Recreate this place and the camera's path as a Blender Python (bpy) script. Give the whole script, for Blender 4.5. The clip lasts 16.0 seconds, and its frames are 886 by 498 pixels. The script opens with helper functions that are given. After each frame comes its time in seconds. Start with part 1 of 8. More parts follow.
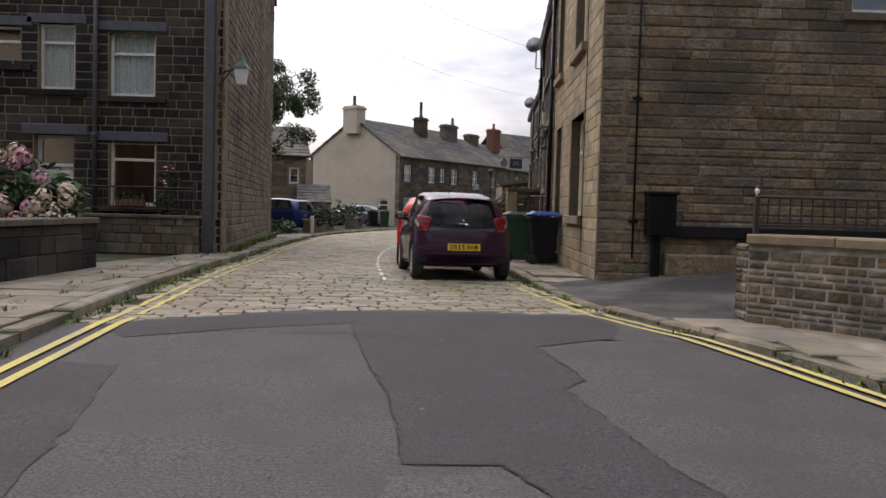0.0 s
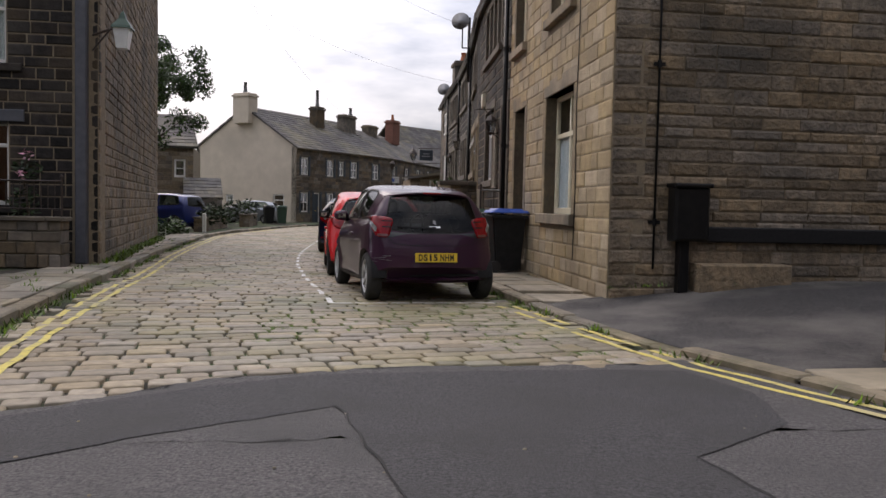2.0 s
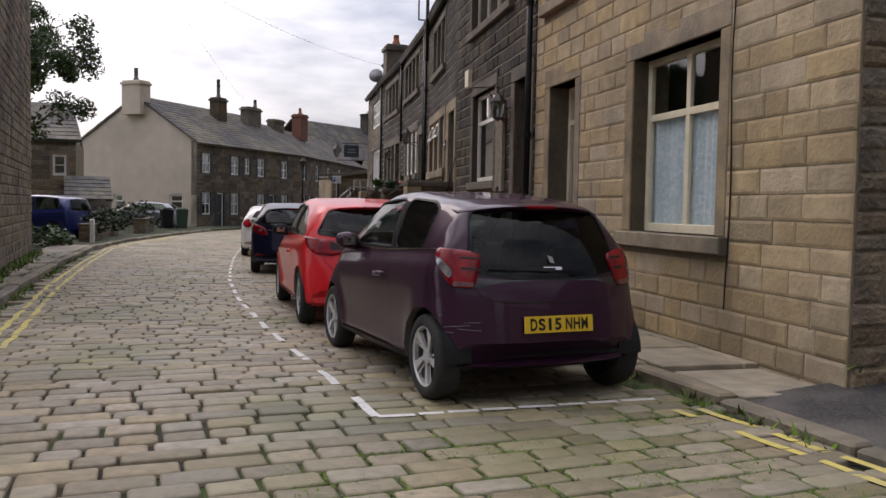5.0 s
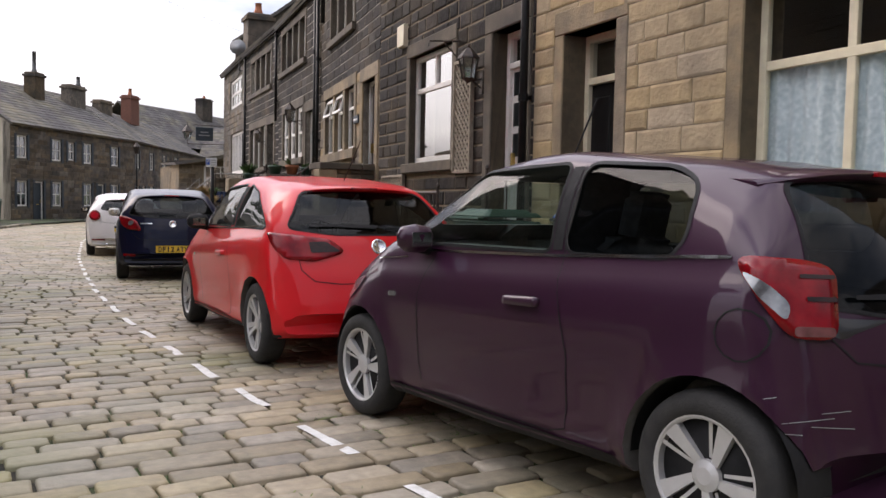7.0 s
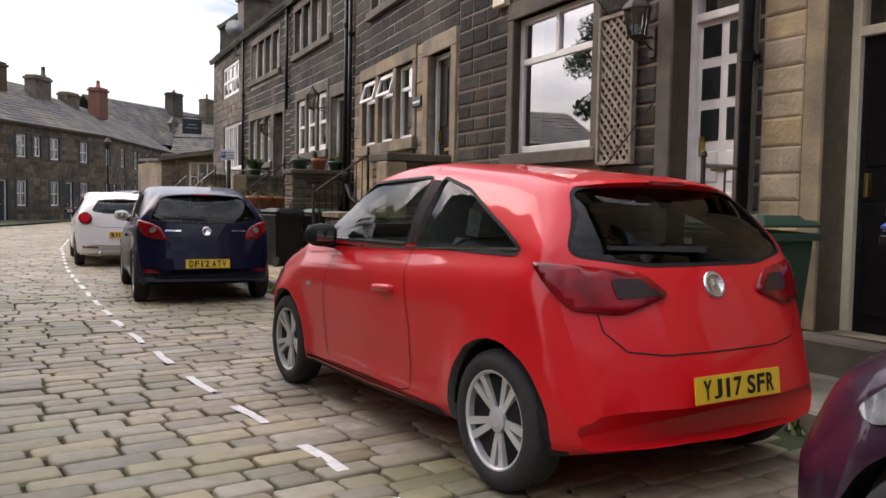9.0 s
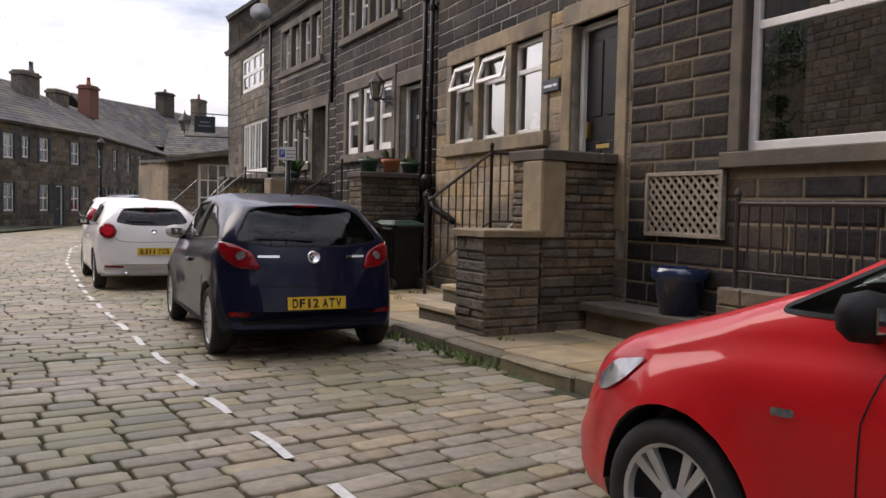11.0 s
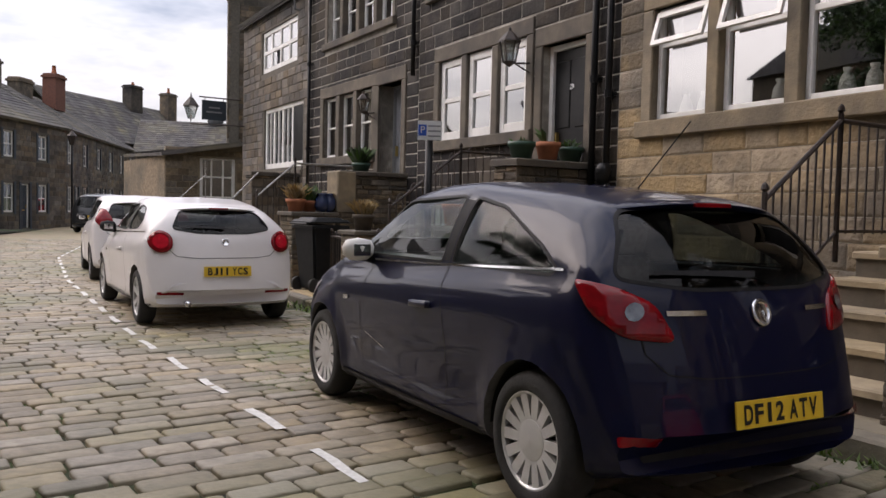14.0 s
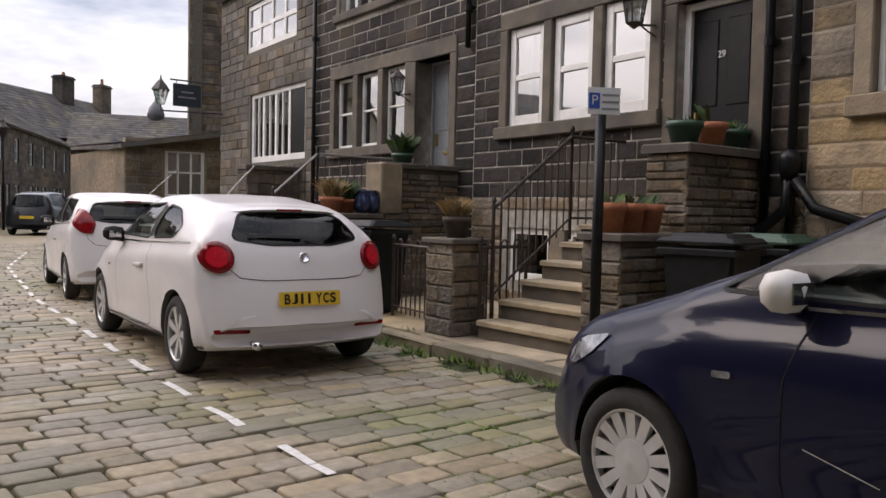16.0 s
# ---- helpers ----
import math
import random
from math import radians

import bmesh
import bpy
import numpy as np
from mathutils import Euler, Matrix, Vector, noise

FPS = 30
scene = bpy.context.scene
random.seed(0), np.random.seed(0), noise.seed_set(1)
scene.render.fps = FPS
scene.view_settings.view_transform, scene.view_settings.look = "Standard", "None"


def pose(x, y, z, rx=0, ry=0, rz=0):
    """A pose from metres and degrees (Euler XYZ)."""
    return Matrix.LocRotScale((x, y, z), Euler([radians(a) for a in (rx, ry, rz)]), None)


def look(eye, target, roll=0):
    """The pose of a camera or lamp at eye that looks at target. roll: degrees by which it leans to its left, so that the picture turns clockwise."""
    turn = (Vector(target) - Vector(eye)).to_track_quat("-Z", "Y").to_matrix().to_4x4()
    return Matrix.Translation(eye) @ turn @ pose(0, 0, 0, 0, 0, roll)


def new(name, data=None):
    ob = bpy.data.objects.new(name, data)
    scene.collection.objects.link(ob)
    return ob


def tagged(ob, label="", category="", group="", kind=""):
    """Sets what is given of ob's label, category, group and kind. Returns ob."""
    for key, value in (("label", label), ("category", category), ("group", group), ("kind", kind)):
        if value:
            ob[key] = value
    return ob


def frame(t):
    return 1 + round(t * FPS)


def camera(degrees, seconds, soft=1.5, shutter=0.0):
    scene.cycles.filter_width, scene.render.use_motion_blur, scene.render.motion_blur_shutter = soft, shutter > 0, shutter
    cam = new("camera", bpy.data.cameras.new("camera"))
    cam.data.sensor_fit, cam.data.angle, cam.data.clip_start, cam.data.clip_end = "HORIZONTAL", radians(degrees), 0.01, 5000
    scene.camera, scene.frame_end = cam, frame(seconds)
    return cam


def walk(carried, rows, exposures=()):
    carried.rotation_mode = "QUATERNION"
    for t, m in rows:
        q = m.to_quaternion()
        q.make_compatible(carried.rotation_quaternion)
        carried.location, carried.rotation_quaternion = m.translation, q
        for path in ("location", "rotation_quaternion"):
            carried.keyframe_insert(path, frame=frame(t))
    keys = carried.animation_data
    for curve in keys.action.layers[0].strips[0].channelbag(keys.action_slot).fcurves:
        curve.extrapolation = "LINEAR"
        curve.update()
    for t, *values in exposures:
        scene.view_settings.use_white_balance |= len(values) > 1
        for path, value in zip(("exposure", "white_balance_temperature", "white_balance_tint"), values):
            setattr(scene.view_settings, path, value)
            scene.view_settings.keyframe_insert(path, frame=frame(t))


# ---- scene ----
cam = camera(57.0, 16.0)
METRES, EYE, TILT, LEAN, TURN = 25.0, 1.225, 0.0, 0.0, 0.0
ROWS = [
    (0.0, 0.0, 0.0, 0.0, 0.07, -2.7, -1.59),
    (0.5, -0.0103, 0.0283, 0.0017, -0.05, -2.65, -1.59),
    (1.0, -0.0191, 0.0589, 0.0017, -0.27, -2.7, -1.55),
    (1.5, -0.0275, 0.0923, 0.0015, -3.72, -2.82, -1.41),
    (2.0, -0.0356, 0.1227, 0.0013, -7.8, -2.92, -1.25),
    (2.5, -0.0441, 0.155, 0.0019, -10.33, -2.98, -1.24),
    (3.0, -0.0506, 0.1849, 0.0033, -11.18, -3.04, -1.1),
    (3.5, -0.0555, 0.2161, 0.0047, -12.7, -3.0, -1.02),
    (4.0, -0.0595, 0.2424, 0.0065, -13.54, -2.96, -0.97),
    (4.5, -0.0644, 0.2714, 0.0076, -13.77, -2.9, -0.98),
    (7.0, -0.0961, 0.4318, 0.0025, -26.95, -3.15, -1.14),
    (7.5, -0.1003, 0.4626, 0.0037, -28.61, -3.16, -0.99),
    (8.0, -0.1047, 0.4941, 0.0032, -28.94, -3.18, -1.11),
    (8.5, -0.1084, 0.5244, 0.002, -29.21, -3.17, -1.1),
    (9.0, -0.1104, 0.5566, 0.0024, -29.49, -3.21, -1.05),
    (9.5, -0.1137, 0.5898, 0.0035, -29.78, -3.12, -1.14),
    (12.0, -0.1267, 0.7491, 0.0048, -31.15, -2.79, -1.3),
    (12.5, -0.13, 0.778, 0.0041, -31.23, -2.75, -1.36),
    (13.0, -0.1308, 0.8091, 0.0038, -31.42, -2.78, -1.36),
    (13.5, -0.1337, 0.8363, 0.0048, -31.83, -2.67, -1.4),
    (14.0, -0.1335, 0.8662, 0.0023, -33.69, -2.71, -1.34),
    (14.5, -0.1358, 0.898, 0.0011, -37.01, -2.85, -1.47),
    (15.0, -0.1371, 0.9291, 0.0002, -37.55, -2.8, -1.4),
    (15.5, -0.1396, 0.9584, 0.0013, -38.05, -2.59, -1.42),
    (16.0, -0.1388, 0.986, 0.0017, -38.41, -2.7, -1.27),
]
walk(cam, [(t, pose(0, 0, EYE, TILT, LEAN, TURN) @ pose(METRES * x, METRES * y, METRES * z, 90 + pitch, roll, yaw)) for t, x, y, z, yaw, pitch, roll in ROWS],
     [(0.0, 0.0), (1.5, 0.03), (3.5, -0.12), (4.5, -0.1), (7.0, 0.54), (8.0, 0.62), (9.5, 0.53), (12.0, 0.24), (14.0, 0.24), (16.0, 0.2)])

# ---- light ----
world = bpy.data.worlds.new("world")
scene.world = world
world.use_nodes = True
wn, wl = world.node_tree.nodes, world.node_tree.links
wn.clear()
SUN_EL, SUN_AZ = radians(38), radians(-38)   # azimuth from +y towards +x
sky = wn.new("ShaderNodeTexSky")
sky.sky_type, sky.sun_disc, sky.sun_elevation, sky.sun_rotation = "NISHITA", False, SUN_EL, SUN_AZ
sky.air_density, sky.dust_density = 1.0, 3.0
tc = wn.new("ShaderNodeTexCoord")
mp = wn.new("ShaderNodeMapping")
mp.inputs["Scale"].default_value = (1.3, 1.3, 4.5)
wl.new(tc.outputs["Generated"], mp.inputs["Vector"])
cn = wn.new("ShaderNodeTexNoise")
cn.inputs["Scale"].default_value, cn.inputs["Detail"].default_value, cn.inputs["Roughness"].default_value = 1.4, 6, 0.58
wl.new(mp.outputs[0], cn.inputs["Vector"])
cr = wn.new("ShaderNodeValToRGB")
cr.color_ramp.elements[0].position, cr.color_ramp.elements[0].color = 0.40, (1.6, 1.85, 2.2, 1)
cr.color_ramp.elements[1].position, cr.color_ramp.elements[1].color = 0.58, (5.0, 5.0, 4.95, 1)
wl.new(cn.outputs["Fac"], cr.inputs["Fac"])
mx = wn.new("ShaderNodeMixRGB")
mx.inputs["Fac"].default_value = 0.86
wl.new(sky.outputs[0], mx.inputs[1])
wl.new(cr.outputs[0], mx.inputs[2])
sx = wn.new("ShaderNodeSeparateXYZ")
wl.new(tc.outputs["Generated"], sx.inputs[0])
up = wn.new("ShaderNodeMapRange")   # an overcast sky is three times as bright overhead as at the horizon
up.inputs["From Min"].default_value, up.inputs["From Max"].default_value = 0.0, 1.0
up.inputs["To Min"].default_value, up.inputs["To Max"].default_value = 0.72, 3.6
wl.new(sx.outputs["Z"], up.inputs["Value"])
bg = wn.new("ShaderNodeBackground")
ml = wn.new("ShaderNodeMixRGB")
ml.blend_type = "MULTIPLY"
ml.inputs["Fac"].default_value = 1.0
wl.new(mx.outputs[0], ml.inputs[1])
side = wn.new("ShaderNodeVectorMath")   # brighter towards the veiled sun, greyer behind
side.operation = "DOT_PRODUCT"
side.inputs[1].default_value = (0.6 * math.sin(SUN_AZ), 0.6 * math.cos(SUN_AZ), 0)
wl.new(tc.outputs["Generated"], side.inputs[0])
one = wn.new("ShaderNodeMath")
one.inputs[1].default_value = 1.0
wl.new(side.outputs["Value"], one.inputs[0])
both = wn.new("ShaderNodeMath")
both.operation = "MULTIPLY"
wl.new(one.outputs[0], both.inputs[0])
wl.new(up.outputs[0], both.inputs[1])
wl.new(both.outputs[0], ml.inputs[2])
bg.inputs["Strength"].default_value = 0.128
wl.new(ml.outputs[0], bg.inputs["Color"])
wo = wn.new("ShaderNodeOutputWorld")
wl.new(bg.outputs[0], wo.inputs["Surface"])
sun = new("sun", bpy.data.lights.new("sun", "SUN"))
sun.data.energy, sun.data.angle, sun.data.color = 0.95, radians(45), (1.0, 0.88, 0.74)
sun_way = Vector((math.sin(SUN_AZ) * math.cos(SUN_EL), math.cos(SUN_AZ) * math.cos(SUN_EL), math.sin(SUN_EL)))
sun.matrix_world = look(sun_way * 60, (0, 0, 0))

scene.view_settings.use_white_balance = True
scene.view_settings.white_balance_tint = 19

# ---- materials ----
MATS = {}


def mat(name, c1, c2=None, scale=6.0, rough=0.8, metal=0.0, bump=0.0, bscale=40.0, rnd=0.0, c3=None, big=0.6, spec=0.5, coat=0.0, detail=6):
    """Two-scale noise material: colour c1 to c2, large stains towards c3, random change of value by piece."""
    m = bpy.data.materials.new(name)
    MATS[name] = m
    m.use_nodes = True
    n, l = m.node_tree.nodes, m.node_tree.links
    b = n["Principled BSDF"]
    b.inputs["Roughness"].default_value, b.inputs["Metallic"].default_value = rough, metal
    b.inputs["Specular IOR Level"].default_value = spec
    b.inputs["Coat Weight"].default_value = coat
    b.inputs["Coat Roughness"].default_value = 0.04
    b.inputs["Coat IOR"].default_value = 1.5
    c2 = c2 or tuple(v * 0.85 for v in c1)
    geo = n.new("ShaderNodeNewGeometry")
    tex = n.new("ShaderNodeTexNoise")
    tex.inputs["Scale"].default_value, tex.inputs["Detail"].default_value = scale, detail
    l.new(geo.outputs["Position"], tex.inputs["Vector"])
    ramp = n.new("ShaderNodeValToRGB")
    ramp.color_ramp.elements[0].position, ramp.color_ramp.elements[1].position = 0.32, 0.68
    ramp.color_ramp.elements[0].color, ramp.color_ramp.elements[1].color = (*c1, 1), (*c2, 1)
    l.new(tex.outputs["Fac"], ramp.inputs["Fac"])
    col = ramp.outputs[0]
    if c3:
        t2 = n.new("ShaderNodeTexNoise")
        t2.inputs["Scale"].default_value, t2.inputs["Detail"].default_value = big, 7
        l.new(geo.outputs["Position"], t2.inputs["Vector"])
        r2 = n.new("ShaderNodeValToRGB")
        r2.color_ramp.elements[0].position, r2.color_ramp.elements[1].position = 0.45, 0.7
        l.new(t2.outputs["Fac"], r2.inputs["Fac"])
        m2 = n.new("ShaderNodeMixRGB")
        m2.inputs[2].default_value = (*c3, 1)
        l.new(r2.outputs[0], m2.inputs[0])
        l.new(col, m2.inputs[1])
        col = m2.outputs[0]
    if rnd:
        oi = n.new("ShaderNodeObjectInfo")
        add = n.new("ShaderNodeMath")
        add.operation = "ADD"
        l.new(oi.outputs["Random"], add.inputs[0])
        l.new(geo.outputs["Random Per Island"], add.inputs[1])
        fr = n.new("ShaderNodeMath")
        fr.operation = "FRACT"
        l.new(add.outputs[0], fr.inputs[0])
        mr = n.new("ShaderNodeMapRange")
        mr.inputs["To Min"].default_value, mr.inputs["To Max"].default_value = 1 - rnd, 1 + rnd
        l.new(fr.outputs[0], mr.inputs["Value"])
        hs = n.new("ShaderNodeHueSaturation")
        l.new(mr.outputs[0], hs.inputs["Value"])
        sat = n.new("ShaderNodeMapRange")
        wh = n.new("ShaderNodeTexWhiteNoise")
        wh.noise_dimensions = "1D"
        l.new(fr.outputs[0], wh.inputs["W"])
        sat.inputs["To Min"].default_value, sat.inputs["To Max"].default_value = 1 - rnd, 1 + 0.8 * rnd
        l.new(wh.outputs["Value"], sat.inputs["Value"])
        l.new(sat.outputs[0], hs.inputs["Saturation"])
        l.new(col, hs.inputs["Color"])
        col = hs.outputs[0]
    l.new(col, b.inputs["Base Color"])
    if bump:
        t3 = n.new("ShaderNodeTexNoise")
        t3.inputs["Scale"].default_value, t3.inputs["Detail"].default_value = bscale, 5
        l.new(geo.outputs["Position"], t3.inputs["Vector"])
        bp = n.new("ShaderNodeBump")
        bp.inputs["Strength"].default_value, bp.inputs["Distance"].default_value = 0.8, bump
        l.new(t3.outputs["Fac"], bp.inputs["Height"])
        l.new(bp.outputs[0], b.inputs["Normal"])
    return m


def glass(name, tint, ior=1.6):
    m = bpy.data.materials.new(name)
    MATS[name] = m
    m.use_nodes = True
    n, l = m.node_tree.nodes, m.node_tree.links
    n.clear()
    tr, gl, lw, pw, fr, mi, out = (n.new("ShaderNode" + k) for k in ("BsdfTransparent", "BsdfGlossy", "LayerWeight", "Math", "MapRange", "MixShader", "OutputMaterial"))
    tr.inputs["Color"].default_value = (*tint, 1)
    gl.inputs["Roughness"].default_value = 0.02
    lw.inputs["Blend"].default_value = 0.5
    pw.operation = "POWER"
    pw.inputs[1].default_value = 5.0
    fr.inputs["To Min"].default_value = ((ior - 1) / (ior + 1)) ** 2
    l.new(lw.outputs["Facing"], pw.inputs[0])
    l.new(pw.outputs[0], fr.inputs["Value"])
    l.new(fr.outputs[0], mi.inputs[0])
    l.new(tr.outputs[0], mi.inputs[1])
    l.new(gl.outputs[0], mi.inputs[2])
    l.new(mi.outputs[0], out.inputs["Surface"])
    return m


def lamp_mat(name, colour, strength):
    m = bpy.data.materials.new(name)
    MATS[name] = m
    m.use_nodes = True
    b = m.node_tree.nodes["Principled BSDF"]
    b.inputs["Emission Color"].default_value = (*colour, 1)
    b.inputs["Emission Strength"].default_value = strength
    return m


mat("sett", (0.315, 0.26, 0.178), (0.21, 0.175, 0.122), 14, 0.62, bump=0.008, bscale=24, rnd=0.27, c3=(0.17, 0.165, 0.09), big=0.55)
mat("joint", (0.040, 0.034, 0.024), (0.02, 0.02, 0.013), 5, 0.95, bump=0.01, bscale=60, c3=(0.05, 0.095, 0.015), big=0.9)
mat("tarmac", (0.125, 0.117, 0.113), (0.032, 0.030, 0.031), 60, 0.8, bump=0.02, bscale=80, c3=(0.058, 0.056, 0.054), big=1.4, detail=12)
mat("tarmac_dark", (0.072, 0.069, 0.07), (0.016, 0.016, 0.017), 60, 0.8, bump=0.02, bscale=80, c3=(0.036, 0.035, 0.034), big=1.8, detail=12)
mat("tarmac_drive", (0.08, 0.075, 0.072), (0.018, 0.017, 0.017), 45, 0.85, bump=0.03, bscale=70, c3=(0.15, 0.138, 0.125), big=1.1, detail=12)
mat("tarmac_pale", (0.15, 0.141, 0.135), (0.04, 0.038, 0.038), 60, 0.8, bump=0.02, bscale=80, c3=(0.07, 0.067, 0.065), big=1.7, detail=12)
mat("flag", (0.43, 0.33, 0.185), (0.27, 0.21, 0.125), 4, 0.75, bump=0.01, bscale=30, rnd=0.22, c3=(0.16, 0.14, 0.095), big=0.9, detail=9)
mat("flag_grey", (0.30, 0.255, 0.185), (0.19, 0.165, 0.122), 5, 0.75, bump=0.01, bscale=30, rnd=0.22, c3=(0.12, 0.115, 0.085), big=0.8, detail=9)
mat("kerb", (0.28, 0.235, 0.165), (0.17, 0.145, 0.105), 6, 0.8, bump=0.012, bscale=25, rnd=0.25, c3=(0.085, 0.085, 0.05), big=1.2, detail=9)
mat("grit_dark", (0.15, 0.118, 0.082), (0.08, 0.066, 0.05), 5, 0.85, bump=0.02, bscale=14, rnd=0.42, c3=(0.035, 0.032, 0.03), big=0.8)
mat("grit_sooty", (0.032, 0.028, 0.026), (0.014, 0.013, 0.013), 7, 0.85, bump=0.016, bscale=18, rnd=0.5, c3=(0.072, 0.058, 0.042), big=0.8, spec=0.25)
mat("grit_mid", (0.25, 0.193, 0.13), (0.125, 0.1, 0.07), 11, 0.88, bump=0.04, bscale=24, rnd=0.28, c3=(0.075, 0.066, 0.053), big=0.7, detail=9)
mat("grit_pale", (0.41, 0.32, 0.19), (0.29, 0.228, 0.137), 6, 0.88, bump=0.011, bscale=26, rnd=0.19, c3=(0.21, 0.165, 0.105), big=0.9, detail=9)
mat("grit_weathered", (0.33, 0.25, 0.15), (0.19, 0.148, 0.095), 5, 0.88, bump=0.025, bscale=20, rnd=0.25, c3=(0.085, 0.072, 0.055), big=1.1, detail=9)
mat("grit_brown", (0.19, 0.145, 0.095), (0.09, 0.071, 0.05), 9, 0.88, bump=0.03, bscale=20, rnd=0.4, c3=(0.06, 0.054, 0.04), big=1.6, detail=9)
mat("ashlar", (0.28, 0.22, 0.135), (0.19, 0.15, 0.10), 6, 0.85, bump=0.008, bscale=35, rnd=0.14, c3=(0.10, 0.085, 0.063), big=1.4, detail=9)
mat("step_stone", (0.42, 0.335, 0.21), (0.30, 0.24, 0.155), 6, 0.8, bump=0.008, bscale=30, rnd=0.12, c3=(0.2, 0.165, 0.115), big=1.2, detail=9)
mat("ashlar_dark", (0.14, 0.115, 0.085), (0.09, 0.078, 0.06), 5, 0.85, bump=0.005, bscale=35, c3=(0.06, 0.052, 0.045), big=1.2)
mat("mortar_pale", (0.46, 0.43, 0.37), (0.24, 0.22, 0.19), 9, 0.95, bump=0.005, bscale=60, c3=(0.14, 0.13, 0.11), big=1.6)
mat("mortar_dark", (0.13, 0.115, 0.09), (0.085, 0.077, 0.062), 14, 0.95, bump=0.005, bscale=60)
mat("mortar_tan", (0.24, 0.195, 0.13), (0.17, 0.14, 0.1), 14, 0.95, bump=0.005, bscale=60)
mat("render_cream", (0.58, 0.51, 0.41), (0.50, 0.44, 0.35), 1.5, 0.9, bump=0.004, bscale=50, c3=(0.44, 0.39, 0.31), big=0.35)
mat("slate", (0.10, 0.092, 0.088), (0.06, 0.056, 0.055), 3, 0.8, bump=0.02, bscale=9, rnd=0.3, c3=(0.14, 0.125, 0.085), big=0.5)
mat("brick_red", (0.2, 0.085, 0.055), (0.13, 0.06, 0.045), 12, 0.9, bump=0.006, bscale=30)
mat("white_paint", (0.78, 0.77, 0.74), (0.68, 0.67, 0.64), 9, 0.45, c3=(0.6, 0.59, 0.55), big=2)
mat("cream_paint", (0.72, 0.66, 0.48), (0.64, 0.58, 0.42), 9, 0.45)
# paint of doors and pipes; also colours the shade sheet behind the low lattice
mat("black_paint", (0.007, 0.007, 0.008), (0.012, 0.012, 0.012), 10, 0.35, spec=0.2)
mat("blue_grey_paint", (0.09, 0.095, 0.115), (0.065, 0.07, 0.085), 8, 0.5)
mat("iron", (0.018, 0.016, 0.015), (0.05, 0.03, 0.02), 25, 0.6, bump=0.002, bscale=80)
mat("rail_grey", (0.35, 0.35, 0.34), (0.22, 0.21, 0.2), 30, 0.45, metal=0.6)
mat("lead", (0.16, 0.165, 0.17), (0.11, 0.112, 0.115), 10, 0.6, metal=0.3)
mat("net_curtain", (0.78, 0.84, 0.86), (0.5, 0.6, 0.64), 28, 0.9)
mat("curtain_grey", (0.6, 0.64, 0.62), (0.42, 0.46, 0.46), 14, 0.9)
# near-black lining colour: the shade of unlit interiors is painted in
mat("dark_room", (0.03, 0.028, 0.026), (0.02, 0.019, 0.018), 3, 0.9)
mat("brown_room", (0.16, 0.07, 0.035), (0.09, 0.04, 0.02), 2, 0.9)
mat("yellow_line", (0.66, 0.55, 0.13), (0.5, 0.43, 0.13), 22, 0.75, bump=0.004, bscale=60, c3=(0.42, 0.37, 0.2), big=2.2)
mat("white_line", (0.72, 0.71, 0.68), (0.55, 0.54, 0.51), 25, 0.75, bump=0.004, bscale=60)
mat("moss", (0.13, 0.20, 0.035), (0.07, 0.11, 0.022), 12, 0.95, rnd=0.4)
mat("leaf", (0.055, 0.105, 0.025), (0.03, 0.06, 0.014), 6, 0.6, rnd=0.45)
mat("leaf_dark", (0.028, 0.05, 0.016), (0.016, 0.03, 0.01), 3, 0.7, rnd=0.5)
mat("bark", (0.09, 0.07, 0.05), (0.05, 0.04, 0.03), 9, 0.9, bump=0.02, bscale=14)
mat("petal_pink", (0.62, 0.26, 0.40), (0.70, 0.42, 0.48), 16, 0.7, rnd=0.25)
mat("petal_cream", (0.62, 0.55, 0.40), (0.55, 0.42, 0.36), 16, 0.7, rnd=0.2)
mat("terracotta", (0.42, 0.16, 0.075), (0.3, 0.11, 0.055), 12, 0.8, bump=0.003, bscale=30)
mat("bin_black", (0.010, 0.011, 0.012), (0.016, 0.017, 0.018), 12, 0.5, spec=0.2)
mat("bin_green", (0.02, 0.055, 0.035), (0.03, 0.07, 0.045), 12, 0.45)
mat("bin_blue", (0.02, 0.07, 0.35), (0.03, 0.09, 0.4), 12, 0.4)
mat("ceramic_blue", (0.012, 0.02, 0.06), (0.02, 0.035, 0.09), 5, 0.12, coat=0.6)
mat("wood_pale", (0.3, 0.26, 0.2), (0.2, 0.17, 0.13), 14, 0.8, bump=0.003, bscale=40)
mat("dry_grass", (0.36, 0.26, 0.12), (0.2, 0.14, 0.06), 20, 0.9, rnd=0.3)
mat("sign_white", (0.7, 0.72, 0.72), (0.62, 0.64, 0.64), 10, 0.4)
mat("sign_blue", (0.02, 0.09, 0.45), None, 10, 0.4)
mat("sign_dark", (0.03, 0.045, 0.06), (0.02, 0.03, 0.04), 6, 0.5)
mat("grey_text", (0.25, 0.26, 0.27), None, 10, 0.6)
mat("paint_purple", (0.030, 0.0075, 0.023), (0.034, 0.008, 0.026), 400, 0.42, metal=0.12, spec=0.2, coat=0.65, detail=1)
mat("paint_red", (0.62, 0.008, 0.013), (0.58, 0.007, 0.012), 3, 0.45, spec=0.2, coat=0.65)
mat("paint_navy", (0.003, 0.0045, 0.022), (0.0036, 0.005, 0.026), 400, 0.4, spec=0.1, coat=0.5, detail=1)
mat("paint_white", (0.74, 0.71, 0.70), (0.70, 0.67, 0.66), 3, 0.45, spec=0.2, coat=0.7)
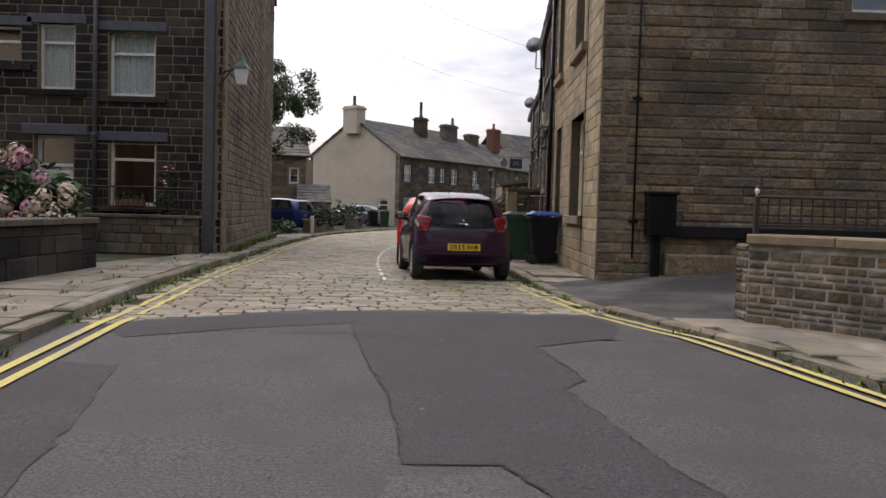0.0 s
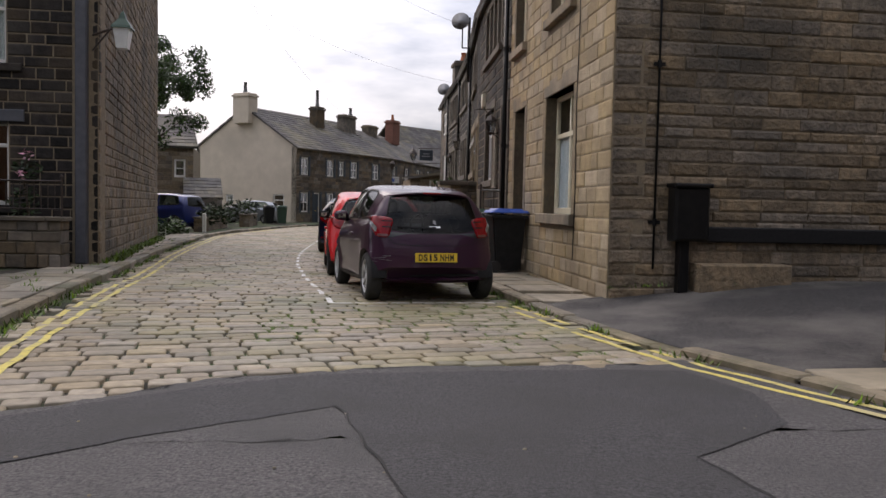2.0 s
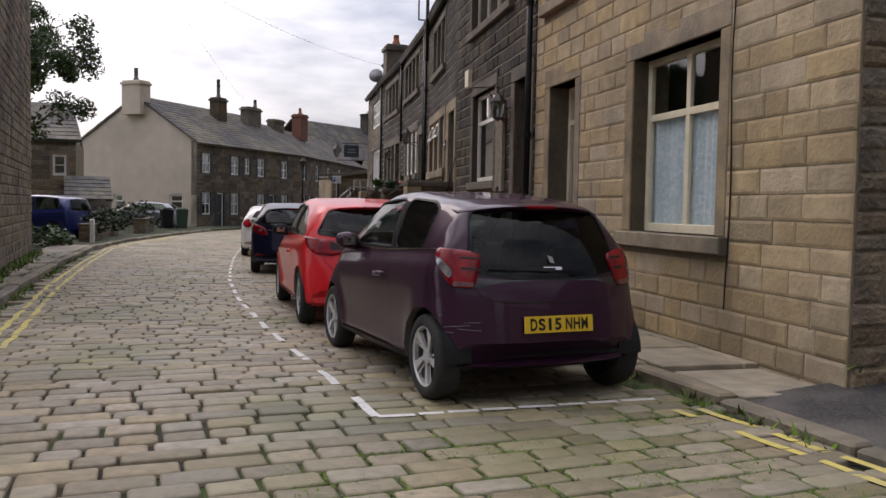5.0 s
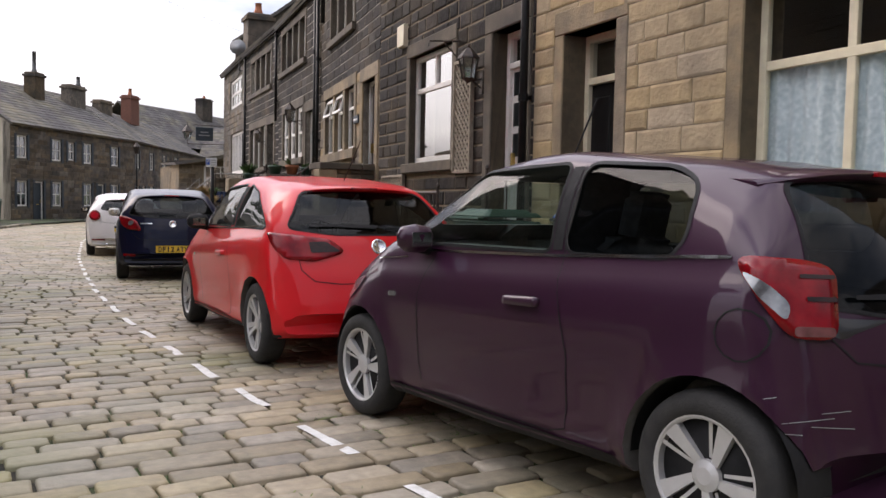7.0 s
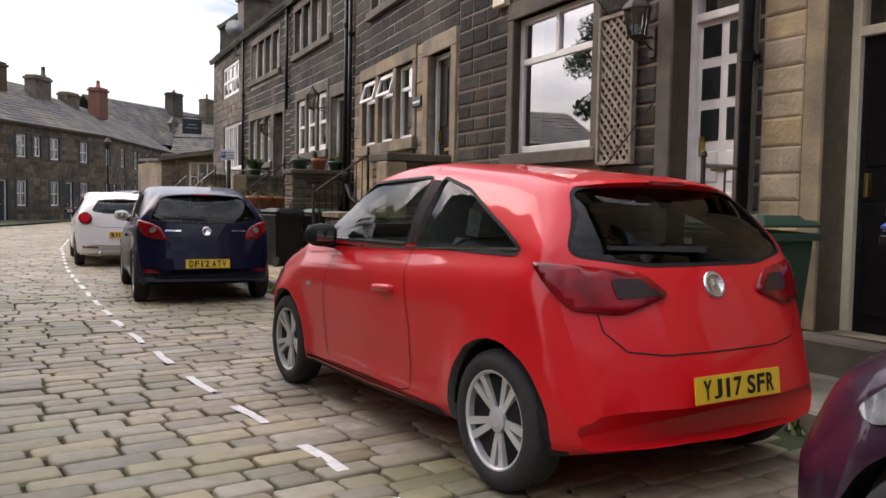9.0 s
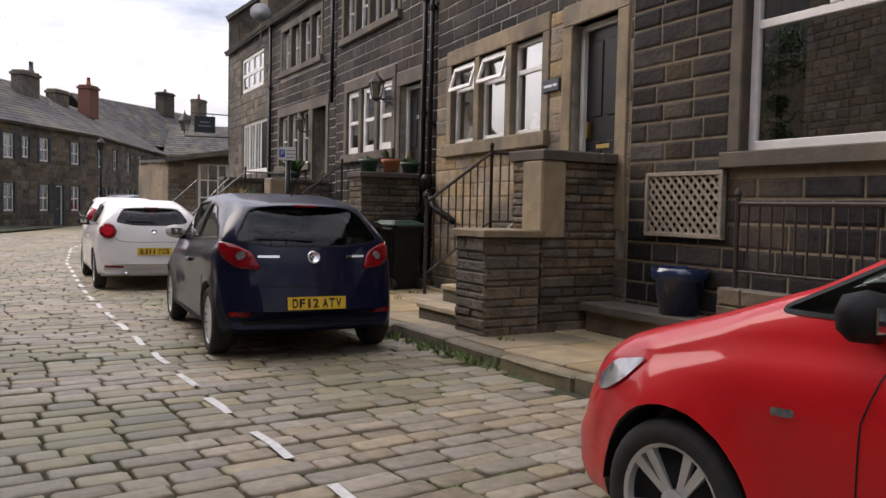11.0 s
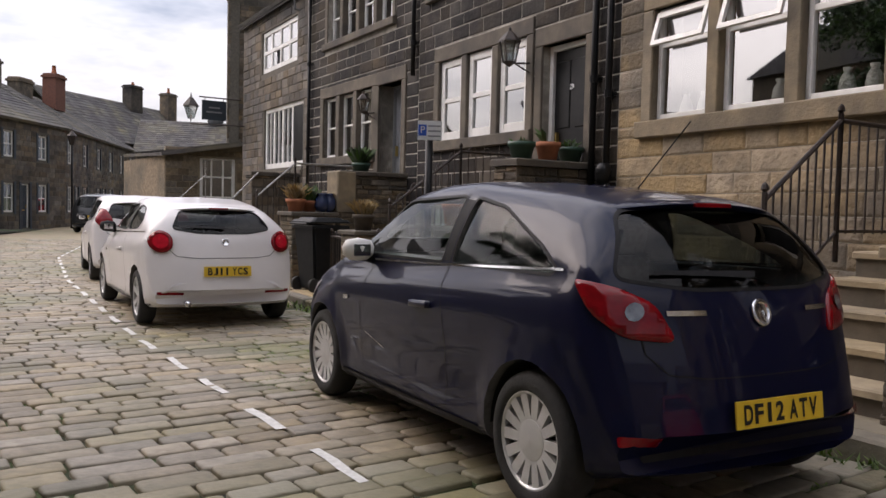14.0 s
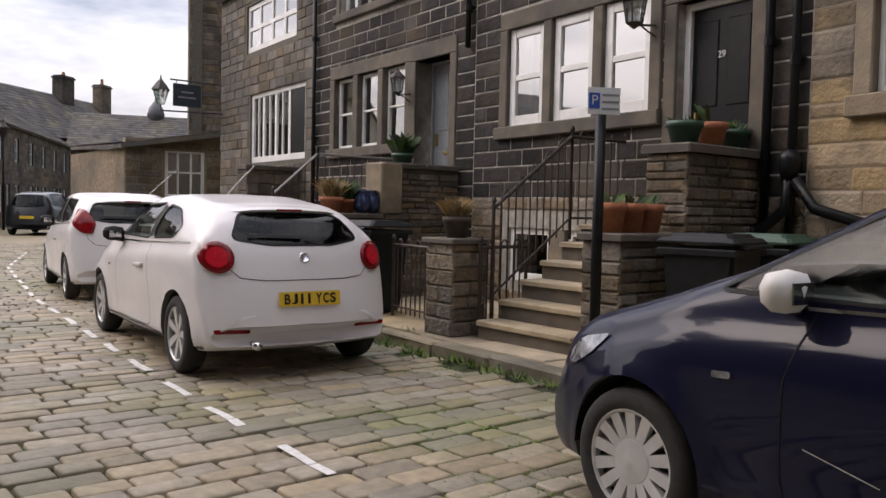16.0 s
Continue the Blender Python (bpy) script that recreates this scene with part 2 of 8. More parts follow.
mat("paint_silver", (0.3, 0.32, 0.35), None, 3, 0.35, metal=0.7, coat=0.7)
mat("paint_blue", (0.008, 0.02, 0.13), None, 3, 0.3, metal=0.2, coat=0.7)
mat("paint_black", (0.012, 0.013, 0.014), None, 3, 0.3, coat=0.7)
mat("trim_black", (0.012, 0.012, 0.013), (0.018, 0.018, 0.019), 30, 0.6, spec=0.2)
mat("chrome", (0.75, 0.76, 0.78), None, 10, 0.12, metal=1.0)
mat("alloy", (0.62, 0.62, 0.62), (0.52, 0.52, 0.52), 10, 0.35, metal=0.4)
mat("tyre", (0.018, 0.018, 0.018), (0.028, 0.027, 0.026), 20, 0.85, bump=0.003, bscale=90)
mat("lens_red", (0.27, 0.004, 0.008), (0.13, 0.002, 0.005), 12, 0.1, spec=0.3, coat=0.15)
mat("lens_clear", (0.36, 0.37, 0.38), (0.12, 0.12, 0.13), 14, 0.12, metal=0.4, coat=1.0)
mat("lens_smoke", (0.16, 0.05, 0.05), (0.10, 0.03, 0.03), 25, 0.15, coat=0.2)
mat("lens_bright", (0.62, 0.012, 0.03), (0.45, 0.008, 0.02), 30, 0.2, coat=0.3)
mat("lens_dark", (0.03, 0.012, 0.012), (0.016, 0.01, 0.01), 25, 0.2, spec=0.25, coat=0.1)
mat("plate_yellow", (0.75, 0.50, 0.03), (0.7, 0.46, 0.03), 20, 0.4)
mat("plate_ink", (0.01, 0.01, 0.01), None, 20, 0.4)
mat("seat_cloth", (0.12, 0.115, 0.11), (0.09, 0.085, 0.08), 30, 0.9)
mat("seat_pale", (0.30, 0.29, 0.27), (0.2, 0.19, 0.18), 30, 0.9)
mat("dash_pale", (0.3, 0.3, 0.29), (0.2, 0.2, 0.2), 30, 0.7)
mat("brass", (0.5, 0.36, 0.12), None, 20, 0.3, metal=0.9)
mat("crack", (0.02, 0.02, 0.02), (0.035, 0.034, 0.033), 30, 0.95)
lamp_mat("warm_bulb", (1.0, 0.55, 0.15), 9.0)
glass("car_glass", (0.66, 0.76, 0.73), 1.42)
glass("car_glass_dark", (0.16, 0.18, 0.19), 1.4)
glass("window_glass", (0.7, 0.74, 0.74), 6.0)
glass("window_glass_clear", (0.9, 0.93, 0.93), 2.0)

# ---- mesh helpers ----


def mesh_of(name, verts, faces, smooth=False):
    me = bpy.data.meshes.new(name)
    me.from_pydata([tuple(v) for v in verts], [], [tuple(f) for f in faces])
    me.update()
    if smooth:
        me.polygons.foreach_set("use_smooth", [True] * len(me.polygons))
    return me


def thing(name, label, category, group="", kind="", at=None):
    ob = tagged(new(name), label, category, group, kind)
    if at is not None:
        ob.matrix_world = at
    return ob


def part(name, me, material, parent=None, label="", local=None):
    """me: a mesh or a bmesh, in the parent's space (or placed by local)."""
    if isinstance(me, bmesh.types.BMesh):
        bm, me = me, bpy.data.meshes.new(name)
        bm.to_mesh(me)
        bm.free()
    ob = new(name, me)
    if not me.materials:
        me.materials.append(MATS[material])
    if parent:
        ob.parent = parent
    if local is not None:
        ob.matrix_local = local
    if label:
        ob["label"] = label
    return ob


def solo(name, me, material, label, category, group="", kind="", at=None):
    ob = part(name, me, material)
    if at is not None:
        ob.matrix_world = at
    return tagged(ob, label, category, group, kind)


class Shape:
    """Collects boxes, bars and lathes into one mesh."""

    def __init__(self):
        self.v, self.f = [], []

    def add(self, v, f):
        k = len(self.v)
        self.v += [tuple(p) for p in v]
        self.f += [tuple(i + k for i in q) for q in f]
        return self

    def box(self, x0, y0, z0, x1, y1, z1, c=0.0, m=None):
        """A box, its top and upright edges chamfered by c."""
        if c:
            ring = lambda e, z: [(x0 + e + c, y0 + e, z), (x1 - e - c, y0 + e, z), (x1 - e, y0 + e + c, z), (x1 - e, y1 - e - c, z),
                                 (x1 - e - c, y1 - e, z), (x0 + e + c, y1 - e, z), (x0 + e, y1 - e - c, z), (x0 + e, y0 + e + c, z)]
            v = ring(0, z0) + ring(0, z1 - c) + ring(c, z1)
            f = [tuple(range(7, -1, -1)), tuple(range(16, 24))]
            for r in (0, 8):
                f += [(r + i, r + (i + 1) % 8, r + 8 + (i + 1) % 8, r + 8 + i) for i in range(8)]
        else:
            v = [(x, y, z) for z in (z0, z1) for x, y in ((x0, y0), (x1, y0), (x1, y1), (x0, y1))]
            f = [(3, 2, 1, 0), (4, 5, 6, 7)] + [(i, (i + 1) % 4, 4 + (i + 1) % 4, 4 + i) for i in range(4)]
        if m is not None:
            v = [m @ Vector(p) for p in v]
        return self.add(v, f)

    def bar(self, a, b, r, n=6, r2=None):
        a, b = Vector(a), Vector(b)
        d = (b - a).normalized()
        s = d.orthogonal().normalized()
        t = d.cross(s)
        r2 = r if r2 is None else r2
        v = []
        for p, q in ((a, r), (b, r2)):
            v += [p + q * (math.cos(2 * math.pi * i / n) * s + math.sin(2 * math.pi * i / n) * t) for i in range(n)]
        f = [(i, (i + 1) % n, n + (i + 1) % n, n + i) for i in range(n)] + [tuple(range(n - 1, -1, -1)), tuple(range(n, 2 * n))]
        return self.add(v, f)

    def path(self, pts, r, n=6):
        pts = [Vector(p) for p in pts]
        v, f, m = [], [], len(pts)
        way = (pts[-1] - pts[0]) if (pts[-1] - pts[0]).length > 1e-4 else pts[1] - pts[0]
        ref = Vector((0, 0, 1)) if abs(way.normalized().z) < 0.9 else Vector((1, 0, 0))
        for i, p in enumerate(pts):
            d = (pts[min(i + 1, m - 1)] - pts[max(i - 1, 0)]).normalized()
            s = d.cross(ref)
            s = s.normalized() if s.length > 0.05 else d.orthogonal().normalized()
            t = d.cross(s)
            v += [p + r * (math.cos(2 * math.pi * k / n) * s + math.sin(2 * math.pi * k / n) * t) for k in range(n)]
        for i in range(m - 1):
            f += [(i * n + k, i * n + (k + 1) % n, (i + 1) * n + (k + 1) % n, (i + 1) * n + k) for k in range(n)]
        f += [tuple(range(n - 1, -1, -1)), tuple(range((m - 1) * n, m * n))]
        return self.add(v, f)

    def lathe(self, prof, n=16, m=None):
        """prof: (radius, z) from below upwards, round z."""
        v, f = [], []
        for r, z in prof:
            v += [(r * math.cos(2 * math.pi * i / n), r * math.sin(2 * math.pi * i / n), z) for i in range(n)]
        for j in range(len(prof) - 1):
            f += [(j * n + i, j * n + (i + 1) % n, (j + 1) * n + (i + 1) % n, (j + 1) * n + i) for i in range(n)]
        if prof[0][0] > 0.001:
            f.append(tuple(range(n - 1, -1, -1)))
        if prof[-1][0] > 0.001:
            k = (len(prof) - 1) * n
            f.append(tuple(range(k, k + n)))
        if m is not None:
            v = [m @ Vector(p) for p in v]
        return self.add(v, f)

    def mesh(self, name="shape", smooth=False):
        return mesh_of(name, self.v, self.f, smooth)


def interp(x, table):
    return float(np.interp(x, [a for a, _ in table], [b for _, b in table]))


GROUND = [(-8, -0.03), (0, 0.0), (4, 0.08), (7, 0.16), (10, 0.15), (13.5, 0.15), (16.5, 0.10), (19, 0.07), (23, 0.06), (26, 0.03), (30, -0.01), (60, 0.0)]
LEFT_KERB = [(-12, -2.6), (0, -2.75), (5, -3.1), (7, -3.25), (11, -3.72), (16, -4.12), (20.5, -4.6), (28, -5.15), (34, -5.4), (38, -5.0), (44, -3.9), (50.5, -2.4), (57, 0.3), (67, 3.7), (90, 13.0)]
RIGHT_KERB = [(-12, 6.2), (0, 4.6), (3.5, 3.55), (4.9, 3.1), (6.4, 2.62), (8.5, 1.95), (9.3, 1.72), (11.2, 1.44), (13.3, 1.25), (17, 1.05), (22, 0.74), (24.5, 0.8), (28.7, 0.88), (31, 1.0), (36, 1.5), (42, 2.6), (50, 4.6), (57, 7.5), (67, 11.0), (90, 20.0)]
ROW = [(12.05, 2.26), (18.1, 2.40), (23.45, 2.77), (27.6, 3.28), (29.8, 3.70), (33.8, 3.85), (37.2, 4.0), (39.5, 4.2), (46, 4.6), (50, 5.2)]


def ground_z(y):
    return interp(y, GROUND)


def left_x(y):
    return interp(y, LEFT_KERB)


def right_x(y):
    return interp(y, RIGHT_KERB)

# ---- ground, road, pavements ----


def strip(fa, fb, y0, y1, dz, step=0.5, nx=6, lift=None):
    """A sheet between two edges x = fa(y), fb(y) that follows the ground."""
    ys = np.arange(y0, y1 + 1e-6, step)
    v, f = [], []
    for y in ys:
        a, b = fa(y), fb(y)
        for i in range(nx + 1):
            k = i / nx
            v.append((a + (b - a) * k, y, ground_z(y) + dz + (lift(k, y) if lift else 0)))
    for j in range(len(ys) - 1):
        for i in range(nx):
            p = j * (nx + 1) + i
            f.append((p, p + 1, p + nx + 2, p + nx + 1))
    return mesh_of("sheet", v, f, True)


def big_sheet():
    xs = [-1500, -200, -60, -30, -16, -9, -6, -4, -2, 0, 2, 4, 6, 9, 16, 30, 60, 200, 1500]
    ys = [-1500, -200, -60, -30, -12, -8, -4, 0, 2, 4, 5.5, 7, 8.5, 10, 12, 13.5, 15, 16.5, 19, 21, 23, 24.5, 26, 28, 30, 35, 45, 60, 90, 200, 1500]
    v = [(x, y, ground_z(y) - 0.026) for y in ys for x in xs]
    n = len(xs)
    f = [(j * n + i, j * n + i + 1, (j + 1) * n + i + 1, (j + 1) * n + i) for j in range(len(ys) - 1) for i in range(n - 1)]
    return mesh_of("ground", v, f, True)


solo("ground", big_sheet(), "joint", "dark earth and moss under the street", "ground", kind="structure")


def cobble_start(x):
    return float(np.interp(x, [-3.4, -2.9, -1.6, -0.5, 0.4, 1.3, 2.2], [6.9, 7.05, 8.2, 8.55, 8.6, 8.55, 8.7]))


road = solo("road", strip(lambda y: left_x(y) - 0.05, lambda y: right_x(y) + 0.05, -12, 7.0, 0.0, 0.35, 16), "tarmac", "worn grey tarmac road with patched repairs", "road", kind="structure")


def blob_sheet(pts, z_up, wob=0.03, seed=0):
    """A thin patch with a ragged edge, laid on the road."""
    rnd = random.Random(seed)
    out = []
    for (x0, y0), (x1, y1) in zip(pts, pts[1:] + pts[:1]):
        n = max(2, int(math.hypot(x1 - x0, y1 - y0) / 0.12))
        for i in range(n):
            k = i / n
            out.append(Vector((x0 + (x1 - x0) * k + rnd.uniform(-wob, wob), y0 + (y1 - y0) * k + rnd.uniform(-wob, wob), 0)))
    bm = bmesh.new()
    vs = [bm.verts.new((p.x, p.y, ground_z(p.y) + z_up)) for p in out]
    bm.faces.new(vs)
    bmesh.ops.triangulate(bm, faces=bm.faces[:])
    ys = np.arange(math.floor(min(p.y for p in out)), max(p.y for p in out), 0.35)
    for y in ys:
        bmesh.ops.bisect_plane(bm, geom=bm.verts[:] + bm.edges[:] + bm.faces[:], plane_co=(0, y, 0), plane_no=(0, 1, 0))
    for vert in bm.verts:
        vert.co.z = ground_z(vert.co.y) + z_up
    bm.normal_update()
    for face in bm.faces:
        if face.normal.z < 0:
            face.normal_flip()
    return bm


part("tarmac_edge", blob_sheet([(-3.3, 6.9), (3.0, 6.9), (2.2, 8.0), (1.75, 8.85), (1.3, 8.65), (0.4, 8.62), (-0.5, 8.6), (-1.6, 8.25), (-2.9, 7.15), (-3.3, 6.98)], 0.002, 0.05, 1), "tarmac", road)
part("tarmac_patch", blob_sheet([(-2.97, 7.0), (-2.52, 6.45), (-1.7, 7.0), (-0.84, 7.5), (-0.5, 5.63), (-0.3, 4.87), (-0.15, 3.62), (0.3, 3.66), (0.46, 3.3), (0.7, 2.4), (1.4, 2.4), (1.2, 3.3), (1.06, 3.72), (0.97, 4.25), (0.8, 5.13), (0.97, 5.38), (0.78, 6.52), (1.51, 7.0), (1.7, 7.7), (1.55, 8.4), (1.2, 8.45), (0.4, 8.45), (-0.5, 8.4), (-0.94, 8.36), (-1.6, 8.05), (-2.6, 7.3)], 0.006, 0.012, 2), "tarmac_dark", road, "darker newer tarmac repair")
part("tarmac_patch", blob_sheet([(-2.9, 5.6), (-2.18, 5.45), (-1.85, 4.03), (-1.6, 2.5), (-1.5, 0.5), (-2.6, 0.5), (-2.7, 3.5)], 0.005, 0.03, 3), "tarmac_dark", road, "faint darker tarmac strip")
part("tarmac_patch", blob_sheet([(-0.2, 3.5), (0.3, 3.5), (0.44, 3.25), (0.6, 2.3), (0.4, 0.0), (-0.9, 0.0)], 0.007, 0.04, 4), "tarmac_pale", road, "paler worn tarmac")
crack = random.Random(9)
for pts in ([(1.4, 2.3), (1.2, 3.3), (1.06, 3.72), (0.97, 4.25), (0.8, 5.13)], [(-0.35, 4.95), (0.3, 5.0), (0.8, 5.13), (0.97, 5.38)], [(-0.84, 7.5), (-0.5, 5.63), (-0.3, 4.87), (-0.15, 3.62), (0.3, 3.66), (0.46, 3.3)], [(0.97, 5.38), (0.78, 6.52), (1.51, 7.0)]):
    fine = []
    for (x0, y0), (x1, y1) in zip(pts, pts[1:]):
        for i in range(10):
            fine.append((x0 + (x1 - x0) * i / 10 + crack.uniform(-0.015, 0.015), y0 + (y1 - y0) * i / 10 + crack.uniform(-0.01, 0.01), crack.uniform(0.001, 0.008)))
    v, f = [], []
    for x, y, w in fine:
        v += [(x - w, y - w * 0.5, ground_z(y) + 0.009), (x + w, y + w, ground_z(y) + 0.009)]
    f = [(2 * i, 2 * i + 1, 2 * i + 3, 2 * i + 2) for i in range(len(fine) - 1)]
    part("crack", mesh_of("crack", v, f), "crack", road)
grit = random.Random(17)
for i in range(16):
    x, y = grit.uniform(-2.5, 2.3), grit.uniform(3.2, 7.5)
    r_ = grit.uniform(0.005, 0.012)
    solo("pebble", Shape().lathe([(r_, 0), (r_ * 0.8, r_ * 0.5), (0, r_ * 0.7)], 6).mesh("pebble"), "kerb", "small pale pebble lying on the tarmac", "pebble", "road pebbles", at=pose(x, y, ground_z(y) + 0.006))


def sett_mesh(v, f, cx, cy, cz, lx, ly, ang, rnd):
    """Appends one rounded sett to the lists."""
    k = len(v)
    c, s = math.cos(ang), math.sin(ang)
    tx, ty = rnd.uniform(-0.014, 0.014), rnd.uniform(-0.02, 0.02)
    h = rnd.uniform(-0.005, 0.005)
    ch = rnd.uniform(0.008, 0.024)
    for inset, z in ((0.0, -0.05), (0.0, -0.010), (0.004, -0.003), (0.016, 0.001)):
        a, b, q = lx / 2 - inset, ly / 2 - inset, ch
        for px, py in ((-a + q, -b), (a - q, -b), (a, -b + q), (a, b - q), (a - q, b), (-a + q, b), (-a, b - q), (-a, -b + q)):
            v.append((cx + c * px - s * py, cy + s * px + c * py, cz + z + h + tx * px + ty * py))
    for r in range(3):
        f += [(k + 8 * r + i, k + 8 * r + (i + 1) % 8, k + 8 * r + 8 + (i + 1) % 8, k + 8 * r + 8 + i) for i in range(8)]
    f.append(tuple(range(k + 24, k + 32)))


def street_angle(y):
    """The rows of setts lie square to the middle of the road."""
    m = lambda q: (left_x(q) + right_x(q)) / 2
    return -math.atan2(m(y + 1.5) - m(y - 1.5), 3.0)


def lay_setts():
    rnd = random.Random(5)
    v, f, near = [], [], []
    y = 6.6
    while y < 52:
        depth = rnd.uniform(0.15, 0.19)
        x0, x1 = left_x(y) + 0.03, right_x(y) - 0.03
        mid, ang = (x0 + x1) / 2, street_angle(y)
        u = x0 - rnd.uniform(0, 0.25)
        wave = rnd.uniform(0, 6)
        while u < x1:
            ln = rnd.choice((0.21, 0.25, 0.29, 0.32, 0.36, 0.4))
            cx = u + ln / 2
            cy = y + math.tan(ang) * (cx - mid) + 0.015 * math.sin(wave + cx * 2.1) + rnd.uniform(-0.008, 0.008)
            u += ln
            if cx + ln / 2 > x1 + 0.06 or cx - ln / 2 < x0 - 0.06 or cy < cobble_start(cx) + rnd.uniform(-0.02, 0.13):
                continue
            if 9.8 < cy < 13.2 and -2.6 < cx < -0.3 and len(near) < 300:
                near.append((cx, cy, ln, depth, ang))
            else:
                sett_mesh(v, f, cx, cy, ground_z(cy), ln - rnd.uniform(0.012, 0.024), depth - rnd.uniform(0.010, 0.017), ang + rnd.uniform(-0.03, 0.03), rnd)
        y += depth
    return v, f, near


sett_v, sett_f, near_setts = lay_setts()
setts = solo("road_setts", mesh_of("setts", sett_v, sett_f, True), "sett", "worn buff stone setts with mossy joints", "cobbles", kind="structure")
far_setts = solo("road_far", strip(left_x, right_x, 51.5, 90, 0.0, 1.5, 6), "sett", "distant stretch of stone setts", "road", kind="structure")

# yellow lines and white bay marks: painted stone by stone, so broken on the setts
LINE_L = [(y, left_x(y) + 0.3) for y in range(-6, 50)]
LINE_R = [(-6, 4.9), (0, 4.05), (3.4, 3.15), (4.9, 2.71), (6.4, 2.32), (7.5, 1.98), (8.57, 1.61), (10.2, 1.3), (12.2, 1.0)]


def painted(name, table, y0, y1, off, width, material, label, broken=0.0, seed=1, dz=0.016):
    rnd = random.Random(seed)
    v, f = [], []
    y = y0
    while y < y1:
        ln = 0.45 if y < 7.2 else rnd.uniform(0.14, 0.2)
        gap = 0 if y < 7.2 else rnd.choice((0.0, 0.0, 0.008, 0.015))
        if y < 7.2 or rnd.random() > broken:
            k = len(v)
            for q in (y, min(y + ln, y1)):
                x = interp(q, table) + off + (0 if q < 7.2 else 0.012 * math.sin(q * 9.0 + seed))
                w = width / 2 * (1 if y < 7.2 else rnd.uniform(0.7, 0.9))
                v += [(x - w, q, ground_z(q) + (dz if q < 7.2 else 0.0055)), (x + w, q, ground_z(q) + (dz if q < 7.2 else 0.0055))]
            f.append((k, k + 1, k + 3, k + 2))
        y += ln + gap
    return solo(name, mesh_of(name, v, f), material, label, "road marking", kind="structure")


painted("yellow_line", LINE_L, -6, 44, 0.0, 0.075, "yellow_line", "worn double yellow line beside the kerb", 0.08, 1)
painted("yellow_line", LINE_L, -6, 44, 0.17, 0.075, "yellow_line", "worn double yellow line beside the kerb", 0.1, 2)
painted("yellow_line", LINE_R, -6, 12.1, 0.0, 0.075, "yellow_line", "worn double yellow line beside the kerb", 0.06, 3)
painted("yellow_line", LINE_R, -6, 12.1, 0.17, 0.075, "yellow_line", "worn double yellow line beside the kerb", 0.06, 4)
BAY = [(12.3, -0.86), (13.65, -1.03), (16.5, -1.32), (19.2, -1.52), (22, -1.62), (25.1, -1.58), (29.6, -1.45), (32, -1.3), (36.3, -1.02), (42, -0.3), (48, 1.3)]
rnd = random.Random(11)
y = 12.3
while y < 47:
    ln = rnd.uniform(0.45, 0.6)
    v, f = [], []
    n = rnd.choice((2, 3))
    for i in range(n):
        a, b = y + ln * i / n, y + ln * (i + 1) / n - (0.012 if rnd.random() < 0.3 else 0.0)
        w = rnd.uniform(0.025, 0.032)
        k = len(v)
        for q in (a, b):
            x = interp(q, BAY) + 0.01 * math.sin(q * 8.0)
            v += [(x - w, q, ground_z(q) + 0.0055), (x + w, q, ground_z(q) + 0.0065)]
        f.append((k, k + 1, k + 3, k + 2))
    solo("bay_mark", mesh_of("bay_mark", v, f), "white_line", "worn white dash of the parking bay line", "road marking", "bay line dashes", kind="structure")
    y += ln + rnd.uniform(0.38, 0.5)
v, f, x = [], [], -0.86
while x < 1.0:
    w = rnd.uniform(0.14, 0.26)
    k = len(v)
    yy = 12.27 + 0.06 * (x + 0.86)
    v += [(x, yy, ground_z(yy) + 0.006), (x + w, yy, ground_z(yy) + 0.006), (x + w, yy + 0.055, ground_z(yy) + 0.006), (x, yy + 0.055, ground_z(yy) + 0.006)]
    f.append((k, k + 1, k + 2, k + 3))
    x += w + 0.03
solo("bay_end_mark", mesh_of("bay_end", v, f), "white_line", "worn white line closing the parking bay", "road marking", kind="structure")

# pavements: a bed, kerb stones, flagstones
PAVE = 0.10


def pave_right(y):
    return interp(y, [(-12, 14), (7.4, 14), (7.9, 4.2), (8.2, 3.4), (8.3, 3.2)]) if y < 8.3 else interp(y, ROW) + 0.05


def pave_rise(y):
    """The pavement sinks to the drive."""
    return interp(y, [(11.9, 0.45), (13.6, 1.0)])


def corner_rise(y):
    """The corner pavement sinks to the drive too."""
    return interp(y, [(4.0, 1.0), (8.3, 0.5)])


def pavement_bed(name, fa, fb, y0, y1, label, lift=None):
    return solo(name, strip(fa, fb, y0, y1, PAVE - 0.03, 0.5, 6, lift), "joint", label, "pavement", kind="structure")


pav_l = pavement_bed("pavement_west", lambda y: left_x(y) - 14, left_x, -12, 60, "stone flag pavement with grass in its joints")
pav_r = pavement_bed("pavement_east", right_x, lambda y: interp(y, ROW) + 0.05, 12.0, 50, "stone flag pavement beside the parked cars", lambda k, y: -PAVE * (1 - pave_rise(y)))
pav_c = pavement_bed("pavement_corner", right_x, lambda y: right_x(y) + 7, -12, 8.35, "raised flag pavement at the corner", lambda k, y: -PAVE * (1 - corner_rise(y)))


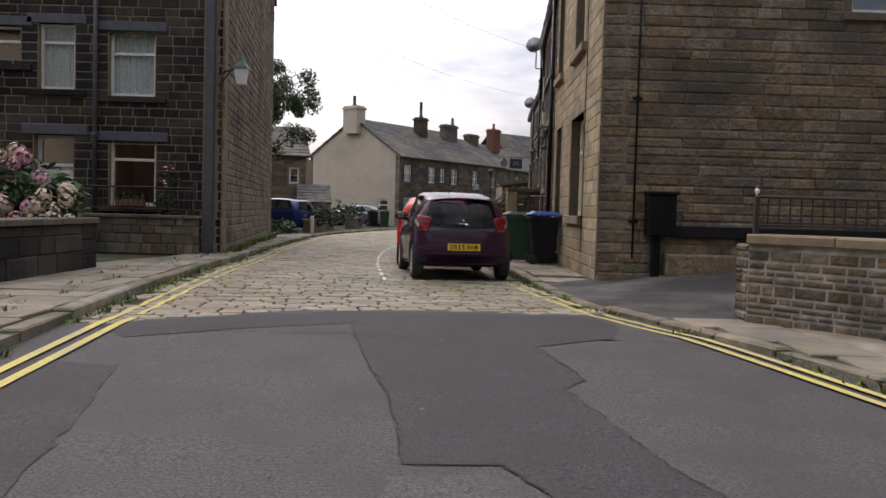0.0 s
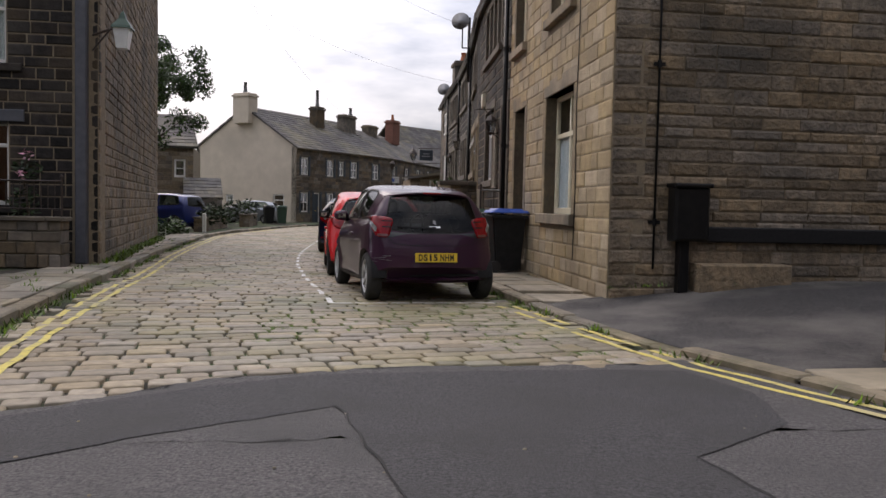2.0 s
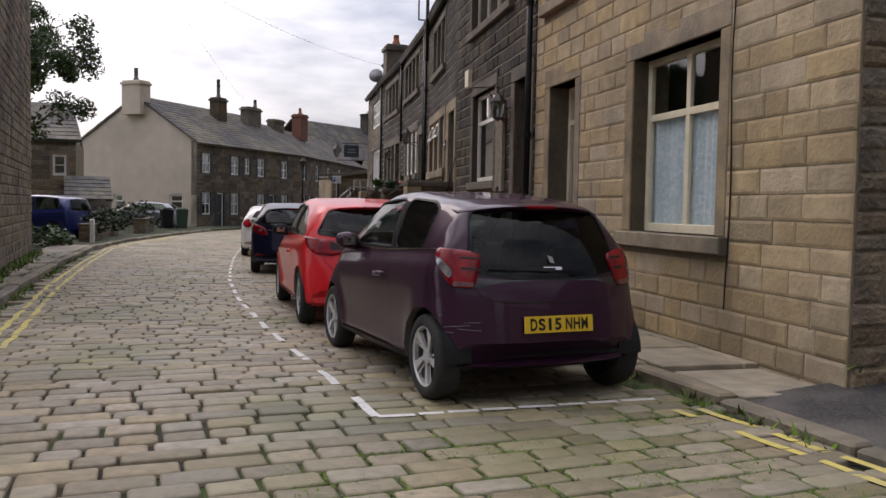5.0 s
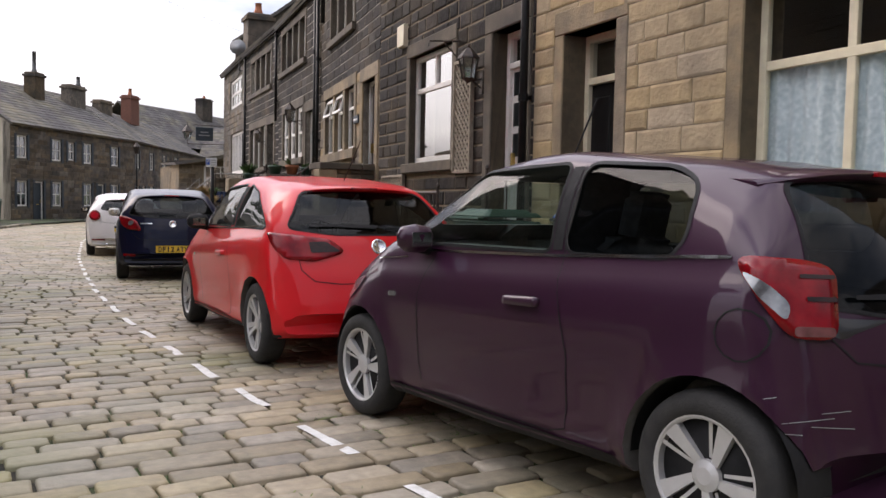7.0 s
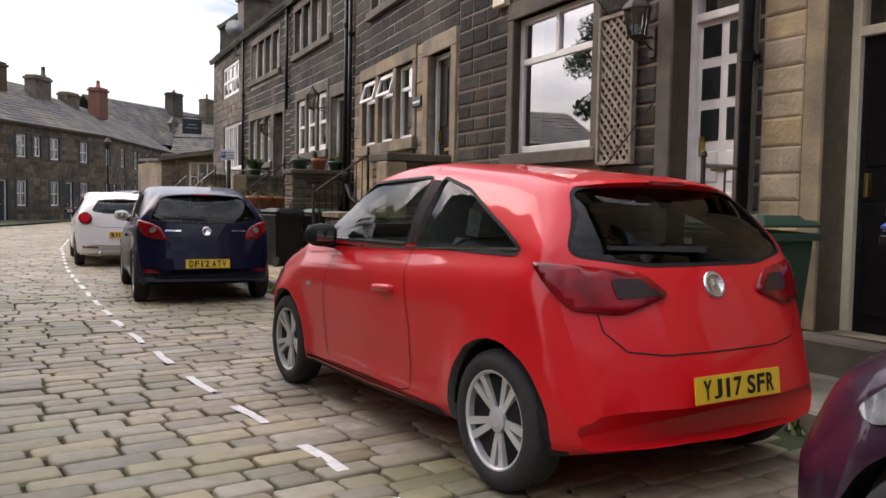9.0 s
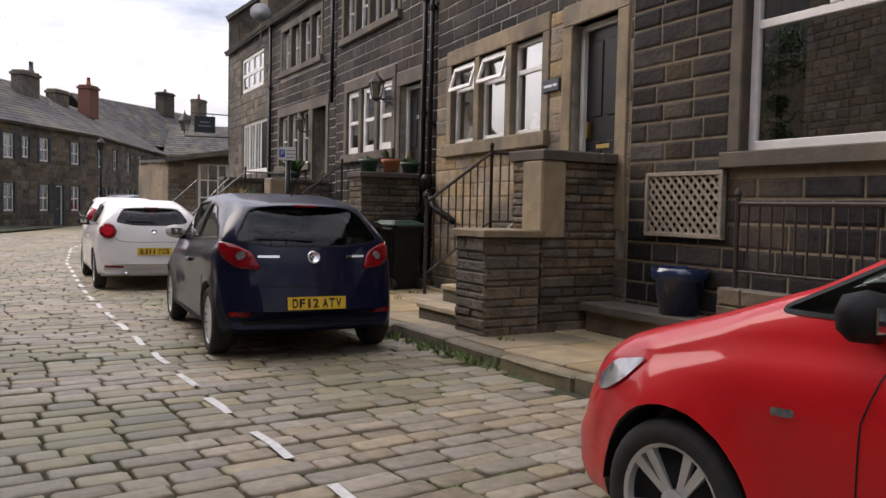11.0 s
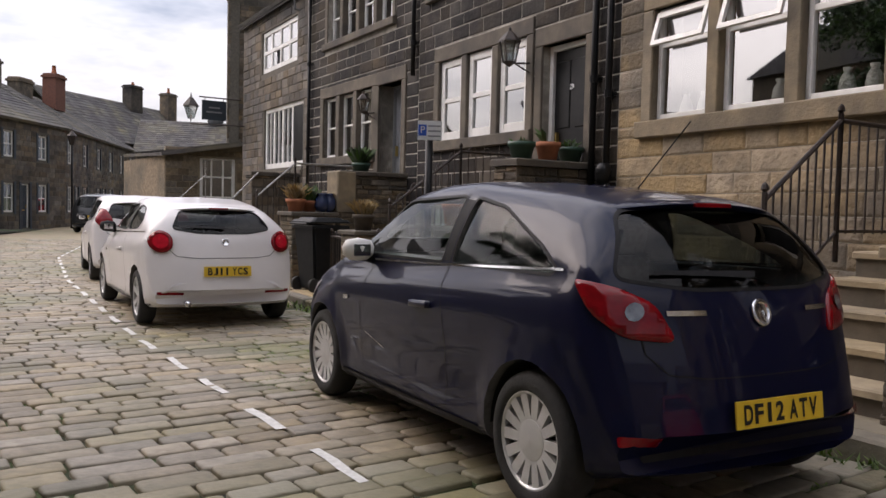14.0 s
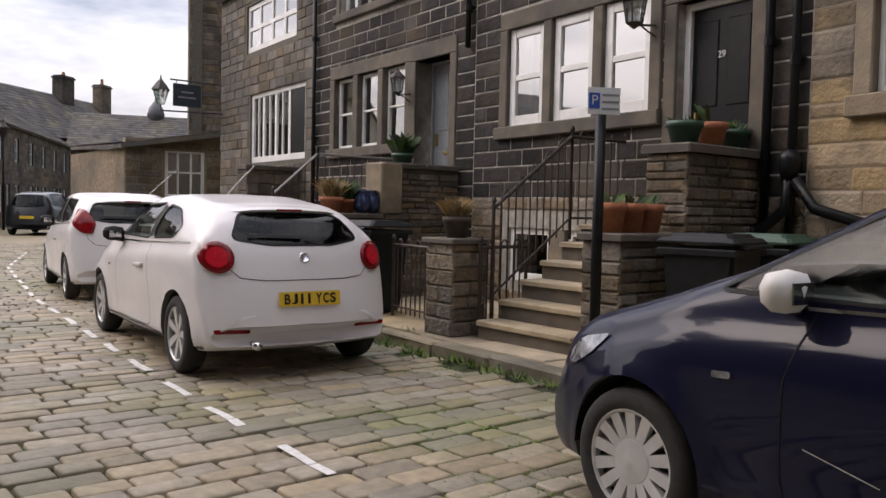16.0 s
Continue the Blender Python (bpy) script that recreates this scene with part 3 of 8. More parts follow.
def kerb_stones(parent, fx, side, y0, y1, drop=None, seed=3):
    rnd = random.Random(seed)
    y = y0
    while y < y1:
        ln = rnd.uniform(0.75, 1.1)
        a, b = Vector((fx(y), y, 0)), Vector((fx(y + ln), y + ln, 0))
        yaw = math.degrees(math.atan2(b.y - a.y, b.x - a.x))
        top = PAVE * (drop(y + ln / 2) if drop else 1) + rnd.uniform(-0.01, 0.01)
        L = (b - a).length - 0.015
        s = Shape().box(0, min(0, side * 0.17), -0.15, L, max(0, side * 0.17), top, 0.018)
        part("kerbstone", s.mesh("kerbstone"), "kerb", parent, local=pose(a.x, a.y, ground_z(y), 0, 0, yaw))
        y += ln


kerb_stones(pav_l, left_x, 1, -6, 50, None, 3)
kerb_stones(pav_r, right_x, -1, 8.6, 48, lambda y: interp(y, [(8.6, 0.3), (11.5, 0.35), (12.6, 0.8), (14, 1)]), 4)
kerb_stones(pav_c, right_x, -1, -6, 8.5, corner_rise, 5)


def flags(parent, fa, fb, y0, y1, seed=1, row=0.75, most=300, material="flag_grey"):
    """Flagstones in rows across the pavement between x = fa(y) and fb(y)."""
    rnd = random.Random(seed)
    y, made = y0, 0
    while y < y1 and made < most:
        d = row * rnd.uniform(0.75, 1.2)
        a, b = fa(y + d / 2), fb(y + d / 2)
        x = a
        while x < b - 0.1 and made < most:
            w = min(rnd.uniform(0.55, 1.05), b - x)
            z = ground_z(y + d / 2)
            slope = math.degrees(math.atan2(ground_z(y + d) - ground_z(y), d))
            s = Shape().box(-w / 2 + 0.012, -d / 2 + 0.012, -0.05, w / 2 - 0.012, d / 2 - 0.012, 0.0, 0.008)
            part("flagstone", s.mesh("flagstone"), material, parent, local=pose(x + w / 2, y + d / 2, z + PAVE * (pave_rise(y + d / 2) if parent is pav_r else corner_rise(y + d / 2) if parent is pav_c else 1) + rnd.uniform(-0.006, 0.004), slope + rnd.uniform(-0.5, 0.5), rnd.uniform(-0.5, 0.5), rnd.uniform(-0.8, 0.8)))
            made += 1
            x += w
        y += d


flags(pav_l, lambda y: left_x(y) - interp(y, [(0, 3), (9, 2.4), (13, 1.6), (17, 0.9), (26, 1.0), (40, 1.4)]), lambda y: left_x(y) - 0.2, 0, 34, 1)
flags(pav_r, lambda y: right_x(y) + 0.19, lambda y: interp(y, ROW), 12.1, 18.0, 2)
flags(pav_r, lambda y: right_x(y) + 0.19, lambda y: interp(y, ROW), 18.0, 42, 6, 0.9, 300, "flag")
flags(pav_c, lambda y: right_x(y) + 0.19, lambda y: right_x(y) + 2.2, 2.0, 8.2, 3)
yard = solo("yard", strip(lambda y: right_x(y) + 0.12, lambda y: interp(y, [(8.0, 3.4), (8.4, 14), (12.3, 14)]), 8.0, 12.2, 0.03, 0.3, 14, lambda k, y: 0.30 * min(1.0, (14 - 1.5) * k / 3.0) * min(1, (y - 8.0) / 3)), "tarmac_drive", "dark tarmac drive rising to the house wall", "drive", kind="structure")

# ---- walls ----


class Wall:
    """A wall from p0 to p1 (its outside on the left of that way if side is 1, else on the right)."""

    def __init__(self, name, p0, p1, z0, z1, label, core, side=1, thick=0.4, category="wall", kind="structure", top=None):
        self.p0, self.p1 = Vector((*p0, 0)), Vector((*p1, 0))
        self.L = (self.p1 - self.p0).length
        u = (self.p1 - self.p0).normalized()
        n = Vector((-u.y, u.x, 0)) * side
        self.m = Matrix(((u.x, n.x, 0, p0[0]), (u.y, n.y, 0, p0[1]), (0, 0, 1, 0), (0, 0, 0, 1)))   # local: u along, n outward, z
        self.flip = self.m.to_3x3().determinant() < 0
        self.z0, self.z1, self.thick, self.holes, self.core = z0, z1, thick, [], core
        self.top = top
        self.name, self.label, self.category, self.kind = name, label, category, kind
        self.margin = 0.0

    def u_at(self, y):
        return (y - self.p0.y) / (self.p1.y - self.p0.y) * self.L

    def hole(self, u0, u1, z0, z1, keep=0.12):
        """An opening; keep: the width of its dressed stone surround."""
        self.holes.append((u0, u1, z0, z1, keep))
        return (u0, u1, z0, z1)

    def to_mesh(self, v, f, name="wall", smooth=False):
        v = [self.m @ Vector(p) for p in v]
        if self.flip:
            f = [tuple(reversed(q)) for q in f]
        return mesh_of(name, v, f, smooth)

    def shape(self, s, name="piece", smooth=False):
        return self.to_mesh(s.v, s.f, name, smooth)

    def build(self):
        us = sorted({0.0, self.L, *[q for o in self.holes for q in o[:2]]})
        zs = sorted({self.z0, self.z1, *[q for o in self.holes for q in o[2:4]]})
        T, v, f = self.thick, [], []

        def quad(*p):
            k = len(v)
            v.extend(p)
            f.append((k, k + 1, k + 2, k + 3))
        for a, b in zip(us, us[1:]):
            for c, d in zip(zs, zs[1:]):
                mu, mz = (a + b) / 2, (c + d) / 2
                if any(o[0] < mu < o[1] and o[2] < mz < o[3] for o in self.holes):
                    continue
                quad((a, 0, c), (a, 0, d), (b, 0, d), (b, 0, c))
                quad((b, -T, c), (b, -T, d), (a, -T, d), (a, -T, c))
        for a, b, c, d, _ in self.holes:
            quad((a, 0, c), (b, 0, c), (b, -T, c), (a, -T, c))
            quad((a, -T, d), (b, -T, d), (b, 0, d), (a, 0, d))
            quad((a, -T, c), (a, -T, d), (a, 0, d), (a, 0, c))
            quad((b, 0, c), (b, 0, d), (b, -T, d), (b, -T, c))
        quad((0, 0, self.z1), (self.L, 0, self.z1), (self.L, -T, self.z1), (0, -T, self.z1))
        quad((0, -T, self.z0), (0, -T, self.z1), (0, 0, self.z1), (0, 0, self.z0))
        quad((self.L, 0, self.z0), (self.L, 0, self.z1), (self.L, -T, self.z1), (self.L, -T, self.z0))
        if self.top:
            pk = [(q[0], q[1]) for q in self.top]
            k = len(v)
            v.extend([(a, 0, b) for a, b in pk])
            v.extend([(a, -T, b) for a, b in pk])
            n = len(pk)
            f.append(tuple(range(k + n - 1, k - 1, -1)))
            f.append(tuple(range(k + n, k + 2 * n)))
            for i in range(n):
                f.append((k + i, k + (i + 1) % n, k + n + (i + 1) % n, k + n + i))
        self.ob = solo(self.name, self.to_mesh(v, f), self.core, self.label, self.category, kind=self.kind)
        return self

    def stones(self, material, course=(0.17, 0.23), length=(0.28, 0.6), seed=1, singles=0, near=None, z0=None, z1=None, proud=0.014, joint=0.012, name="stone", u0=0.0, u1=None):
        """Courses of stones, proud of the joints; singles: how many are objects of their own, inside near = (u0, u1, z0, z1)."""
        rnd = random.Random(seed)
        v, f, count = [], [], 0
        z = self.z0 if z0 is None else z0
        zt = self.z1 if z1 is None else z1
        u_end = self.L if u1 is None else u1
        cache = {}
        while z < zt - 0.06:
            h = min(rnd.uniform(*course), zt - z)
            mz = z + h / 2
            free, edge = [], u0
            for a, b, c, d, k in sorted(self.holes):
                if c - k < mz < d + k:
                    if a - k > edge:
                        free.append((edge, a - k))
                    edge = max(edge, b + k)
            if edge < u_end:
                free.append((edge, u_end))
            for a, b in free:
                u = a
                while u < b - 0.02:
                    w = rnd.uniform(*length)
                    if b - u - w < length[0] * 0.6:
                        w = b - u
                    if self.top and not inside_top(self.top, u + w / 2, mz) and mz > self.z1:
                        u += w
                        continue
                    d = proud * rnd.uniform(0.6, 1.5)
                    if near and count < singles and near[0] < u + w / 2 < near[1] and near[2] < mz < near[3]:
                        ql, qh = round(w / 0.04) * 0.04, round(h / 0.02) * 0.02
                        key = (round(ql, 2), round(qh, 2))
                        if key not in cache:
                            cv, cf = [], []
                            block(cv, cf, -0.5, 0.5, -0.5, 0.5, proud, joint / 2, 0.022, max(ql, 0.05), max(qh, 0.05))
                            if self.flip:
                                cf = [tuple(reversed(q)) for q in cf]
                            cache[key] = mesh_of(name, cv, cf)
                        ob = part(name, cache[key], material, self.ob)
                        ob.matrix_world = self.m @ Matrix.Translation((u + w / 2, 0, mz)) @ Matrix.Diagonal((w, d / proud, h, 1))
                        count += 1
                    else:
                        block(v, f, u, u + w, z, z + h, d, joint / 2 * rnd.uniform(0.7, 1.5), rnd.uniform(0.012, 0.025), 1, 1)
                    u += w
            z += h
        if v:
            tagged(part("stonework", self.to_mesh(v, f, name), material, self.ob), kind="stuff")
        return self


def inside_top(pts, u, z):
    hit = False
    for (a, b), (c, d) in zip(pts, pts[1:] + pts[:1]):
        if (b > z) != (d > z) and u < a + (z - b) / (d - b) * (c - a):
            hit = not hit
    return hit


def block(v, f, u0, u1, z0, z1, d, j, c, su, sz):
    """One stone with a chamfered face, outside on +n; su, sz: the scale that it will get."""
    k = len(v)
    ju, jz, cu, cz = j / su, j / sz, c / su, c / sz
    a, b, e, g = u0 + ju, u1 - ju, z0 + jz, z1 - jz
    cu, cz = min(cu, (b - a) * 0.3), min(cz, (g - e) * 0.3)
    v += [(a, -0.02, e), (a, -0.02, g), (b, -0.02, g), (b, -0.02, e), (a, d * 0.45, e), (a, d * 0.45, g), (b, d * 0.45, g), (b, d * 0.45, e),
          (a + cu, d, e + cz), (a + cu, d, g - cz), (b - cu, d, g - cz), (b - cu, d, e + cz)]
    f.append((k + 8, k + 9, k + 10, k + 11))
    for r in (0, 4):
        f += [(k + r + i, k + r + (i + 1) % 4, k + r + 4 + (i + 1) % 4, k + r + 4 + i) for i in range(4)]


def surround(w, o, material, jamb=0.14, head=0.2, sill=0.14, proud=0.035, name="surround", mullions=(), overhang=0.06):
    """Dressed stone round an opening: lintel, sill, jambs and mullions, each a part of the wall."""
    a, b, c, d = o
    s = Shape()
    pieces = [("lintel", a - jamb, b + jamb, d, d + head, proud), ("jamb", a - jamb, a, c, d, proud), ("jamb", b, b + jamb, c, d, proud)]
    if sill:
        pieces.append(("sill", a - jamb - overhang / 2, b + jamb + overhang / 2, c - sill, c, proud + overhang))
    for m0, m1 in mullions:
        pieces.append(("mullion", m0, m1, c, d, proud - 0.005))
    for nm, u0, u1, z0, z1, p in pieces:
        s = Shape()
        s.add(*face_box(u0, u1, z0, z1, -0.25 if nm != "mullion" else -0.2, p, 0.012))
        part(nm, w.shape(s, nm), material, w.ob)


def face_box(u0, u1, z0, z1, n0, n1, c=0.0):
    """A box in wall space with its outer edges chamfered."""
    v = [(u0, n0, z0), (u0, n0, z1), (u1, n0, z1), (u1, n0, z0), (u0, n1 - c, z0), (u0, n1 - c, z1), (u1, n1 - c, z1), (u1, n1 - c, z0),
         (u0 + c, n1, z0 + c), (u0 + c, n1, z1 - c), (u1 - c, n1, z1 - c), (u1 - c, n1, z0 + c)]
    f = [(3, 2, 1, 0), (8, 9, 10, 11)]
    for r in (0, 4):
        f += [(r + i, r + (i + 1) % 4, r + 4 + (i + 1) % 4, r + 4 + i) for i in range(4)]
    return v, f


WINDOWS = [0]


def window(w, u0, u1, z0, z1, label, paint="white_paint", depth=0.12, bars_u=(), bars_z=(), fr=0.05, room="dark_room", curtain="", curtain_z=(0.0, 1.0), tint="window_glass", open_top=False, bar_w=0.035):
    """A glazed frame set back in its opening: frame, bars, panes, a curtain and the room behind."""
    WINDOWS[0] += 1
    t = thing("window_%d" % WINDOWS[0], label, "window", kind="structure")
    s = Shape()
    n1, n0 = -depth, -depth - 0.05
    s.add(*face_box(u0, u0 + fr, z0, z1, n0, n1, 0.006)).add(*face_box(u1 - fr, u1, z0, z1, n0, n1, 0.006))
    s.add(*face_box(u0 + fr, u1 - fr, z0, z0 + fr * 1.25, n0, n1, 0.006)).add(*face_box(u0 + fr, u1 - fr, z1 - fr, z1, n0, n1, 0.006))
    part("window_frame", w.shape(s, "window_frame"), paint, t)
    if curtain:
        tint = "window_glass_clear"
    zb = [z0 + fr * 1.25] + [z0 + (z1 - z0) * k for k in bars_z] + [z1 - fr]
    ub = [u0 + fr] + [u0 + (u1 - u0) * k for k in bars_u] + [u1 - fr]
    for k in zb[1:-1]:
        part("glazing_bar", w.shape(Shape().add(*face_box(u0 + fr, u1 - fr, k - bar_w / 2, k + bar_w / 2, n0 + 0.005, n1 - 0.004, 0.005)), "bar"), paint, t)
    for k in ub[1:-1]:
        part("glazing_bar", w.shape(Shape().add(*face_box(k - bar_w / 2, k + bar_w / 2, z0 + fr, z1 - fr, n0 + 0.005, n1 - 0.006, 0.005)), "bar"), paint, t)
    for a, b in zip(ub, ub[1:]):
        for c, d in zip(zb, zb[1:]):
            tilt = random.uniform(-0.006, 0.006)
            pane = part("pane", w.to_mesh([(a, n1 - 0.03 + tilt, c), (a, n1 - 0.03, d), (b, n1 - 0.03 - tilt, d), (b, n1 - 0.03, c)], [(0, 1, 2, 3)]), tint, t)
            pane.visible_shadow = False
    s = Shape()
    e = 0.02
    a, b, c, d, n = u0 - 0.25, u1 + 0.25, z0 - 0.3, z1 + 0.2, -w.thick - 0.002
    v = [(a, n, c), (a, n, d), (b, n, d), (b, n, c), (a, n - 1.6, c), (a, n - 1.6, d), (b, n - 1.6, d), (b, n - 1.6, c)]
    # the default lining is near black, so its colour supplies the room's shade
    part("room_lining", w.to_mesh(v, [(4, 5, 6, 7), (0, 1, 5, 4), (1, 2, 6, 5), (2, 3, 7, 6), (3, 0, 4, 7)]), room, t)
    if curtain:
        nn = 60
        v, f = [], []
        za, zb2 = z0 + (z1 - z0) * curtain_z[0], z0 + (z1 - z0) * curtain_z[1]
        for i in range(nn + 1):
            q = u0 + (u1 - u0) * i / nn
            dn = 0.02 * math.sin(i * 1.3) + 0.012 * math.sin(i * 0.47 + 1)
            v += [(q, n1 - 0.075 + dn, za), (q, n1 - 0.075 + dn, zb2)]
        f = [(2 * i, 2 * i + 1, 2 * i + 3, 2 * i + 2) for i in range(nn)]
        part("curtain", w.to_mesh(v, f, "curtain", True), curtain, t, "gathered net curtain")
    return t


DOORS = [0]


def door(w, u0, u1, z0, z1, label, paint, frame_paint="", depth=0.3, top=0.0, panels=(2, 3), glazed=False, number=""):
    """A panelled door in its frame, with a fanlight of height top over it."""
    DOORS[0] += 1
    t = thing("door_%d" % DOORS[0], label, "door", kind="structure")
    n1 = -depth
    fr = 0.07 if frame_paint else 0.03
    s = Shape().add(*face_box(u0, u0 + fr, z0, z1, n1 - 0.08, n1 + 0.02, 0.006)).add(*face_box(u1 - fr, u1, z0, z1, n1 - 0.08, n1 + 0.02, 0.006)).add(*face_box(u0 + fr, u1 - fr, z1 - fr, z1, n1 - 0.08, n1 + 0.02, 0.006))
    if top:
        s.add(*face_box(u0 + fr, u1 - fr, z1 - top - 0.07, z1 - top, n1 - 0.08, n1 + 0.02, 0.006))
        part("fanlight", w.to_mesh([(u0 + fr, n1 - 0.03, z1 - top), (u0 + fr, n1 - 0.03, z1 - fr), (u1 - fr, n1 - 0.03, z1 - fr), (u1 - fr, n1 - 0.03, z1 - top)], [(0, 1, 2, 3)]), "window_glass", t)
    part("door_frame", w.shape(s, "door_frame"), frame_paint or paint, t)
    a, b, c, d = u0 + fr, u1 - fr, z0, (z1 - top - 0.07 if top else z1 - fr)
    leaf = part("door_leaf", w.shape(Shape().add(*face_box(a, b, c, d, n1 - 0.07, n1 - 0.03)), "leaf"), paint, t)
    nu, nz = panels
    W, H = (b - a), (d - c)
    for i in range(nu):
        for j in range(nz):
            pu0, pu1 = a + W * (i + 0.14) / nu, a + W * (i + 0.86) / nu
            pz0, pz1 = c + H * (j + 0.12) / nz, c + H * (j + 0.88) / nz
            if glazed and j >= nz * 0.38:
                part("pane", w.to_mesh([(pu0, n1 - 0.024, pz0), (pu0, n1 - 0.024, pz1), (pu1, n1 - 0.024, pz1), (pu1, n1 - 0.024, pz0)], [(0, 1, 2, 3)]), "car_glass_dark", leaf)
            else:
                part("panel", w.shape(Shape().add(*face_box(pu0, pu1, pz0, pz1, n1 - 0.04, n1 - 0.018, 0.012)), "panel"), paint, leaf)
    part("letterbox", w.shape(Shape().add(*face_box(a + W * 0.32, a + W * 0.68, c + H * 0.4, c + H * 0.4 + 0.05, n1 - 0.03, n1 - 0.008, 0.006)), "letterbox"), "brass", leaf, "brass letterbox")
    part("handle", w.shape(Shape().add(*face_box(b - 0.1, b - 0.07, c + H * 0.46, c + H * 0.54, n1 - 0.03, n1 + 0.02, 0.006)), "handle"), "brass", leaf, "brass handle")
    s = Shape()
    # a near-black sheet paints the shade of the hall behind the door
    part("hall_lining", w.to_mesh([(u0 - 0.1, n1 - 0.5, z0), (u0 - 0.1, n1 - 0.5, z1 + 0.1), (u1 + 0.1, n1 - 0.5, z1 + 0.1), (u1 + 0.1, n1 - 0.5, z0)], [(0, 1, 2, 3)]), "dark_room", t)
    return t


def gutter(w, z, name="gutter", r=0.06, u0=0.0, u1=None):
    u1 = w.L if u1 is None else u1
    s = Shape().bar((u0, 0.1, z), (u1, 0.1, z), r, 8)
    return part(name, w.shape(s, name, True), "black_paint", w.ob, "black gutter along the eaves")


def downpipe(w, u, z0, z1, n=0.07, r=0.04, material="black_paint", label="black cast-iron downpipe with collars"):
    t = thing("downpipe", label, "downpipe")
    part("pipe", w.shape(Shape().bar((u, n, z0), (u, n, z1), r, 8), "pipe", True), material, t)
    z = z0 + 0.5
    while z < z1:
        part("collar", w.shape(Shape().bar((u, n, z), (u, n, z + 0.08), r + 0.012, 8).add(*face_box(u - 0.07, u + 0.07, z + 0.02, z + 0.06, -0.02, 0.03)), "collar"), material, t)
        z += 1.8
    return t

# ---- the right-hand row of houses ----
EAVE = 6.0


def row_x(y):
    return interp(y, ROW)


def row_wall(name, y0, y1, label, core, z1=EAVE):
    return Wall(name, (row_x(y0), y0), (row_x(y1), y1), -0.3, z1, label, core)


wa = row_wall("wall_buff_house", 12.05, 18.15, "buff dressed stone front of the end house", "mortar_tan", 6.6)
wb = row_wall("wall_lattice_house", 18.15, 23.3, "blackened gritstone front with a lattice panel", "mortar_tan")
wc = row_wall("wall_cottage", 23.3, 28.25, "cottage front of pale and sooty stone", "mortar_pale")
wd = row_wall("wall_black_door_house", 28.25, 33.2, "sooty gritstone front with pale pointing", "mortar_pale")
we = row_wall("wall_leaded_house", 33.2, 38.1, "sooty gritstone front with leaded windows", "mortar_pale")
wf = row_wall("wall_shop", 38.1, 43.1, "dark stone shop front with white windows", "mortar_dark")

def close_in(name, p0, p1, z1, label):
    return Wall(name, p0, p1, -0.3, z1, label, "mortar_dark", 1, 0.3).build()


# openings
A_win = wa.hole(wa.u_at(13.68), wa.u_at(15.25), 1.2, 2.95, 0.16)
A_door = wa.hole(wa.u_at(16.78), wa.u_at(17.62), 0.42, 3.0, 0.17)
A_up = [wa.hole(wa.u_at(13.85), wa.u_at(15.1), 4.1, 5.8, 0.14), wa.hole(wa.u_at(16.9), wa.u_at(17.75), 4.1, 5.8, 0.14)]
B_door = wb.hole(wb.u_at(18.42), wb.u_at(19.16), 0.75, 3.3, 0.2)
B_win = wb.hole(wb.u_at(20.33), wb.u_at(21.88), 1.87, 3.42, 0.14)
B_up = wb.hole(wb.u_at(19.5), wb.u_at(22.1), 4.6, 5.75, 0.14)
C_door = wc.hole(wc.u_at(23.55), wc.u_at(24.4), 1.15, 3.4, 0.2)
C_win = wc.hole(wc.u_at(25.05), wc.u_at(27.7), 2.28, 3.45, 0.16)
C_up = wc.hole(wc.u_at(25.2), wc.u_at(27.2), 4.6, 5.65, 0.14)
D_door = wd.hole(wd.u_at(28.85), wd.u_at(29.72), 1.1, 3.4, 0.16)
D_win = wd.hole(wd.u_at(30.08), wd.u_at(32.48), 2.36, 3.6, 0.16)
D_up = wd.hole(wd.u_at(29.9), wd.u_at(32.75), 4.72, 5.72, 0.14)
D_cell = wd.hole(wd.u_at(30.5), wd.u_at(32.4), 0.4, 1.07, 0.12)
E_door = we.hole(we.u_at(33.78), we.u_at(34.66), 1.2, 3.5, 0.16)
E_win = we.hole(we.u_at(34.95), we.u_at(37.25), 2.3, 3.52, 0.16)
E_up = we.hole(we.u_at(34.2), we.u_at(37.1), 4.63, 5.62, 0.14)
F_win = wf.hole(wf.u_at(38.45), wf.u_at(41.25), 2.2, 3.68, 0.08)
F_up = wf.hole(wf.u_at(38.9), wf.u_at(41.5), 4.58, 5.6, 0.08)
for w in (wa, wb, wc, wd, we, wf):
    w.build()


def mull(o, n, m=0.14):
    """Mullions that part an opening into n lights, and the lights."""
    a, b = o[:2]
    w = (b - a - m * (n - 1)) / n
    lights = [(a + i * (w + m), a + i * (w + m) + w) for i in range(n)]
    return [(q[1], q[1] + m) for q in lights[:-1]], lights


surround(wa, A_win, "ashlar", 0.16, 0.24, 0.15, 0.012, overhang=0.08)
surround(wa, A_door, "ashlar", 0.17, 0.24, 0, 0.012)
for o in A_up:
    surround(wa, o, "ashlar", 0.12, 0.22, 0.14, 0.012, overhang=0.08)
surround(wb, B_win, "ashlar_dark", 0.14, 0.2, 0.14, 0.025)
surround(wb, B_door, "ashlar_dark", 0.2, 0.22, 0, 0.025)
bm_, bl_ = mull(B_up, 4)
surround(wb, B_up, "ashlar_dark", 0.12, 0.18, 0.14, 0.025, mullions=bm_)
cm_, cl_ = mull(C_win, 3, 0.16)
surround(wc, C_win, "ashlar", 0.16, 0.22, 0.18, 0.03, mullions=cm_)
surround(wc, C_door, "ashlar", 0.2, 0.24, 0, 0.03)
cum_, cul_ = mull(C_up, 3)
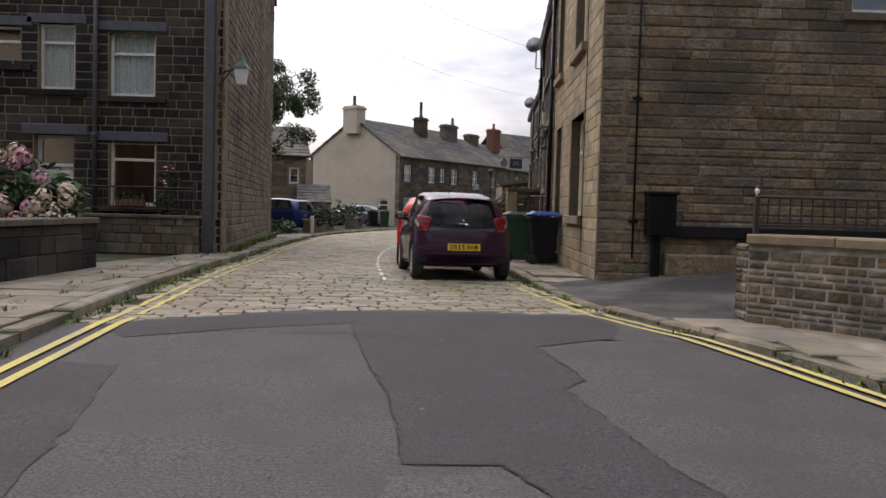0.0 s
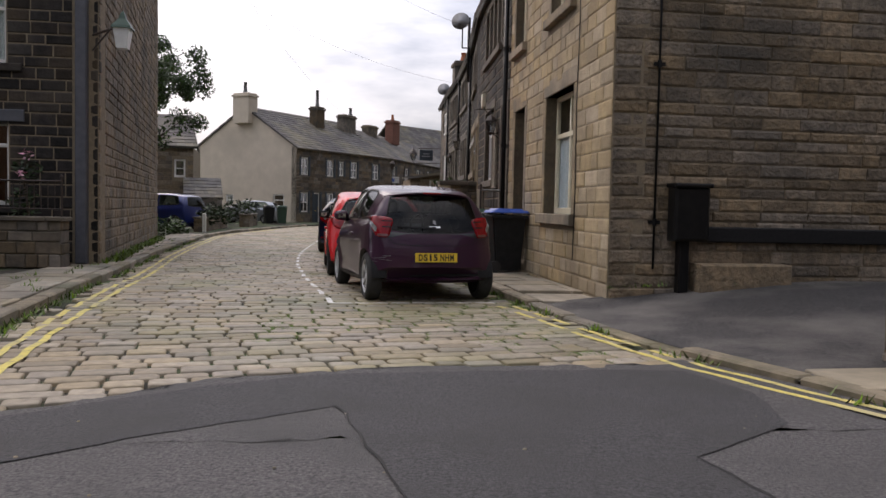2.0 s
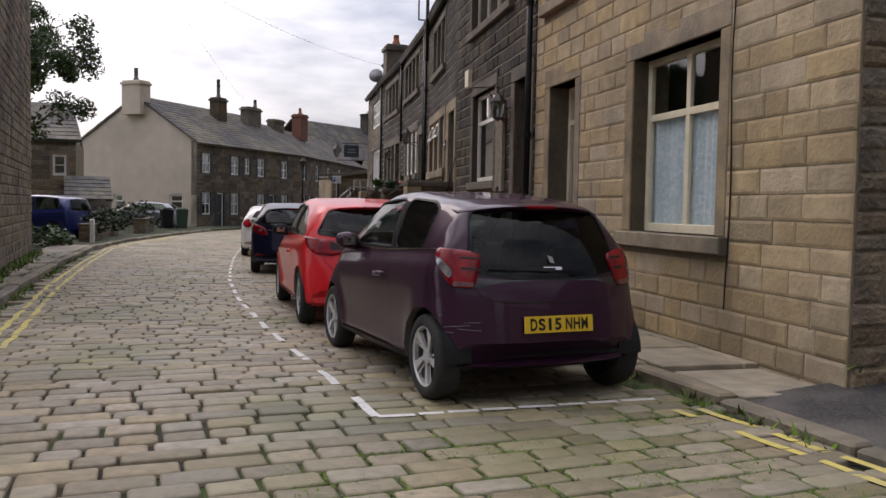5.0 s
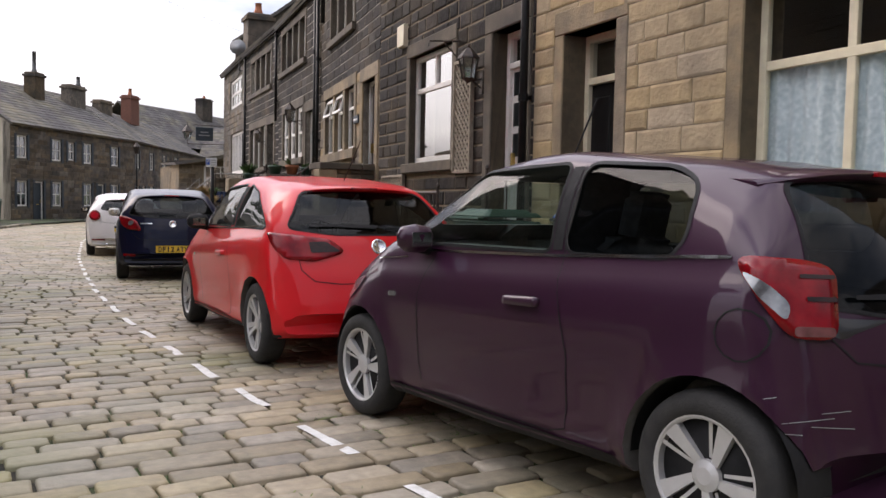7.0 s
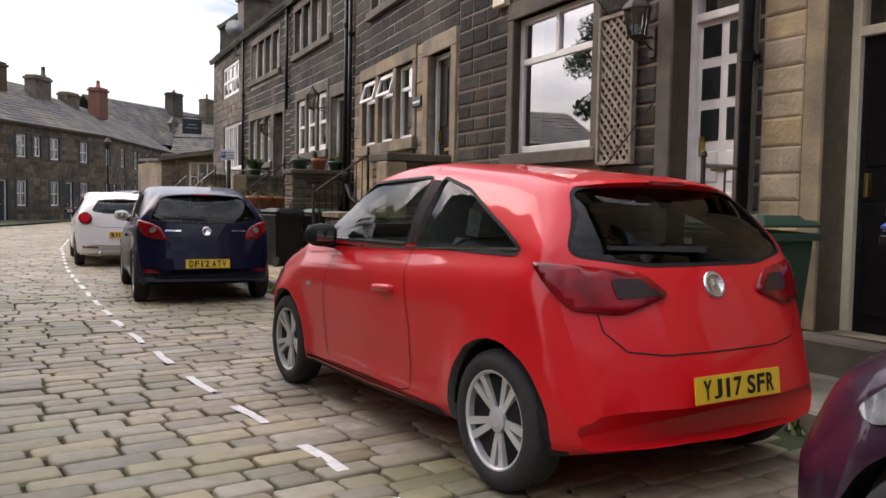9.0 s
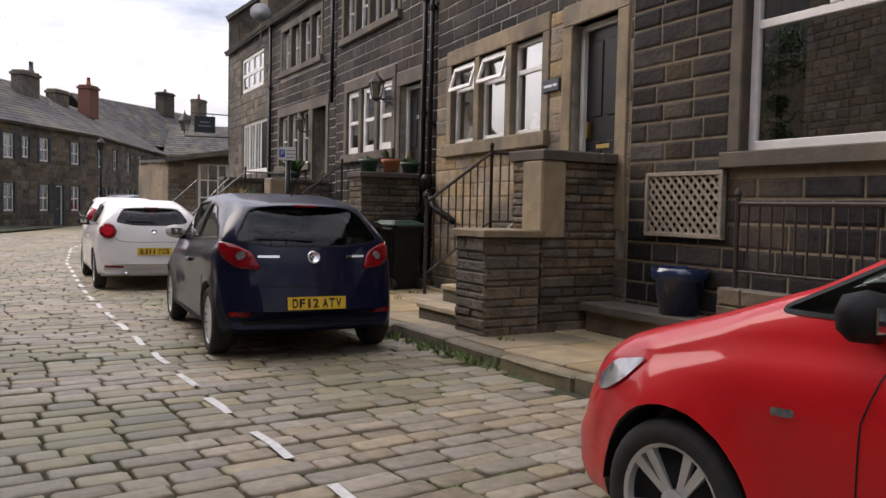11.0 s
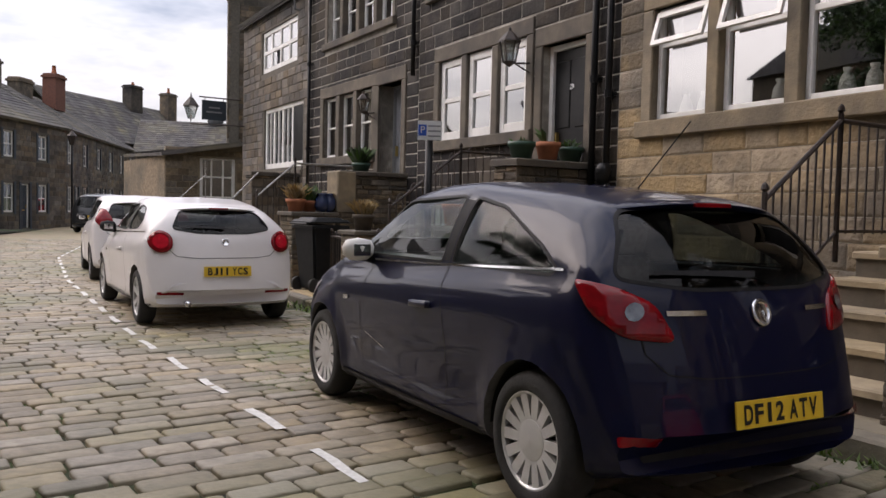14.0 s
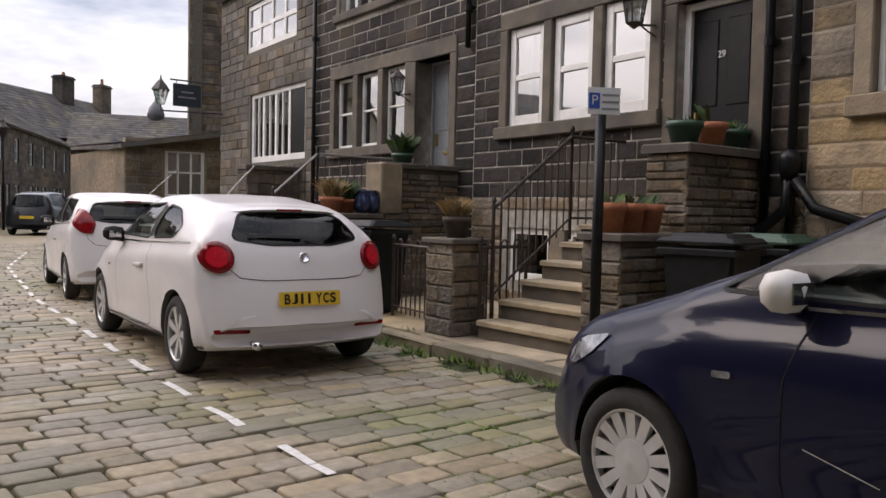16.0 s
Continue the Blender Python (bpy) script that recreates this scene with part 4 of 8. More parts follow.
surround(wc, C_up, "ashlar_dark", 0.13, 0.18, 0.14, 0.025, mullions=cum_)
dm_, dl_ = mull(D_win, 3, 0.16)
surround(wd, D_win, "ashlar_dark", 0.16, 0.22, 0.16, 0.03, mullions=dm_)
surround(wd, D_door, "ashlar_dark", 0.16, 0.24, 0, 0.03)
dum_, dul_ = mull(D_up, 4)
surround(wd, D_up, "ashlar_dark", 0.13, 0.18, 0.14, 0.025, mullions=dum_)
em_, el_ = mull(E_win, 3, 0.16)
surround(we, E_win, "ashlar_dark", 0.16, 0.22, 0.16, 0.03, mullions=em_)
surround(we, E_door, "ashlar_dark", 0.16, 0.24, 0, 0.03)
eum_, eul_ = mull(E_up, 4)
surround(we, E_up, "ashlar_dark", 0.13, 0.18, 0.14, 0.025, mullions=eum_)

# glazing
a, b, c, d = A_win
window(wa, a, b, c, d, "tall cream-framed window with blue-grey net curtains", "cream_paint", 0.16, (0.5,), (0.66,), 0.07, "dark_room", "net_curtain", (0.0, 0.66), bar_w=0.07)
for o in A_up:
    window(wa, *o, "upstairs cream-framed sash window", "cream_paint", 0.14, (), (0.5,), 0.06)
door(wa, *A_door, "black panelled door in a cream frame under a fanlight", "black_paint", "cream_paint", 0.28, 0.42, (2, 2))
a, b, c, d = B_win
window(wb, a, b, c, d, "white window with a wide lower pane and two top lights", "white_paint", 0.08, (), (0.68,), 0.07, "dark_room", bar_w=0.07)
window(wb, (a + b) / 2 - 0.03, (a + b) / 2 + 0.03, c + (d - c) * 0.7, d - 0.05, "white bar between the top lights of the window", "white_paint", 0.075, fr=0.03)
door(wb, *B_door, "white half-glazed door with small panes", "white_paint", "white_paint", 0.2, 0.35, (2, 6), True)
for o, lights, w, lab in ((B_up, bl_, wb, "upstairs stone-mullioned window light"), (C_up, cul_, wc, "upstairs white sash light between stone mullions"), (D_up, dul_, wd, "upstairs white sash light between stone mullions"), (E_up, eul_, we, "upstairs white sash light between stone mullions")):
    for l0, l1 in lights:
        window(w, l0, l1, o[2], o[3], lab, "white_paint", 0.1, (), (0.5,), 0.055)
for i, (l0, l1) in enumerate(cl_):
    window(wc, l0, l1, C_win[2], C_win[3], "white casement light with a top vent between stone mullions", "white_paint", 0.06, (), (0.68,), 0.055, bar_w=0.06)
    if i > 0:
        z = C_win[2] + 0.68 * (C_win[3] - C_win[2])
        t = thing("open_vent", "white top vent propped open", "window", "open top vents")
        s = Shape()
        vz = C_win[3] - 0.05
        q = lambda u0, u1, k0, k1: s.box(u0, 0, k0, u1, 0.035, k1, 0, Matrix.Translation((0, -0.05, vz)) @ Matrix.Rotation(radians(16), 4, "X"))
        q(l0 + 0.02, l1 - 0.02, -0.06, 0.0), q(l0 + 0.02, l1 - 0.02, -0.36, -0.31), q(l0 + 0.02, l0 + 0.07, -0.31, -0.06), q(l1 - 0.07, l1 - 0.02, -0.31, -0.06)
        part("vent_frame", wc.shape(s, "vent"), "white_paint", t)
door(wc, *C_door, "black panelled door in a white frame", "black_paint", "white_paint", 0.12, 0.0, (2, 2))
for l0, l1 in dl_:
    window(wd, l0, l1, D_win[2], D_win[3], "white sash window between stone mullions", "white_paint", 0.03, (), (0.5,), 0.11, bar_w=0.07)
d_leaf = door(wd, *D_door, "black panelled door with a brass letterbox in a white frame", "black_paint", "white_paint", 0.12, 0.0, (2, 2))
mc_, lc_ = mull(D_cell, 2, 0.3)
for l0, l1 in lc_:
    window(wd, l0, l1, D_cell[2], D_cell[3], "white cellar window by the steps", "white_paint", 0.04, (), (), 0.08)
part("mullion", wd.shape(Shape().add(*face_box(mc_[0][0], mc_[0][1], D_cell[2], D_cell[3], -0.25, 0.02, 0.01)), "mullion"), "ashlar", wd.ob)
for l0, l1 in el_:
    window(we, l0, l1, E_win[2], E_win[3], "leaded sash window between stone mullions", "white_paint", 0.08, (), (0.5,), 0.05)
door(we, *E_door, "grey-brown plank door set deep in stone", "grey_text", "", 0.3, 0.0, (2, 2))
a, b, c, d = F_win
shop = window(wf, a, b, c, d, "white-framed shop window with narrow lights beside a dark doorway", "white_paint", 0.04, (0.3, 0.54, 0.77), (), 0.1, bar_w=0.1)
part("shop_door", wf.shape(Shape().add(*face_box(a + 0.1, a + (b - a) * 0.28, c + 0.06, d - 0.1, -0.075, -0.055, 0.006)), "shop_door"), "black_paint", shop, "black shop door")
for k in (0.42, 0.655, 0.87):
    part("glazing_bar", wf.shape(Shape().add(*face_box(a + (b - a) * k - 0.02, a + (b - a) * k + 0.02, c + 0.1, d - 0.1, -0.085, -0.045, 0.004)), "bar"), "white_paint", shop)
window(wf, *F_up, "wide upstairs white window with four sash lights", "white_paint", 0.04, (0.25, 0.5, 0.75), (0.5,), 0.1, bar_w=0.09)
close_in("wall_shop_end", (4.42, 43.1), (12.9, 43.1), 6.0, "plain end wall of the shop")

# stonework
wa.stones("grit_pale", (0.165, 0.215), (0.24, 0.58), 21, 300, (0.0, 4.6, 0.2, 3.0), proud=0.010, joint=0.010, z0=0.05)
wb.stones("grit_sooty", (0.17, 0.22), (0.28, 0.55), 22, 250, (0.5, 5.2, 0.2, 3.6), proud=0.012, joint=0.024, z0=0.05)
wc.stones("grit_weathered", (0.17, 0.24), (0.3, 0.8), 23, 160, (0.5, 5.0, 0.2, 2.3), z1=2.24, proud=0.012, joint=0.008, z0=0.05)
wc.stones("grit_weathered", (0.18, 0.22), (0.3, 0.6), 24, 60, (0.5, 5.0, 2.2, 3.6), z0=2.24, z1=3.62, proud=0.012, joint=0.01)
wc.stones("grit_sooty", (0.17, 0.21), (0.3, 0.6), 25, z0=3.62, proud=0.008, joint=0.018)
wd.stones("grit_mid", (0.16, 0.24), (0.3, 0.7), 26, 80, (0, 5, 0, 1.4), z0=0.05, z1=1.45, proud=0.02, joint=0.014)
wd.stones("grit_sooty", (0.18, 0.215), (0.3, 0.58), 27, 220, (0, 5, 1.4, 4.6), z0=1.45, proud=0.008, joint=0.018)
we.stones("grit_sooty", (0.18, 0.215), (0.3, 0.58), 28, 0, z0=0.05, proud=0.008, joint=0.018)
wf.stones("grit_dark", (0.17, 0.22), (0.3, 0.6), 29, 0, z0=0.05, proud=0.014, joint=0.014)
for w in (wb, wc, wd, we, wf):
    gutter(w, w.z1 + 0.02)
downpipe(wb, wb.u_at(18.24), 0.1, 6.0, 0.09, 0.045)
downpipe(wd, wd.u_at(28.36), 0.3, 6.0)
downpipe(wd, wd.u_at(28.62), 0.5, 6.0)
downpipe(we, we.u_at(37.95), 0.2, 6.0)
downpipe(we, we.u_at(33.3), 3.5, 6.0)

# the gable end of the buff house, facing the drive
wg = Wall("wall_gable_end", (2.27, 12.05), (13.0, 12.2), -0.3, 6.6, "coursed gritstone gable end beside the drive", "mortar_tan", -1, 0.4, top=[(0, 6.6), (10.73, 6.6), (5.4, 9.6)])
g_win = wg.hole(3.62, 4.7, 4.28, 5.7, 0.14)
wg.build()
surround(wg, g_win, "ashlar_dark", 0.12, 0.2, 0.12, 0.012)
window(wg, *g_win, "small upstairs white window in the gable end", "white_paint", 0.1, (), (0.6,), 0.06)
wg.stones("grit_mid", (0.11, 0.19), (0.22, 0.7), 31, 300, (0.0, 5.0, 0.4, 2.9), z0=0.1, z1=6.6, proud=0.018, joint=0.011)
downpipe(wg, 0.52, 0.6, 6.5, 0.03, 0.014, label="thin black cable pipe on the gable wall")
cab = thing("meter_box", "black metal service box on a post against the gable wall", "service box")
part("box_body", wg.shape(Shape().add(*face_box(0.68, 1.1, 0.93, 1.55, 0.03, 0.24, 0.03)), "box_body"), "black_paint", cab)
part("box_post", wg.shape(Shape().add(*face_box(0.78, 0.9, 0.3, 0.95, 0.05, 0.16, 0.01)), "box_post"), "black_paint", cab)
part("box_lid", wg.shape(Shape().add(*face_box(0.66, 1.12, 1.54, 1.59, 0.02, 0.27, 0.015)), "box_lid"), "black_paint", cab)
beam = solo("wall_beam", wg.shape(Shape().add(*face_box(1.1, 6.0, 0.92, 1.1, 0.0, 0.1, 0.015)), "beam"), "trim_black", "dark beam along the foot of the gable wall", "beam")
solo("ledge_block", wg.shape(Shape().add(*face_box(0.98, 2.1, 0.35, 0.68, 0.0, 0.3, 0.02)), "ledge"), "grit_mid", "low stone ledge at the foot of the wall", "ledge")

# roof and closing walls of the row


def roof_slab(name, pts, thick, label, rows=14, material="slate", ledge=0.03, cols=40, seed=1):
    """Stone slates in rows on a slope: pts are eave start, eave end, ridge end, ridge start."""
    rnd = random.Random(seed)
    e0, e1, r1, r0 = (Vector(p) for p in pts)
    t = thing(name, label, "roof", kind="structure")
    n = (e1 - e0).cross(r0 - e0).normalized()
    if n.z < 0:
        n = -n
    base = Shape()
    k = -n * thick
    base.add([e0, e1, r1, r0, e0 + k, e1 + k, r1 + k, r0 + k], [(0, 1, 2, 3), (7, 6, 5, 4), (0, 4, 5, 1), (1, 5, 6, 2), (2, 6, 7, 3), (3, 7, 4, 0)])
    part("roof_deck", base.mesh("deck"), material, t)
    v, f = [], []
    for j in range(rows):
        a, b = j / rows, (j + 1.15) / rows
        u = 0.0
        while u < 1:
            w = rnd.uniform(0.7, 1.3) / cols
            u2 = min(1, u + w)
            q = []
            up = ledge * rnd.uniform(0.8, 1.3)
            for uu, vv, h in ((u + 0.0006, a, up), (u2 - 0.0006, a, up), (u2 - 0.0006, min(b, 1), 0.006), (u + 0.0006, min(b, 1), 0.006)):
                lo, hi = e0.lerp(e1, uu), r0.lerp(r1, uu)
                q.append(lo.lerp(hi, vv) + n * h)
            kk = len(v)
            v += q + [q[0] - n * up, q[1] - n * up]
            f += [(kk, kk + 1, kk + 2, kk + 3), (kk + 4, kk + 5, kk + 1, kk)]
            u = u2
    tagged(part("slates", mesh_of("slates", v, f), material, t), kind="stuff")
    return t


close_in("wall_row_back", (13.0, 12.3), (13.0, 50.0), 6.0, "plain back wall of the row")
ys = [12.0, 18.15, 23.3, 28.25, 33.2, 38.1, 43.1]
for i, (q0, q1) in enumerate(zip(ys, ys[1:])):
    z = 6.62 if i == 0 else EAVE + 0.05
    roof_slab("roof_row", [(row_x(q0) - 0.18, q0, z), (row_x(q1) - 0.18, q1, z), (row_x(q1) + 5.0, q1, z + 2.9), (row_x(q0) + 5.0, q0, z + 2.9)], 0.12, "grey stone slate roof of the terrace", 14, cols=14, seed=i)
    roof_slab("roof_row_back", [(13.3, q0, z), (13.3, q1, z), (row_x(q1) + 5.0, q1, z + 2.9), (row_x(q0) + 5.0, q0, z + 2.9)], 0.12, "back slope of the terrace roof", 4, cols=4, seed=i + 20)

# ---- the left-hand house ----
wl_ = Wall("wall_left_house", (-14.5, 17.3), (-4.72, 17.3), -0.2, 8.6, "dark gritstone house front with white windows", "mortar_tan", -1)
off = 14.5
lw = [wl_.hole(off - 8.6, off - 7.84, 3.54, 4.92, 0.012), wl_.hole(off - 7.12, off - 6.15, 3.44, 4.8, 0.012), wl_.hole(off - 7.1, off - 6.12, 1.14, 2.5, 0.012), wl_.hole(off - 10.0, off - 8.98, 4.05, 4.85, 0.012)]
ld = wl_.hole(off - 8.7, off - 7.86, 0.45, 2.6, 0.012)
wl_.build()
for o in lw:
    for nm, z0_, z1_ in (("lintel", o[3], o[3] + 0.2), ("sill", o[2] - 0.13, o[2])):
        part(nm, wl_.shape(Shape().add(*face_box(o[0] - 0.25, o[1] + 0.25, z0_, z1_, -0.2, 0.03 + 0.04 * (nm == "sill"), 0.012)), nm), "blue_grey_paint" if nm == "lintel" else "grit_sooty", wl_.ob)
part("lintel", wl_.shape(Shape().add(*face_box(ld[0] - 0.25, ld[1] + 0.3, ld[3], ld[3] + 0.22, -0.2, 0.03, 0.012)), "lintel"), "blue_grey_paint", wl_.ob)
window(wl_, *lw[0], "white upstairs window with grey curtains", "white_paint", 0.1, (), (0.72,), 0.06, "dark_room", "curtain_grey", (0, 1.0), bar_w=0.06)
window(wl_, *lw[1], "white upstairs window with grey curtains", "white_paint", 0.1, (), (0.66,), 0.06, "dark_room", "curtain_grey", (0, 1.0), bar_w=0.06)
window(wl_, *lw[2], "white downstairs window with a lit room behind", "white_paint", 0.1, (), (0.72,), 0.06, "brown_room", tint="window_glass_clear", bar_w=0.06)
window(wl_, *lw[3], "small white upstairs window", "white_paint", 0.1, (), (0.6,), 0.05, bar_w=0.06)
door(wl_, *ld, "white front door with a glazed top light", "white_paint", "white_paint", 0.2, 0.6, (2, 2))
wl_.stones("grit_sooty", (0.16, 0.21), (0.26, 0.5), 41, 300, (off - 9, off - 4.72, 0.2, 3.4), z0=0.2, proud=0.010, joint=0.022)
downpipe(wl_, off - 7.38, 0.3, 8.4, 0.07, 0.05, "blue_grey_paint", "grey-painted downpipe on the house front")
post = solo("corner_pipe", wl_.shape(Shape().add(*face_box(off - 5.05, off - 4.87, 0.2, 8.5, 0.0, 0.16, 0.02)), "corner"), "blue_grey_paint", "tall grey corner trunking on the house front", "pipe")
ws_ = Wall("wall_left_side", (-4.72, 17.3), (-6.37, 30.0), -0.2, 8.6, "brown gritstone side wall of the house", "mortar_tan", -1, top=[(0, 8.6), (12.8, 8.6), (6.4, 11.5)])
ws_.build()
ws_.stones("grit_mid", (0.15, 0.22), (0.22, 0.5), 42, 200, (0, 9, 0.2, 2.8), z0=0.15, z1=11.4, proud=0.02, joint=0.018)
close_in("wall_left_back", (-14.5, 30), (-6.37, 30.0), 8.6, "plain back wall of the left house")
close_in("wall_left_end", (-14.5, 17.3), (-14.5, 30.0), 8.6, "plain end wall of the left house")
roof_slab("roof_left", [(-14.6, 17.1, 8.6), (-4.6, 17.1, 8.6), (-5.4, 23.6, 11.6), (-14.6, 23.6, 11.6)], 0.12, "slate roof of the left house", 12, cols=20)
roof_slab("roof_left", [(-14.6, 30.2, 8.6), (-6.3, 30.2, 8.6), (-5.4, 23.6, 11.6), (-14.6, 23.6, 11.6)], 0.12, "slate roof of the left house", 12, cols=20)

# ---- the far row beyond the bend ----


def far_row(name, p0, p1, depth, eave, ridge, label, wall_mat, seed, gable_mat="", openings=(), roof_cols=26):
    d = (Vector(p1) - Vector(p0)).to_3d()
    L = d.length
    u = d.normalized()
    back = Vector((-u.y, u.x, 0))
    w = Wall("wall_" + name, p0, p1, -0.4, eave, label, "mortar_tan" if wall_mat == "grit_mid" else "mortar_dark", -1)
    for o in openings:
        w.hole(*o, 0.1)
    w.build()
    w.stones(wall_mat, (0.2, 0.26), (0.4, 0.8), seed, 0, proud=0.012, joint=0.016, z0=-0.3)
    for a, b, c, e in openings:
        if e - c > 1.8:
            door(w, a, b, c, e, "dark cottage door with white jambs", "sign_dark", "white_paint", 0.08)
        else:
            window(w, a, b, c, e, "small mullioned cottage window with dark stone jambs", "white_paint", 0.05, (0.5,), (0.5,), 0.07, bar_w=0.05)
        part("jamb", w.shape(Shape().add(*face_box(a - 0.16, a, c - 0.08, e + 0.08, -0.1, 0.03)), "jamb"), "sign_dark", w.ob)
        part("jamb", w.shape(Shape().add(*face_box(b, b + 0.16, c - 0.08, e + 0.08, -0.1, 0.03)), "jamb"), "sign_dark", w.ob)
    q0, q1 = Vector((*p0, 0)), Vector((*p1, 0))
    b0, b1 = q0 + back * depth, q1 + back * depth
    top = [(0, eave), (depth, eave), (depth / 2, ridge)]
    if gable_mat:
        g = Wall("wall_" + name + "_gable", p0, b0.xy, -0.4, eave, "plain cream rendered gable end", gable_mat, 1, top=top)
        g.gable_openings = []
        w.gable = g
    r0, r1 = (q0 + b0) / 2 + Vector((0, 0, ridge)), (q1 + b1) / 2 + Vector((0, 0, ridge))
    ev = Vector((0, 0, eave))
    o_ = -back * 0.2 - Vector((0, 0, 0.1))
    roof_slab("roof_" + name, [q0 + ev + o_ - u * 0.1, q1 + ev + o_, r1 + Vector((0, 0, 0.06)), r0 + Vector((0, 0, 0.06)) - u * 0.1], 0.1, "mossy grey stone slate roof", 16, cols=roof_cols, seed=seed)
    roof_slab("roof_" + name, [b0 + ev - o_ * 0.6 - u * 0.1, b1 + ev, r1 + Vector((0, 0, 0.06)), r0 + Vector((0, 0, 0.06)) - u * 0.1], 0.1, "back slope of the slate roof", 6, cols=6, seed=seed + 1)
    close_in("wall_" + name + "_back", b0.xy, b1.xy, eave, "plain back wall of the cottages")
    return w


def cottage_openings(L, n, z_up, seed):
    rnd = random.Random(seed)
    out = []
    step = L / n
    for i in range(n):
        a = step * i + 0.45
        out += [(a, a + 0.82, z_up, z_up + 1.15), (a, a + 0.82, 0.75, 2.05)]
        if i % 2 == 0:
            out.append((a + 1.4, a + 2.1, 0.05, 2.05))
        elif rnd.random() < 0.7:
            out.append((a + 1.4, a + 2.0, z_up + 0.1, z_up + 1.1))
    return out


fr1 = far_row("far_cottages", (-3.15, 57.0), (3.6, 66.2), 8.8, 5.0, 7.7, "smoke-darkened stone cottages beyond the bend", "grit_dark", 51, "render_cream", cottage_openings(11.3, 4, 3.2, 1))
g = fr1.gable
gw = [g.hole(1.0, 1.95, 0.9, 1.9), g.hole(5.4, 6.1, 0.9, 1.85)]
g.build()
for o in gw:
    window(g, *o, "small white window in the rendered gable", "white_paint", 0.06, (), (0.6,), 0.1, bar_w=0.08)
fr2 = far_row("end_cottages", (3.6, 66.2), (11.0, 83.0), 7.6, 5.0, 7.3, "brown stone cottages further along the street", "grit_dark", 52, "", cottage_openings(18.3, 6, 3.2, 2), 36)
fr3 = far_row("cross_house", (11.0, 84.0), (24.0, 79.0), 8.0, 5.0, 7.7, "larger stone house closing the street", "grit_dark", 53, "", [(1.5, 2.6, 3.2, 4.4), (4.5, 5.6, 3.2, 4.4), (8, 9, 1, 2.3), (1.5, 2.6, 1.0, 2.2)], 30)

fr4 = far_row("upper_cottages", (7.4, 84.9), (19.6, 95.7), 8.0, 6.0, 9.7, "brown stone cottages climbing behind the street", "grit_dark", 54, "", [], 30)


def chimney(p, w, d, z0, z1, pot, material="grit_brown", yaw=0.0, label="stone chimney stack with a clay pot"):
    t = thing("chimney", label, "chimney", at=pose(p[0], p[1], 0, 0, 0, yaw))
    s = Shape().box(-w / 2, -d / 2, z0, w / 2, d / 2, z1 - 0.25).box(-w / 2 - 0.07, -d / 2 - 0.07, z1 - 0.25, w / 2 + 0.07, d / 2 + 0.07, z1 - 0.12).box(-w / 2, -d / 2, z1 - 0.12, w / 2, d / 2, z1, 0.03)
    part("chimney_shaft", s.mesh("stack"), material, t)
    for x, h in pot:
        part("chimney_pot", Shape().lathe([(0.15, z1 - 0.02), (0.16, z1 + 0.1), (0.12, z1 + 0.2), (0.11, z1 + h), (0.13, z1 + h)], 10, Matrix.Translation((x, 0, 0))).mesh("pot", True), "terracotta" if h < 0.6 else "lead", t)
    return t


fy = math.degrees(math.atan2(9.2, 6.75))
chimney((-6.7, 59.6), 1.35, 0.9, 6.6, 8.6, [(0, 0.75)], "render_cream", fy + 90, "cream rendered chimney on the gable with one pot")
chimney((-2.0, 64.0), 0.9, 0.7, 6.8, 8.4, [(0, 1.2)], "grit_brown", fy)
chimney((0.2, 67.0), 1.5, 0.7, 6.8, 8.2, [(0.5, 0.6)], "grit_brown", fy)
chimney((2.2, 71.5), 1.3, 0.7, 6.6, 7.9, [], "grit_brown", fy)
chimney((4.3, 74.5), 1.1, 0.8, 6.6, 8.7, [(0, 0.5)], "brick_red", fy)
chimney((13.4, 95.0), 1.5, 0.9, 8.6, 11.3, [(0, 0.3)], "grit_dark", 40)
chimney((17.2, 98.0), 1.3, 0.9, 8.6, 11.3, [(0, 0.5)], "grit_dark", 40)

# ---- cars ----
from mathutils.bvhtree import BVHTree
from mathutils.geometry import delaunay_2d_cdt


def smooth_curve(table, xs, k=3):
    """Reads a table at xs with its corners rounded."""
    fine = np.linspace(table[0][0], table[-1][0], 400)
    z = np.interp(fine, [a for a, _ in table], [b for _, b in table])
    for _ in range(k):
        z[1:-1] = (z[:-2] + 2 * z[1:-1] + z[2:]) / 4
    return np.interp(xs, fine, z)


def to_solid(name, me, cutters):
    """Cuts closed meshes out of a closed mesh and returns the new mesh."""
    me.materials.append(MATS["paint_black"])
    me.materials.append(MATS["seat_cloth"])
    ob = new(name, me)
    tmp = []
    for c in cutters:
        c.polygons.foreach_set("material_index", [1] * len(c.polygons))
        co = new("cutter", c)
        tmp.append(co)
        md = ob.modifiers.new("cut", "BOOLEAN")
        md.operation, md.solver, md.object = "DIFFERENCE", "EXACT", co
    bpy.context.view_layer.update()
    out = bpy.data.meshes.new_from_object(ob.evaluated_get(bpy.context.evaluated_depsgraph_get()))
    for o in (ob, *tmp):
        bpy.data.objects.remove(o)
    return out


